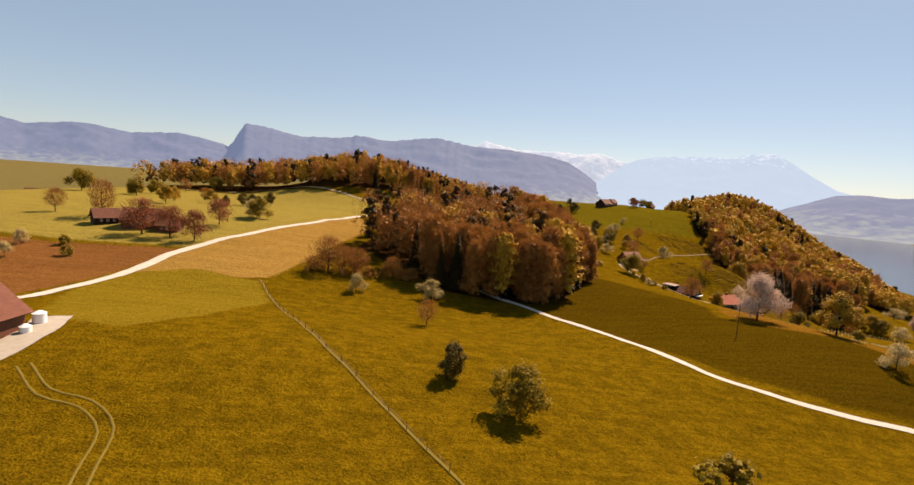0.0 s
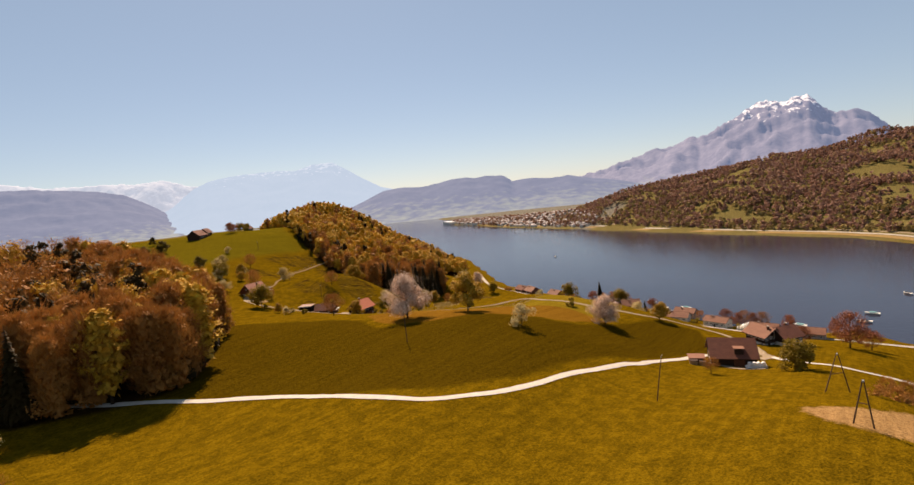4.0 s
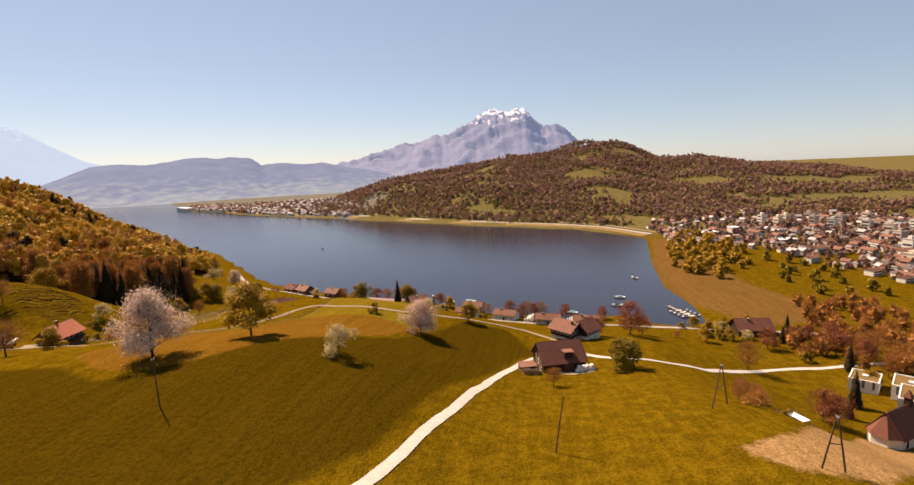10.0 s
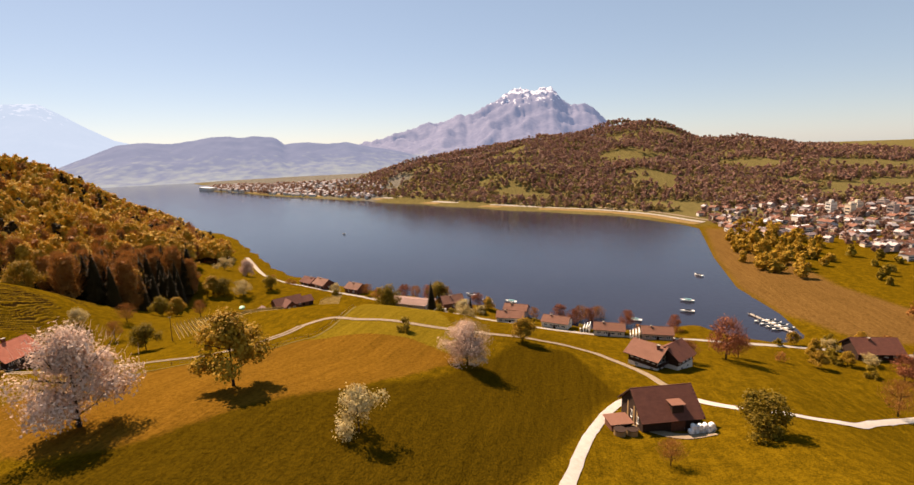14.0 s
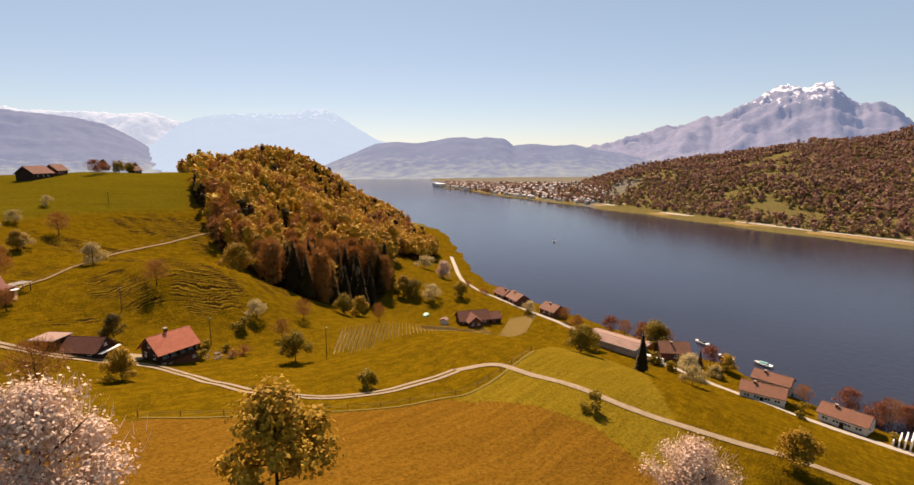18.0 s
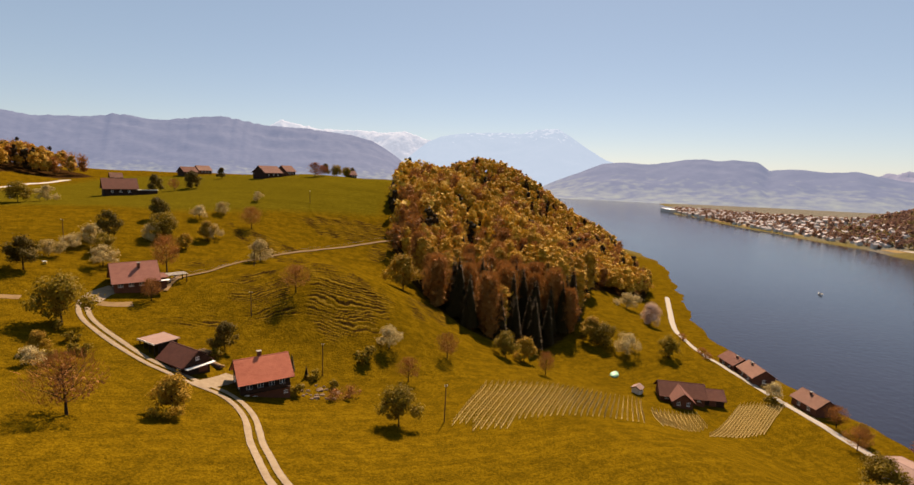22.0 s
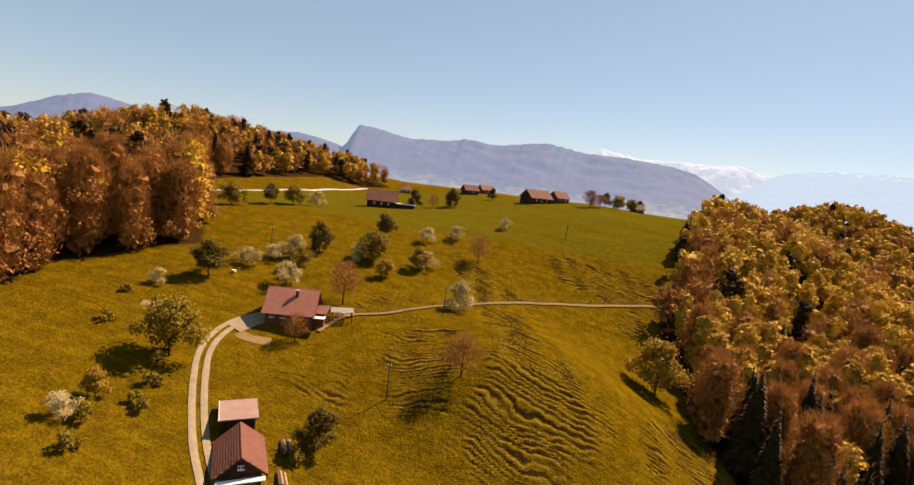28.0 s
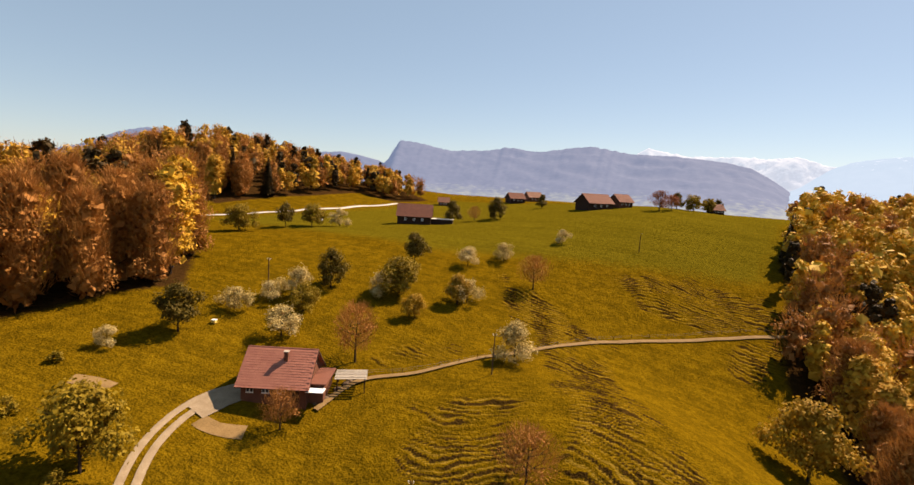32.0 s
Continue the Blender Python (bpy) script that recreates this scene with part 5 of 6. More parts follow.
# chalet with two crossed roofs below the barn
chalet = house("chalet", "half-timbered chalet with white ground floor and wooden balconies", 228.0, 52.0, 50, 9.6, 8.2, 4.9, 2.5, TIMBER, ROOF_PALE, over=1.3, z=15.4, base=1.7,
               wins=[("N", u, 3.6, 1.0, 1.2) for u in (-3.6, -1.8, 0, 1.8, 3.6)] + [("W", u, 3.6, 1.0, 1.2) for u in (-3, -1, 1, 3)] + [("W", u, 1.2, 1.1, 1.1) for u in (-2.5, 0.5)] + [("W", 0, 6.2, 1.0, 1.0), ("N", -3, 1.2, 1.0, 1.0), ("N", 2, 1.2, 1.0, 1.0)],
               doors=[("W", 2.6, 1.1, 2.0, TIMBER)], chimneys=[(-3.4, 1.4, 0.7, 1.4)], seed=21)
part("balcony", boxes((-5.9, -4.85, -4.0, 4.0, 2.5, 2.62), (-5.95, -5.85, -4.0, 4.0, 2.8, 3.5)), TIMBER, chalet, "dark wooden balcony")
for u in (-4, -2, 0, 2, 4):
    part("timber_post", boxes((-4.9, -4.82, u - 0.09, u + 0.09, 2.4, 4.9)), WHITE_PAINT, chalet, "pale upright between the windows")
wing = house("chalet_wing", "brown-roofed timber wing joined to the chalet", 228.4, 45.4, -40, 8.6, 8.0, 4.7, 2.8, TIMBER, ROOF_BROWN, over=0.9, z=15.4, base=2.4,
             wins=[("S", u, 3.6, 1.0, 1.2) for u in (-3.2, -1.1, 1.1, 3.2)] + [("S", u, 1.2, 1.0, 1.0) for u in (-2, 1.4)] + [("E", u, 3.6, 1.0, 1.2) for u in (-2, 0, 2)], chimneys=[(1.5, 0.6, 0.6, 1.3)], seed=23)

# lakeside row
lake_rows = ((290.5, 58.5, 85, 12.5, 7.2), (287.5, 39.5, 88, 12, 7.2), (301.5, 102.5, 90, 12.5, 7.5), (315.5, 101, 80, 11.5, 6.2), (298.0, 81.0, 74, 12, 7.4))
for i, (x, y, yaw, L, W) in enumerate(lake_rows):
    house("lakeside_house", "long low lakeside house with pale red tile roof", x, y, yaw, L, W, 3.1, 1.9, PINK_WALL if i % 2 else PLASTER, ROOF_PALE, over=0.5, z=max(0.9, at(x, y)),
          wins=[("N", u * L / 5, 1.7, 1.6, 1.0) for u in (-1.7, -0.6, 0.6, 1.7)] + [("W", 1.2, 1.7, 1.0, 1.1), ("W", -1.5, 1.7, 1.0, 1.1)], doors=[("N", 0, 1.1, 2.0, TIMBER)], group="lakeside houses", seed=30 + i, chimneys=[(L * 0.2, 0.6, 0.6, 0.9)])
for x, y, yaw in ((293.0, 69.0, 80), (287.0, 48.8, 85)):
    stair = thing("garden_wall", pose(x, y, max(0.8, at(x, y)), 0, 0, yaw), "white stepped garden wall between lakeside houses", "wall")
    for k in range(4):
        part("wall_step", boxes((-2.4 + k * 1.2, -2.1 + k * 1.2, -4.6 + 0.4 * k, 2.4, -2, 3.2 - 0.45 * k)), WHITE_PAINT, stair)
house("lakeside_house", "red-roofed house among lakeside trees", 321, 135.5, 120, 11, 8, 3.6, 2.8, TIMBER_RED, ROOF_PALE, over=0.6, z=max(0.9, at(321, 135.5)), wins=[("W", -1.5, 1.9, 1, 1.1), ("W", 1.5, 1.9, 1, 1.1), ("N", 0, 1.9, 1.4, 1.1)], chimneys=[(1, 1, 0.6, 1)], seed=41)
hall = house("boat_hall", "long low hall with pale red roof and white edge trim", 317.5, 157.5, 79, 24, 11, 3.2, 0.9, PINK_WALL, FLAT_ROOF, "hall", over=0.6, z=max(1.2, at(317.5, 157.5)), wins=[("N", u, 1.9, 2.2, 0.7) for u in (-8, -4, 0, 4, 8)], doors=[("W", 0, 3, 2.6, GREY_METAL)], seed=43, trim=WHITE_PAINT)
part("porch_roof", boxes((-13.5, -10.5, -7.0, -1.0, 3.4, 3.6)), FLAT_ROOF, hall)
house("lakeside_house", "small red-roofed house beside the lake road", 348, 221.5, 60, 11, 8, 3.3, 2.6, TIMBER_RED, ROOF_PALE, over=0.6, z=max(1.0, at(348, 221.5)), wins=[("N", -2, 1.8, 1.2, 1.1), ("N", 2, 1.8, 1.2, 1.1), ("W", 0, 1.8, 1.2, 1.1)], chimneys=[(2, 0.8, 0.6, 1)], seed=45)
house("lakeside_house", "brown-roofed house beside the lake road", 353, 233, 65, 10, 7.5, 3.0, 2.4, TIMBER_RED, ROOF_BROWN, over=0.6, z=max(1.0, at(353, 233)), wins=[("N", -2, 1.8, 1.2, 1.1), ("N", 2, 1.8, 1.2, 1.1)], chimneys=[(-2, 0.8, 0.6, 1)], seed=46)
house("lakeside_house", "low red-roofed house on the lake shore", 342, 198, 70, 10, 8, 3.2, 2.4, TIMBER_RED, ROOF_PALE, over=0.6, z=max(1.0, at(342, 198)), wins=[("N", -2, 1.8, 1.2, 1.1), ("N", 2, 1.8, 1.2, 1.1)], chimneys=[(1, 0.8, 0.6, 1)], seed=47)
# farm above the lake road
house("farm_building", "farmhouse with red-brown hipped roof above the vineyard", 301, 218.5, -38, 13.5, 8, 3.0, 2.8, TIMBER_RED, ROOF_BROWN, "farmhouse", over=0.8, z=4.6, wins=[("S", u, 2.1, 1.1, 1.1) for u in (-5, -2.5, 0, 2.5, 5)], doors=[("S", 1.2, 1.2, 2.0, TIMBER)], seed=51)
house("farm_building", "cross wing with red-brown roof", 297.5, 215.5, 52, 8, 5.6, 2.8, 2.3, TIMBER_RED, ROOF_BROWN, "farmhouse", over=0.6, z=4.9, wins=[("W", -1.4, 1.9, 1, 1.1), ("W", 1.4, 1.9, 1, 1.1)], seed=53)
house("farm_building", "small brown-roofed outbuilding of the farm", 309.5, 213.5, -38, 7, 6.5, 2.6, 2.0, TIMBER, ROOF_BROWN, "shed", over=0.6, z=4.0, doors=[("S", 0, 2.2, 2.0, TIMBER_RED)], seed=55)
house("garden_hut", "small white hut beside the farm", 289.4, 225.8, 20, 3, 2.6, 1.9, 0.7, PLASTER, FLAT_ROOF, "hut", over=0.3, wins=[("S", 0, 1.3, 1, 1)], seed=57)
tarp = thing("tarpaulin", pose(291.9, 238.7, at(291.9, 238.7), 0, 0, 30), "pale green tarpaulin over a heap", "tarpaulin")
bm = bmesh.new()
bmesh.ops.create_uvsphere(bm, u_segments=14, v_segments=8, radius=1)
for v in bm.verts:
    v.co = Vector((v.co.x * 2.6, v.co.y * 1.5, max(-0.3, v.co.z * 1.1) + 0.12 * math.sin(v.co.x * 5 + v.co.y * 3)))
part("sheet", bm, mat("green_tarpaulin", (0.35, 0.62, 0.42), (0.24, 0.46, 0.30), 0.5, 1, 6), tarp)

# marina house, chapel, modern buildings
house("boathouse", "brown-roofed boathouse by the marina", 279, -35, 95, 15, 10, 3.4, 3.6, TIMBER, ROOF_BROWN, over=1.0, z=max(1.0, at(279, -35)), wins=[("N", u, 2.0, 1.3, 1.1) for u in (-5, -2, 2, 5)], chimneys=[(2, 1, 0.7, 1)], seed=61)
chapel = thing("chapel", pose(170.5, -28.5, 8.7, 0, 0, -56), "small white chapel with a steep brown roof and apse", "chapel")
CL, CW, CE, CR = 12.0, 7.4, 4.6, 5.2
part("wall", boxes((-CL / 2, CL / 2, -CW / 2, CW / 2, -3, CE)), PLASTER, chapel)
bm = bmesh.new()
apse = [(-CL / 2 + 0.05, -CW / 2), (-CL / 2 - 2.4, -CW / 4), (-CL / 2 - 2.4, CW / 4), (-CL / 2 + 0.05, CW / 2)]
lo, hi = [bm.verts.new((*p, -3)) for p in apse], [bm.verts.new((*p, CE)) for p in apse]
bm.faces.new(hi)
for i in range(4):
    bm.faces.new((lo[i], lo[(i + 1) % 4], hi[(i + 1) % 4], hi[i]))
part("apse", bm, PLASTER, chapel)
for s in (-1, 1):
    slope = part("roof_slope", roof_slope(CL, CW, CR, s, 0.5, CE), ROOF_BROWN, chapel)
    tagged(part("roof_tiles", roof_tiles(CL, CW, CR, s, 0.5, CE, 70 + s), ROOF_BROWN, slope), kind="stuff")
bm = bmesh.new()
tip = bm.verts.new((-CL / 2 + 0.2, 0, CE + CR))
ring = [bm.verts.new((p[0] - (0.45 if i in (1, 2) else 0.0), p[1] * 1.14, CE - 0.45)) for i, p in enumerate(apse)]
for i in range(4):
    bm.faces.new((ring[i], ring[(i + 1) % 4], tip))
bm.faces.new(ring[::-1])
part("apse_roof", bm, ROOF_BROWN, chapel)
turret = part("bell_turret", boxes((3.4, 4.8, -0.7, 0.7, CE + CR - 0.6, CE + CR + 1.8)), TIMBER, chapel, "dark bell turret on the ridge")
bm = bmesh.new()
bmesh.ops.create_cone(bm, cap_ends=True, segments=4, radius1=1.3, radius2=0.02, depth=2.2, matrix=Matrix.Translation((4.1, 0, CE + CR + 2.9)) @ Matrix.Rotation(math.pi / 4, 4, "Z"))
part("spire", bm, ROOF_BROWN, turret)
for side in (-1, 1):
    for u in (-3.2, 0.6, 4.0):
        bm = bmesh.new()
        prof = [(u - 0.5, 1.2), (u + 0.5, 1.2), (u + 0.5, 2.6)] + [(u + 0.5 * math.cos(a * math.pi / 6), 2.6 + 0.5 * math.sin(a * math.pi / 6)) for a in range(1, 6)] + [(u - 0.5, 2.6)]
        prism(bm, prof, side * CW / 2 - 0.04, side * CW / 2 + 0.04)
        w = part("window", bm, GLASS, chapel, "arched leaded window")
part("cornice", boxes((-CL / 2, CL / 2, -CW / 2 - 0.12, -CW / 2 - 0.01, CE - 0.5, CE - 0.3), (-CL / 2, CL / 2, CW / 2 + 0.01, CW / 2 + 0.12, CE - 0.5, CE - 0.3)), PINK_WALL, chapel)
for i, (x, y, yaw, L, W, h) in enumerate(((194, -49, -35, 13, 9, 5.0), (205, -54, -35, 11, 9, 4.6), (214, -46, -35, 10, 8, 4.2))):
    bld = thing("modern_building", pose(x, y, at(x, y), 0, 0, yaw), "white modern building with a planted flat roof", "building", "modern white buildings")
    part("wall", boxes((-L / 2, L / 2, -W / 2, W / 2, -3, h)), PLASTER, bld)
    part("roof", boxes((-L / 2 + 0.3, L / 2 - 0.3, -W / 2 + 0.3, W / 2 - 0.3, h, h + 0.12)), GREEN_ROOF, bld)
    part("parapet", boxes((-L / 2 - 0.05, L / 2 + 0.05, -W / 2 - 0.05, -W / 2 + 0.3, h, h + 0.35), (-L / 2 - 0.05, L / 2 + 0.05, W / 2 - 0.3, W / 2 + 0.05, h, h + 0.35), (-L / 2 - 0.05, -L / 2 + 0.3, -W / 2 + 0.3, W / 2 - 0.3, h, h + 0.35), (L / 2 - 0.3, L / 2 + 0.05, -W / 2 + 0.3, W / 2 - 0.3, h, h + 0.35)), WHITE_PAINT, bld)
    part("skylight", boxes((-0.8, 0.8, -0.8, 0.8, h + 0.12, h + 0.5)), FILM, bld)
    for u in (-L / 3, 0, L / 3):
        window(bld, (-L / 2 - 0.03, u * W / L, 3.2), -math.pi / 2, 0.7, 2.6, GREY_METAL)
        window(bld, (u, W / 2 + 0.03, 2.6), math.pi, 1.6, 1.6, GREY_METAL)

# barn and yard at the edge of the first field
yardbarn = house("barn", "brown-roofed barn beside a concrete farmyard", -66.5, 82, 82, 24, 11, 4.6, 4.6, TIMBER_RED, ROOF_BROWN, "barn", over=0.9, z=50.2, wins=[("E", -2, 2.2, 1, 0.8), ("E", 2, 2.2, 1, 0.8), ("S", -6, 2.2, 1.2, 0.8), ("S", 4, 2.2, 1.2, 0.8)], doors=[("S", 0, 3.6, 3.6, TIMBER), ("E", 0, 1.4, 2.1, TIMBER)], seed=81)
yard = tagged(new("yard_paving", mesh_np("yard_paving", *ribbon(smooth_line([(-60, 66), (-57, 80), (-57, 92), (-60, 102)]), 6, 0.12), CONCRETE, True)), "pale concrete farmyard paving", "paving", kind="structure")
for k, (x, y, r, h) in enumerate(((-59.5, 97, 1.1, 2.0), (-58, 91, 0.9, 1.2))):
    tank = thing("tank", pose(x, y, at(x, y)), "white round plastic tank in the yard", "tank")
    bm = bmesh.new()
    bmesh.ops.create_cone(bm, cap_ends=True, segments=20, radius1=r, radius2=r, depth=h, matrix=Matrix.Translation((0, 0, h / 2)))
    part("body", bm, FILM, tank)
    bm = bmesh.new()
    bmesh.ops.create_cone(bm, cap_ends=True, segments=20, radius1=r * 1.05, radius2=r * 0.3, depth=0.4, matrix=Matrix.Translation((0, 0, h + 0.18)))
    part("lid", bm, FILM, tank)
# farms on the skyline
for i, (x, y, yaw, L, W, e, r, roof) in enumerate(((131, 396, 12, 13, 9, 3.4, 4.0, ROOF_BROWN), (119, 497, 15, 6, 5, 2.4, 2.2, ROOF_PALE), (203, 447, 40, 15, 9, 3.4, 3.6, ROOF_BROWN), (216, 459, 40, 9, 7, 3, 3, ROOF_BROWN),
                                                  (159, 526, 30, 10, 8, 3, 3, ROOF_BROWN), (169, 549, 30, 10, 8, 3, 3, ROOF_PALE), (262, 470, 20, 6, 5, 2.2, 2.2, ROOF_BROWN), (-96, 219, 10, 14, 9, 3.4, 4.0, ROOF_BROWN), (-112, 222, 40, 9, 7, 3, 3, ROOF_BROWN), (-84, 214, 0, 8, 6, 2.6, 2.6, ROOF_PALE), (-176, 205, 0, 5, 4, 2.2, 1.6, ROOF_PALE), (-262, 420, 20, 12, 8, 3.5, 3.5, ROOF_BROWN))):
    house("farm_building", "brown-roofed timber farm building on the hill", x, y, yaw, L, W, e, r, TIMBER_RED if i % 2 else TIMBER, roof, "farmhouse", over=0.7, wins=[("S", u * L / 4, e * 0.55, 1, 0.9) for u in (-1, 0, 1)], doors=[("S", L * 0.38, 1.4, 2.0, TIMBER)], group="hill farms", seed=90 + 2 * i)
white = thing("low_shed", pose(141.5, 398, at(141.5, 398), 0, 0, 8), "low white-roofed stable beside the farmhouse", "shed")
part("wall", boxes((-4.5, 4.5, -2, 2, -2, 1.8)), TIMBER, white)
part("roof", boxes((-4.8, 4.8, -2.4, 2.4, 1.8, 1.98)), PLASTER, white)
# ---------- poles, fences, vineyard ----------
def pole(x, y, h, lean=(0, 0), label="weathered brown wooden utility pole in the meadow"):
    ob = thing("utility_pole", pose(x, y, at(x, y)), label, "pole", "utility poles")
    bm = bmesh.new()
    tube(bm, [(0, 0, -0.6), (lean[0] * h / 2, lean[1] * h / 2, h / 2), (lean[0] * h, lean[1] * h, h)], [0.13, 0.11, 0.08], 8)
    part("shaft", bm, POLE_WOOD, ob)
    c = Vector((lean[0] * h, lean[1] * h, h))
    for s in (-1, 1):
        bm = bmesh.new()
        tube(bm, [c + Vector((s * 0.18, 0, -0.3)), c + Vector((s * 0.3, 0, -0.3)), c + Vector((s * 0.3, 0, 0.05))], [0.03, 0.03, 0.05], 6)
        part("insulator", bm, WHITE_PAINT, ob)
    return ob


for x, y, h, lean in ((111.0, 60.1, 10.2, (0.02, -0.14)), (106.2, 128.4, 9.0, (-0.01, 0.02)), (173.3, 254.5, 6.8, (0, 0)), (177.8, 289, 7.5, (0.02, 0)), (214.5, 379, 6.5, (0, 0)), (204.9, 201.5, 8, (0.02, 0)), (126, 301, 8, (0, 0)), (186.5, 230, 8, (0, 0))):
    pole(x, y, h, lean)
for (ax, ay), (bx, by), h in (((99.1, 26.7), (98.7, 24.0), 7.2), ((127.6, 30.8), (131.8, 26.5), 8.2)):
    cx, cy = (ax + bx) / 2, (ay + by) / 2
    ob = thing("a_frame_pole", pose(cx, cy, at(cx, cy)), "brown wooden double pole set like an A", "pole", "double poles")
    for px, py in ((ax, ay), (bx, by)):
        bm = bmesh.new()
        tube(bm, [(px - cx, py - cy, at(px, py) - at(cx, cy) - 0.5), ((px - cx) * 0.07, (py - cy) * 0.07, h)], [0.13, 0.09], 8)
        part("leg", bm, POLE_WOOD, ob)
    bm = bmesh.new()
    tube(bm, [((ax - cx) * 0.5, (ay - cy) * 0.5, h * 0.5), ((bx - cx) * 0.5, (by - cy) * 0.5, h * 0.5)], [0.08, 0.08], 6)
    part("brace", bm, POLE_WOOD, ob)
    part("cap", boxes((-0.35, 0.35, -0.12, 0.12, h - 0.1, h + 0.15)), GREY_METAL, ob)


def fence(name, pts, gap, h, label):
    line = smooth_line(pts, gap)
    ob = thing(name, pose(line[0][0], line[0][1], at(*line[0])), label, "fence")
    o = Vector((line[0][0], line[0][1], at(*line[0])))
    post = bpy.data.meshes.new("post")
    bm = bmesh.new()
    tube(bm, [(0, 0, -0.4), (0.02, 0.01, h)], [0.07, 0.055], 6)
    bm.to_mesh(post)
    bm.free()
    post.materials.append(POLE_WOOD)
    tops = []
    for x, y in line:
        p = part("post", post, None, ob)
        p.location = Vector((x, y, at(x, y))) - o
        tops.append(p.location + Vector((0, 0, h * 0.85)))
    for k in (0, 0.4):
        bm = bmesh.new()
        tube(bm, [t - Vector((0, 0, k)) for t in tops], [0.012] * len(tops), 4)
        part("wire", bm, GREY_METAL, ob)


fence("pasture_fence", [(-34.3, 157.3), (-20, 122), (-7.2, 91.4), (2.1, 74.2), (12.3, 56.2)], 5.0, 1.1, "thin wire fence on wooden posts dividing the pasture")
fence("meadow_fence", [(148, 177), (157, 167), (169, 160), (179, 153), (190, 149), (201, 146.5), (231, 150)], 6.0, 1.1, "thin wire fence on wooden posts along the mown field")
fence("path_fence", [(156, 283), (168, 289.5), (178, 301), (198, 321), (221, 336), (247, 350)], 5.0, 1.0, "thin wire fence on wooden posts beside the footpath")
PRESSED = mat("pressed_grass", (0.146, 0.104, 0.0109), (0.101, 0.070, 0.0070), 0.95, 0.5, 5, 0.4)
DRY = mat("dry_grass", (0.258, 0.163, 0.051), (0.135, 0.084, 0.0195), 0.95, 0.7, 5, 0.6)
for pts, w, nm, lb in (([(-36, 161), (-34.3, 157.3), (-20, 122), (-7.2, 91.4), (2.1, 74.2), (12.3, 56.2), (20, 40)], 0.45, "grass_strip", "strip of long dry grass under the fence"),
                       ([(148, 176), (157, 166), (169, 159), (179, 152), (190, 148), (201, 145.6), (231, 149.2)], 0.6, "grass_strip", "strip of dry grass along the mown edge")):
    tagged(new(nm, mesh_np(nm, *ribbon(smooth_line(pts), w, 0.1, 0, 4), PRESSED, True)), lb, "grass", kind="structure")
for k, off in enumerate((-0.85, 0.85)):      # faint wheel marks in the first field
    tagged(new("wheel_mark", mesh_np("wheel_mark", *ribbon(smooth_line([(-50, 78), (-43, 71), (-36, 68), (-31, 63), (-29, 55), (-26, 46), (-19, 37)]), 0.35, 0.06, off, 6 + k), PRESSED, True)), "pale wheel marks pressed into the meadow", "track", kind="structure")


def vineyard(a, b, n, reach, group):
    """Rows starting on the line a to b, each running along reach(k)."""
    for k in range(n):
        t = k / (n - 1)
        p = Vector(a).lerp(Vector(b), t)
        d, ln = reach(t)
        d = Vector(d).normalized()
        z = at(p.x, p.y)
        ob = thing("vine_row", pose(p.x, p.y, z), "vineyard row of pale stakes with dry vines", "vine row", group)
        line = np.array([[p.x + d.x * s, p.y + d.y * s] for s in np.arange(0, ln + 0.1, 1.0)])
        g, f = ribbon(line, 0.24, 0.10, 0, k)
        part("mulch", mesh_np("mulch", g - np.array([p.x, p.y, z]), f, STRAW_PALE), STRAW_PALE, ob)
        bm = bmesh.new()
        for x, y in line[::2]:
            zz = at(x, y) - z
            box(bm, x - p.x - 0.05, x - p.x + 0.05, y - p.y - 0.05, y - p.y + 0.05, zz - 0.2, zz + 1.3)
        tagged(part("stake_line", bm, STRAW_PALE, ob), kind="stuff")
        bm = bmesh.new()
        tube(bm, [(x - p.x, y - p.y, at(x, y) - z + 0.9) for x, y in line], [0.03] * len(line), 4)
        part("trellis_wire", bm, STRAW_PALE, ob)


STRAW_PALE = mat("bleached_stakes", (0.47, 0.34, 0.115), (0.32, 0.22, 0.07), 0.9, 2, 8, 0.3)
vineyard((227, 221), (283.8, 219.4), 32, lambda t: ((-21.5 - 15.5 * t, -22 - 11 * t), 31 + 17 * t + (5 if 0.1 < t < 0.3 else 0)), "vineyard rows")
vineyard((278.6, 210.7), (294.9, 207.6), 12, lambda t: ((-26 + 20 * t, -25 + 17 * t), 34 - 24 * t), "short vineyard rows")
vineyard((317.7, 208), (333.8, 203.2), 14, lambda t: ((-36 + 8 * t, -14 + 4 * t), 38 - 8 * t), "lower vineyard rows")

# ---------- farm clutter ----------
rng = random.Random(11)


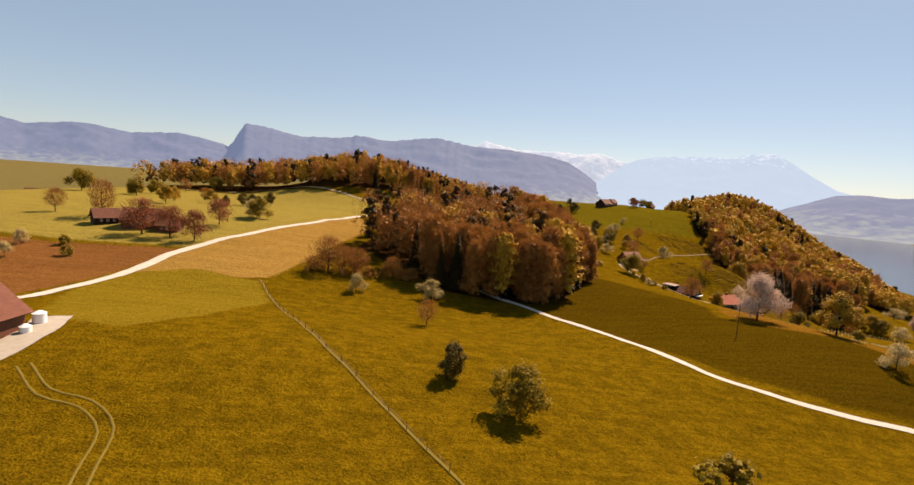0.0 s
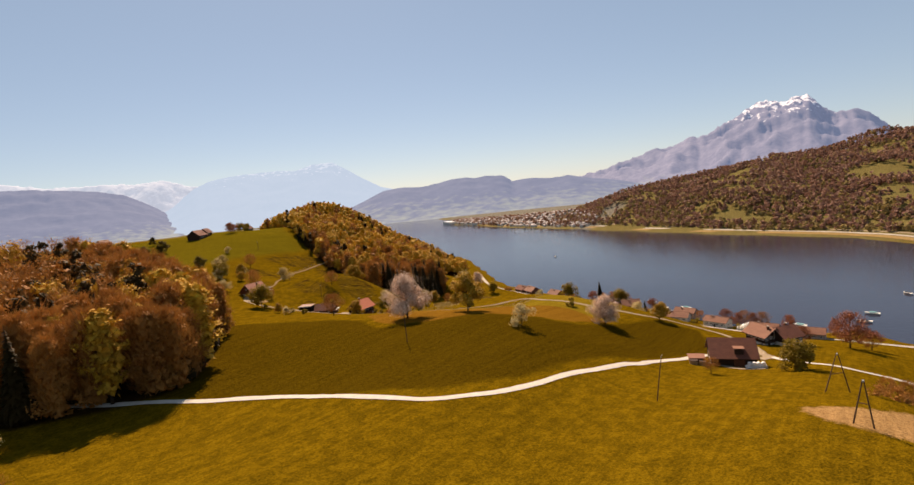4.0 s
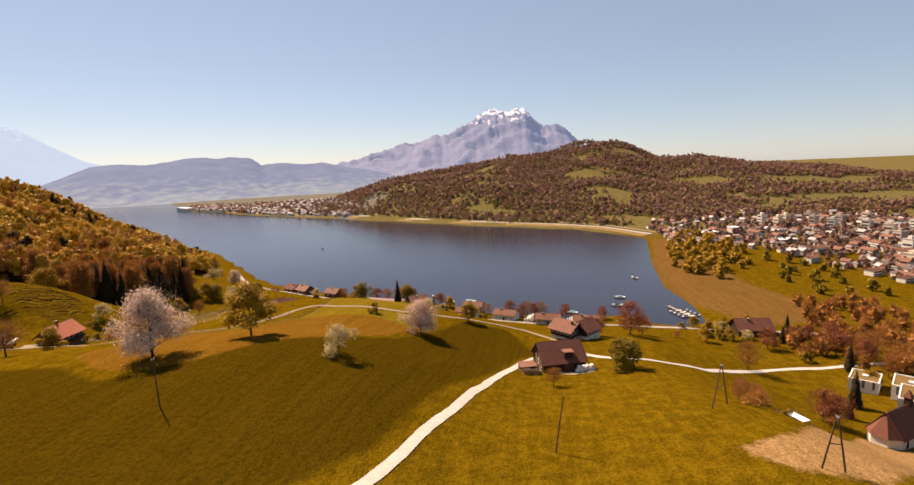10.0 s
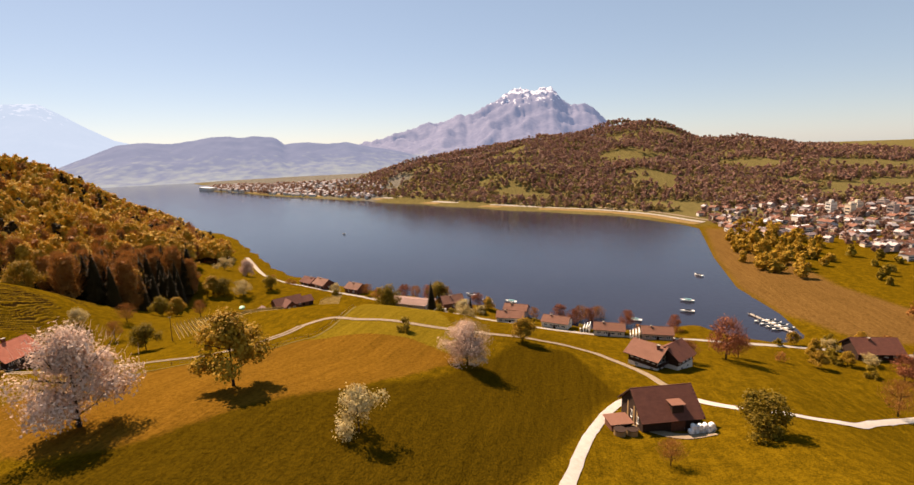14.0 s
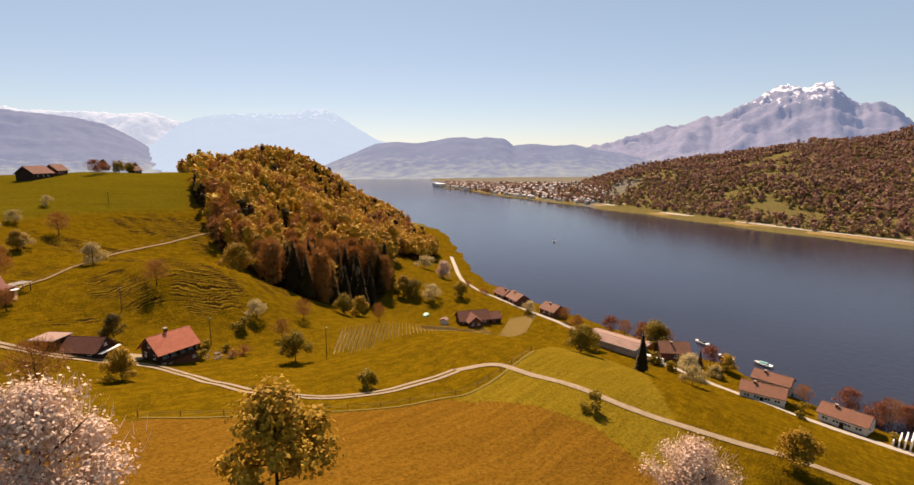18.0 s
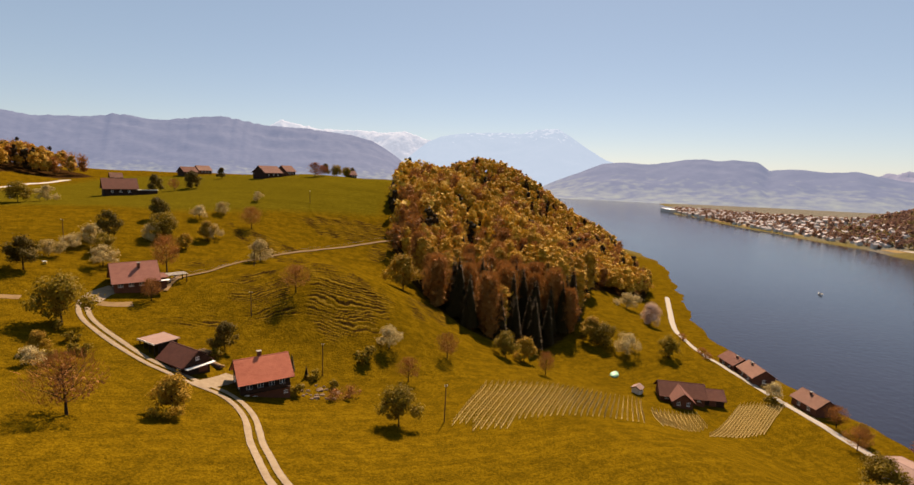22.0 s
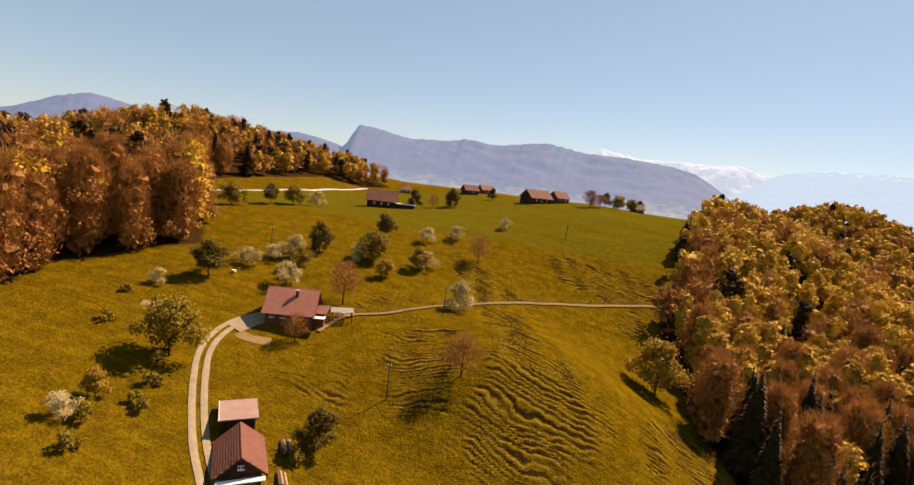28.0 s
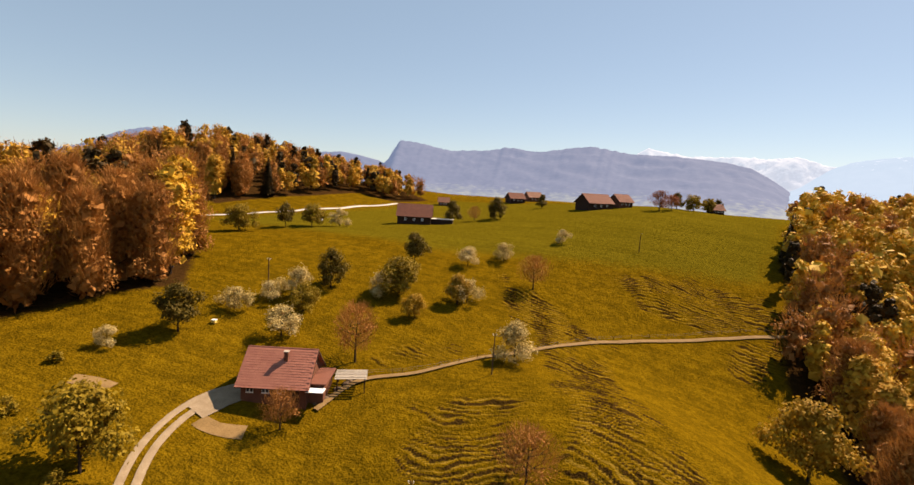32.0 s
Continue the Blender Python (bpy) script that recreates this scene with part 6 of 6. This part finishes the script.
def heap(name, spots, material, label, category, size, group):
    """Irregular boulders, each a thing resting on the ground."""
    shapes = []
    for s in range(3):
        bm = bmesh.new()
        bmesh.ops.create_icosphere(bm, subdivisions=2, radius=1)
        for v in bm.verts:
            v.co *= 1 + 0.5 * noise.noise(v.co * 1.6 + Vector((s * 9.1, 0, 0)))
            v.co.z *= 0.7
        me = bpy.data.meshes.new(name)
        bm.to_mesh(me)
        bm.free()
        me.materials.append(material)
        shapes.append(me)
    for i, (x, y) in enumerate(spots):
        ob = tagged(new(name, shapes[i % 3]), label, category, group)
        k = size * rng.uniform(0.6, 1.3)
        ob.matrix_world = Matrix.LocRotScale((x, y, at(x, y) + 0.15 * k), Euler((0, 0, rng.uniform(0, 6))), (k * rng.uniform(0.8, 1.5), k, k * 0.8))


heap("garden_boulder", [(rng.uniform(180, 189), rng.uniform(218, 227)) for _ in range(26)], STONE, "rough garden boulder on the farm's terrace", "boulder", 0.5, "terrace boulders")
heap("path_stone", [(152.5 + k * 0.32 + rng.uniform(-0.5, 0.5), 272.5 + k * 0.95) for k in range(12)], STONE, "pale stone beside the footpath", "stone", 0.5, "path stones")
grove("farm garden plants", ("spruce", (179.7, 231.5, 4.6), (182.5, 229, 3.2)), ("bush", (178.5, 219.4, 2.8), (184, 228.5, 2.2), (187.5, 224, 2.2), (176, 231, 2.6), (164, 237, 2.2)), ("thicket", (190, 219, 3), (186, 217.5, 2.4)))
for x, y, yaw, n in ((161.5, 238.5, -59, 8), (164.0, 232.5, -59, 6)):
    ob = thing("log_pile", pose(x, y, at(x, y), 0, 0, yaw), "pile of cut logs beside the barn", "log pile")
    for k in range(n):
        bm = bmesh.new()
        zz, yy = 0.22 + 0.36 * (k // 4), -0.6 + 0.4 * (k % 4) + 0.2 * (k // 4)
        tube(bm, [(-1.6, yy, zz), (1.6, yy + 0.05, zz)], [0.2, 0.18], 8)
        part("log", bm, STRAW if k % 2 else POLE_WOOD, ob)
for pts, w in (([(160, 222), (164, 224.5), (167, 227.5)], 5.5), ([(137.5, 264), (139, 268), (141.5, 272)], 5.0), ([(181, 63), (177, 55), (179, 47)], 3.5), ([(205, 52), (201, 48), (196, 50)], 4)):
    tagged(new("forecourt", mesh_np("forecourt", *ribbon(smooth_line(pts), w * 0.8, 0.17, 0, 3), TRACK, True)), "pale gravel forecourt beside the building", "forecourt", kind="structure")
for pts, w in (([(139, 263), (142, 262.5), (146, 263.5)], 2.6), ([(118, 262), (121, 263), (124, 263)], 2.4)):
    tagged(new("bare_patch", mesh_np("bare_patch", *ribbon(smooth_line(pts), w, 0.08, 0, 5), PATH_EARTH, True)), "worn bare earth in the meadow", "earth", kind="structure")
hive = thing("beehive", pose(124.4, 285.4, at(124.4, 285.4)), "small yellow and white beehive in the grass", "beehive")
part("body", boxes((-0.4, 0.4, -0.35, 0.35, 0.1, 0.6)), mat("yellow_paint", (0.75, 0.55, 0.12), (0.6, 0.42, 0.08), 0.6), hive)
part("lid", boxes((-0.46, 0.46, -0.4, 0.4, 0.6, 0.72)), WHITE_PAINT, hive)
part("stand", boxes((-0.3, -0.2, -0.3, 0.3, -0.1, 0.1), (0.2, 0.3, -0.3, 0.3, -0.1, 0.1)), POLE_WOOD, hive)
trough = thing("pasture_bin", pose(93, 391, at(93, 391)), "white round water tank on the pasture", "tank")
bm = bmesh.new()
bmesh.ops.create_cone(bm, cap_ends=True, segments=16, radius1=0.8, radius2=0.7, depth=1.2, matrix=Matrix.Translation((0, 0, 0.55)))
part("body", bm, FILM, trough)
# nursery garden
panel = thing("cold_frame", pose(146, 7, at(146, 7), 0, 0, 25) @ Matrix.Scale(0.65, 4), "white covered cold frame on posts in the nursery", "cold frame")
part("cover", boxes((-3.2, 3.2, -1.5, 1.5, 1.5, 1.6)), FILM, panel)
for sx in (-3, 3):
    for sy in (-1.3, 1.3):
        part("post", boxes((sx - 0.07, sx + 0.07, sy - 0.07, sy + 0.07, -1.5, 1.5)), POLE_WOOD, panel)
for k in range(5):
    x0, y0 = 150 + 3.5 * k, -2 - 1.5 * k
    bed = tagged(new("garden_bed", mesh_np("garden_bed", *ribbon(smooth_line([(x0, y0), (x0 + 6, y0 + 9)]), 1.4, 0.12, 0, k), mat("bed_soil", (0.16, 0.085, 0.04), (0.09, 0.05, 0.025), 0.95, 1.5, 8, 0.6), True)), "dark tilled nursery bed", "bed", kind="structure")
grove("nursery shrubs", ("thicket", (133, 22, 2.5), (137, 19, 3), (141, 17, 2.2), (150, 13, 3.2), (158, 10, 2.6), (147, 14.5, 2.2)), ("bare", (144, 20, 4.5), (153, 16, 5), (161, 13, 4), (166, 8, 4.5), (172, 4, 4)), ("bush", (156, 4, 2), (164, -1, 2.4), (140, 12, 1.8)))

# ---------- lake shore ----------
grove("lakeside trees", ("red", (308, 73, 7.5), (312, 66, 8), (306, 49, 8), (315, 80, 8), (322, 122, 8), (330, 150, 9), (333, 165, 8), (300, 30, 7)), ("bare", (311, 70, 9), (316, 62, 8), (327, 140, 9), (331, 158, 8), (325, 178, 7), (335, 188, 7), (309, 92, 6)),
      ("spruce", (313, 124, 9), (309, 128, 7)), ("blossom", (290, 121.6, 7), (311, 118, 4.5), (336, 208, 6)), ("bush", (300, 92, 3), (294, 70, 3), (305, 132, 4), (309, 139, 4.5), (312, 118, 3), (330, 205, 3.5), (292, 92, 2.4)), ("yellow", (320, 116, 6.5), (332, 180, 6)),
      ("thicket", (313, 128, 3.5), (318, 125, 3), (345, 240, 3), (350, 246, 3), (358, 262, 3), (322, 143, 3.5), (300, 45, 3), (296, 30, 3)))
grove("gardens by the marina", ("yellow", (288, -12, 5.5), (281, -17, 5), (272, -12, 5), (291, -38, 5)), ("bush", (285, -6, 3), (276, -20, 3), (268, -18, 3.4), (294, -28, 3)), ("spruce", (264, -42, 9), (260, -37, 7), (268, -50, 8)), ("blossom", (284, -24, 4.5), (270, -30, 4.5)), ("red", (256, 18, 8), (262, -50, 8)), ("thicket", (262, 2, 3.4), (290, -46, 4)))
grove("trees by the chapel", ("red", (176, -17, 9), (256, -33, 9), (262, -45, 8), (248, -55, 10), (238, -60, 9), (266, -62, 9)), ("spruce", (278, -50, 10), (188, -27, 9), (230, -50, 12)), ("bare", (243, -63, 10), (232, -70, 9), (252, -72, 9), (222, -58, 8)), ("yellow", (262, -10, 6), (215, -48, 6), (268, -22, 5)), ("bush", (258, -24, 4), (274, -20, 3.5), (285, -25, 3.5), (240, -40, 4)), ("thicket", (250, -44, 4.5), (226, -66, 5), (260, -70, 5), (270, -75, 5)))
places, rr = scatter([(222, -56), (252, -40), (285, -60), (330, -78), (330, -110), (262, -128), (225, -95)], 8.5, 61)
tree_cloud("brown_thicket_wood", places, rr.uniform(4, 8, len(places)), BUD_BROWN, "brown leafless wood behind the chapel", 62, 130, 0.5, 0.1, 0.36, 160)


def boat_mesh(L, w, h):
    bm = bmesh.new()
    rings = []
    for k in range(8):
        t = k / 7
        half = w / 2 * (1 - max(0, (t - 0.45) / 0.55) ** 2.2) * (0.82 + 0.18 * min(1, t * 4))
        x = (t - 0.5) * L
        rise = 0.18 * h * t * t
        rings.append([bm.verts.new(c) for c in ((x, -half, h + rise), (x, -half * 0.75, 0.1), (x, 0, -0.15 + 0.3 * t ** 3), (x, half * 0.75, 0.1), (x, half, h + rise))])
    for a, b in zip(rings, rings[1:]):
        for k in range(4):
            bm.faces.new((a[k], a[k + 1], b[k + 1], b[k]))
        bm.faces.new((a[4], a[0], b[0], b[4]))
    bm.faces.new(rings[0])
    return bm


COVER = mat("turquoise_cover", (0.20, 0.42, 0.42), (0.12, 0.28, 0.30), 0.7, 1, 6)
boats_made = {}
for i, (x, y, yaw, blue) in enumerate(((336, 119, 60, 0), (337, 106, 70, 1), (327, 100, 75, 1), (314, 45, 75, 1), (348, 14, 80, 1), (330, 18, 85, 0), (404, -5, 30, 0), (348, 130, 60, 0), (553, 301, 40, 0))):
    m = pose(x, y, 0.05, 0, 0, yaw)
    if blue in boats_made:
        copy_thing(boats_made[blue], m)
        continue
    ob = boats_made[blue] = thing("boat", m, "moored motorboat under a turquoise cover" if blue else "white moored motorboat on the lake", "boat", "moored boats")
    part("hull", boat_mesh(6.8, 2.2, 0.8), WHITE_PAINT, ob)
    bm = bmesh.new()
    prism(bm, [(-0.85, 0.84), (0.85, 0.84), (0.45, 1.45), (-0.45, 1.45)], -1.8, 1.2)
    bmesh.ops.rotate(bm, verts=bm.verts, matrix=Matrix.Rotation(-math.pi / 2, 3, "Z"))
    part("cover" if blue else "cabin", bm, COVER if blue else GLASS, ob)
    part("rub_rail", boxes((-3.3, 1.2, -1.12, -1.06, 0.7, 0.8), (-3.3, 1.2, 1.06, 1.12, 0.7, 0.8)), COVER if blue else GREY_METAL, ob)
pontoon = thing("pontoon", pose(318, -14, 0, 0, 0, 20), "grey wooden pontoon of the small marina", "pontoon")
part("deck", boxes((-14, 12, -0.9, 0.9, 0.35, 0.5)), CONCRETE, pontoon)
for k in range(7):
    bm = bmesh.new()
    tube(bm, [(-13 + 4 * k, 0.95, -3), (-13 + 4 * k, 0.95, 1.4)], [0.12, 0.12], 6)
    part("pile", bm, POLE_WOOD, pontoon)
for k in range(8):
    u, s = -9 + 3.6 * (k // 2), 1 if k % 2 else -1
    c, sn = math.cos(radians(20)), math.sin(radians(20))
    v = s * 3.2
    ob = copy_thing(boats_made[0], pose(318 + u * c - v * sn, -14 + u * sn + v * c, 0.05, 0, 0, 20 + 90 * s) @ Matrix.Scale(0.75, 4))
    ob["group"] = "marina boats"
for x, y, yaw in ((311, 142, 70), (310.5, 138.5, 75)):
    van = thing("van", pose(x, y, at(x, y), 0, 0, yaw), "white parked van beside the lakeside hall", "van", "parked vans")
    bm = bmesh.new()
    prism(bm, [(-2.4, 0.4), (2.3, 0.4), (2.4, 1.1), (1.7, 1.25), (1.1, 2.0), (-2.3, 2.0)], -0.9, 0.9)
    part("body", bm, WHITE_PAINT, van)
    part("windscreen", prism(bmesh.new(), [(1.13, 1.95), (1.2, 1.97), (1.75, 1.28), (1.68, 1.26)], -0.8, 0.8), GLASS, van)
    for sx in (-1.5, 1.5):
        for sy in (-0.85, 0.85):
            bm = bmesh.new()
            bmesh.ops.create_cone(bm, cap_ends=True, segments=16, radius1=0.34, radius2=0.34, depth=0.22, matrix=Matrix.Translation((sx, sy, 0.34)) @ Matrix.Rotation(math.pi / 2, 4, "X"))
            part("wheel", bm, RUBBER, van)
jetty = thing("jetty", pose(366, 262, 0.2, 0, 0, -20), "short dark wooden jetty on the shore", "jetty")
part("deck", boxes((-3, 6, -0.8, 0.8, 0.4, 0.55)), POLE_WOOD, jetty)
for k in range(3):
    for s in (-0.7, 0.7):
        bm = bmesh.new()
        tube(bm, [(-1 + 3 * k, s, -2.5), (-1 + 3 * k, s, 0.9)], [0.1, 0.1], 6)
        part("pile", bm, POLE_WOOD, jetty)
# ---------- the far shore ----------
shore = [(610, -50), (690, 14), (754, 148), (835, 300), (918, 442), (1008, 638), (1120, 830)]
far_line = np.array(smooth_line(shore, 12))
for off, w, m, nm, lb, ct in ((-14, 6, CONCRETE, "far_road", "pale lakeside road along the far shore", "road"), (-5, 9, DRY, "reed_belt", "pale reed belt along the far shore", "reeds"), (-26, 4, TRACK, "railway", "railway line above the far shore", "railway")):
    tagged(new(nm, mesh_np(nm, *ribbon(far_line, w, 0.5, off, 5), m, True)), lb, ct, kind="structure")

WALLS = [PLASTER, mat("cream_render", (0.74, 0.62, 0.46), (0.60, 0.48, 0.34), 0.9, 0.5, 4), PINK_WALL]
ROOFS = [ROOF_PALE, mat("grey_brown_roof", (0.26, 0.20, 0.19), (0.17, 0.13, 0.125), 0.85, 0.6, 7, 0.3), mat("pale_flat_roof", (0.46, 0.41, 0.40), (0.34, 0.30, 0.29), 0.85, 0.6, 7, 0.2)]
village = {}


def town_house(x, y, yaw, kind, k):
    m = Matrix.LocRotScale((x, y, max(1.4, at(x, y)) - 0.4), Euler((0, 0, radians(yaw))), (k, k, k))
    if kind not in village:
        ob = village[kind] = thing("town_house", Matrix(), "pale town house with tiled gable roof across the lake", "house", "town houses")
        L, W, e, r = ((11, 9, 5.6, 3), (13, 9, 5.2, 2.6), (9, 8, 6.2, 2.6), (16, 10, 7.5, 2.4))[kind]
        part("wall", boxes((-L / 2, L / 2, -W / 2, W / 2, -2, e)), WALLS[kind % 3], ob)
        part("roof", prism(bmesh.new(), [(-W / 2 - 0.6, e), (W / 2 + 0.6, e), (0, e + r)], -L / 2 - 0.5, L / 2 + 0.5), ROOFS[kind % 3], ob).rotation_euler = (0, 0, -math.pi / 2)
        for side in (-1, 1):
            for f in range(2):
                part("window_band", boxes((-L / 2 + 1, L / 2 - 1, side * (W / 2 + 0.02) - 0.03, side * (W / 2 + 0.02) + 0.03, 1.2 + 2.7 * f, 2.4 + 2.7 * f)), GLASS, ob)
        part("chimney", boxes((1, 1.7, 0.6, 1.3, e + 1, e + r + 0.7)), PLASTER, ob)
        ob.matrix_basis = m
        return ob
    ob = copy_thing(village[kind], Matrix())
    ob.matrix_basis = m
    return ob


TOWN = [(545, -72), (640, -60), (735, -95), (745, -190), (700, -330), (600, -400), (500, -330), (400, -215), (372, -158), (430, -142), (520, -118)]
places, rr = scatter(TOWN, 12.5, 71)
keep = rr.uniform(size=len(places)) < 0.6
for i, (x, y) in enumerate(places[keep]):
    town_house(x, y, 20 + 90 * (i % 2) + rr.uniform(-12, 12), int(rr.choice(4, p=[0.36, 0.28, 0.22, 0.14])), rr.uniform(0.5, 0.78))


def block(x, y, yaw, L, W, h, wall):
    ob = thing("apartment_block", pose(x, y, max(1, at(x, y)) - 0.3, 0, 0, yaw), "tall pale apartment block in the town across the lake", "apartment block", "apartment blocks")
    part("wall", boxes((-L / 2, L / 2, -W / 2, W / 2, -2, h)), wall, ob)
    part("roof", boxes((-L / 2 - 0.2, L / 2 + 0.2, -W / 2 - 0.2, W / 2 + 0.2, h, h + 0.5)), CONCRETE, ob)
    part("lift_house", boxes((-1.5, 1.5, -1.5, 1.5, h + 0.5, h + 2.6)), wall, ob)
    for f in range(int(h / 3)):
        for s in (-1, 1):
            part("window_band", boxes((-L / 2 + 0.8, L / 2 - 0.8, s * W / 2 - 0.06 + s * 0.02, s * W / 2 + 0.06 + s * 0.02, 1.0 + 3 * f, 2.4 + 3 * f)), GLASS, ob)
            part("balcony", boxes((s * L / 2 - 0.5, s * L / 2 + 0.5, -W / 2 + 1, W / 2 - 1, 0.2 + 3 * f, 1.0 + 3 * f)), WALLS[2], ob)


for i, (x, y, L, W, h) in enumerate(((632, -180, 9, 8, 19), (622, -192, 8, 8, 17), (612, -222, 8, 9, 19), (604, -236, 8, 8, 16), (655, -214, 10, 8, 14), (640, -262, 11, 8, 15), (600, -266, 10, 9, 14), (560, -262, 11, 9, 17), (520, -246, 10, 9, 16), (470, -222, 10, 9, 18), (440, -204, 12, 8, 9), (545, -300, 12, 9, 14), (600, -310, 11, 8, 15), (660, -300, 10, 8, 14), (680, -250, 10, 8, 12))):
    block(x, y, 15 + 8 * (i % 4), L * 0.8, W * 0.8, h * 0.66, WALLS[i % 3])
for i, (x, y, L, W, h) in enumerate(((590, -112, 26, 12, 7), (560, -128, 24, 11, 6), (600, -140, 14, 12, 10), (575, -150, 14, 10, 8), (530, -160, 26, 12, 6))):
    L, W, h = L * 0.7, W * 0.7, h * 0.6
    ob = thing("commercial_hall", pose(x, y, max(1, at(x, y)) - 0.3, 0, 0, 110), "long white commercial hall in the town", "hall", "commercial halls")
    part("wall", boxes((-L / 2, L / 2, -W / 2, W / 2, -2, h)), WALLS[0] if i != 3 else TIMBER_RED, ob)
    part("roof", boxes((-L / 2 - 0.4, L / 2 + 0.4, -W / 2 - 0.4, W / 2 + 0.4, h, h + 0.5)), FILM, ob)
    part("window_band", boxes((-L / 2 + 1, L / 2 - 1, W / 2 - 0.05, W / 2 + 0.07, h * 0.45, h * 0.75)), GLASS, ob)
# garden trees in and before the town, bushes on the reed flats
q, rr = scatter(TOWN, 11, 73)
tree_cloud("town_trees", q, rr.uniform(4, 8, len(q)), WOOD_FAR, "small garden trees between the town houses", 74, 60, 1.0, 0.1, 0.34)
q, rr = scatter([(398, -34), (470, -44), (560, -66), (590, -92), (520, -116), (440, -98), (395, -62)], 12, 75)
tree_cloud("reed_bushes", q, rr.uniform(5, 11, len(q)), LEAF_YELLOW, "yellow-green willow bushes on the reed flats", 76, 200, 0.8, 0.02, 0.5)
q, rr = scatter([(345, -98), (400, -88), (480, -118), (430, -145), (372, -140), (330, -128)], 17, 77)
tree_cloud("reed_bushes", q, rr.uniform(4, 9, len(q)), LEAF_GREEN, "green bushes at the edge of the reed meadow", 78, 150, 0.7, 0.02, 0.42)

# second town on the far point, joined
rng2 = np.random.RandomState(79)
q, _ = scatter([(850, 425), (908, 452), (1000, 645), (1145, 905), (1220, 985), (1330, 1020), (1280, 860), (1170, 680), (1060, 480), (960, 395)], 11, 80)
wb, rb = bmesh.new(), bmesh.new()
for x, y in q:
    if -rim(np.array(x), np.array(y), LAKE) < 8 or rng2.uniform() < 0.25:
        continue
    z, L, W, e = max(1.2, at(x, y)), rng2.uniform(5, 9.5), rng2.uniform(5, 7), rng2.uniform(3, 5.5)
    a = Matrix.Translation((x, y, z)) @ Matrix.Rotation(rng2.uniform(0, 3), 4, "Z")
    v = box(wb, -L / 2, L / 2, -W / 2, W / 2, -1, e)
    for p in v:
        p.co = a @ p.co
    n0 = len(rb.verts)
    prism(rb, [(-W / 2 - 0.4, e), (W / 2 + 0.4, e), (0, e + 1.9)], -L / 2, L / 2)
    rb.verts.ensure_lookup_table()
    turn = a @ Matrix.Rotation(-math.pi / 2, 4, "Z")
    for p in rb.verts[n0:]:
        p.co = turn @ p.co
strip = tagged(new("shore_town"), "dense pale houses of the town on the far point", "town", kind="stuff")
part("walls", wb, WALLS[0], strip)
# palest roof tone, chosen to paint haze over the far town
part("roofs", rb, ROOFS[2], strip)
hall = thing("white_hall", pose(1200, 965, 1.4, 0, 0, 58), "long white hall on the far point of the lake", "hall")
part("wall", boxes((-32, 32, -8, 8, -2, 5)), WALLS[0], hall)
part("roof", boxes((-33, 33, -9, 9, 5, 5.8)), FILM, hall)
q = q + rng2.uniform(-7, 7, q.shape)
q = q[rim(q[:, 0], q[:, 1], LAKE) < -8]
tree_cloud("shore_town_trees", q, rng2.uniform(5, 9, len(q)), WOOD_FAR, "trees between the houses of the far town", 82, 24, 2.0, 0.1, 0.36)
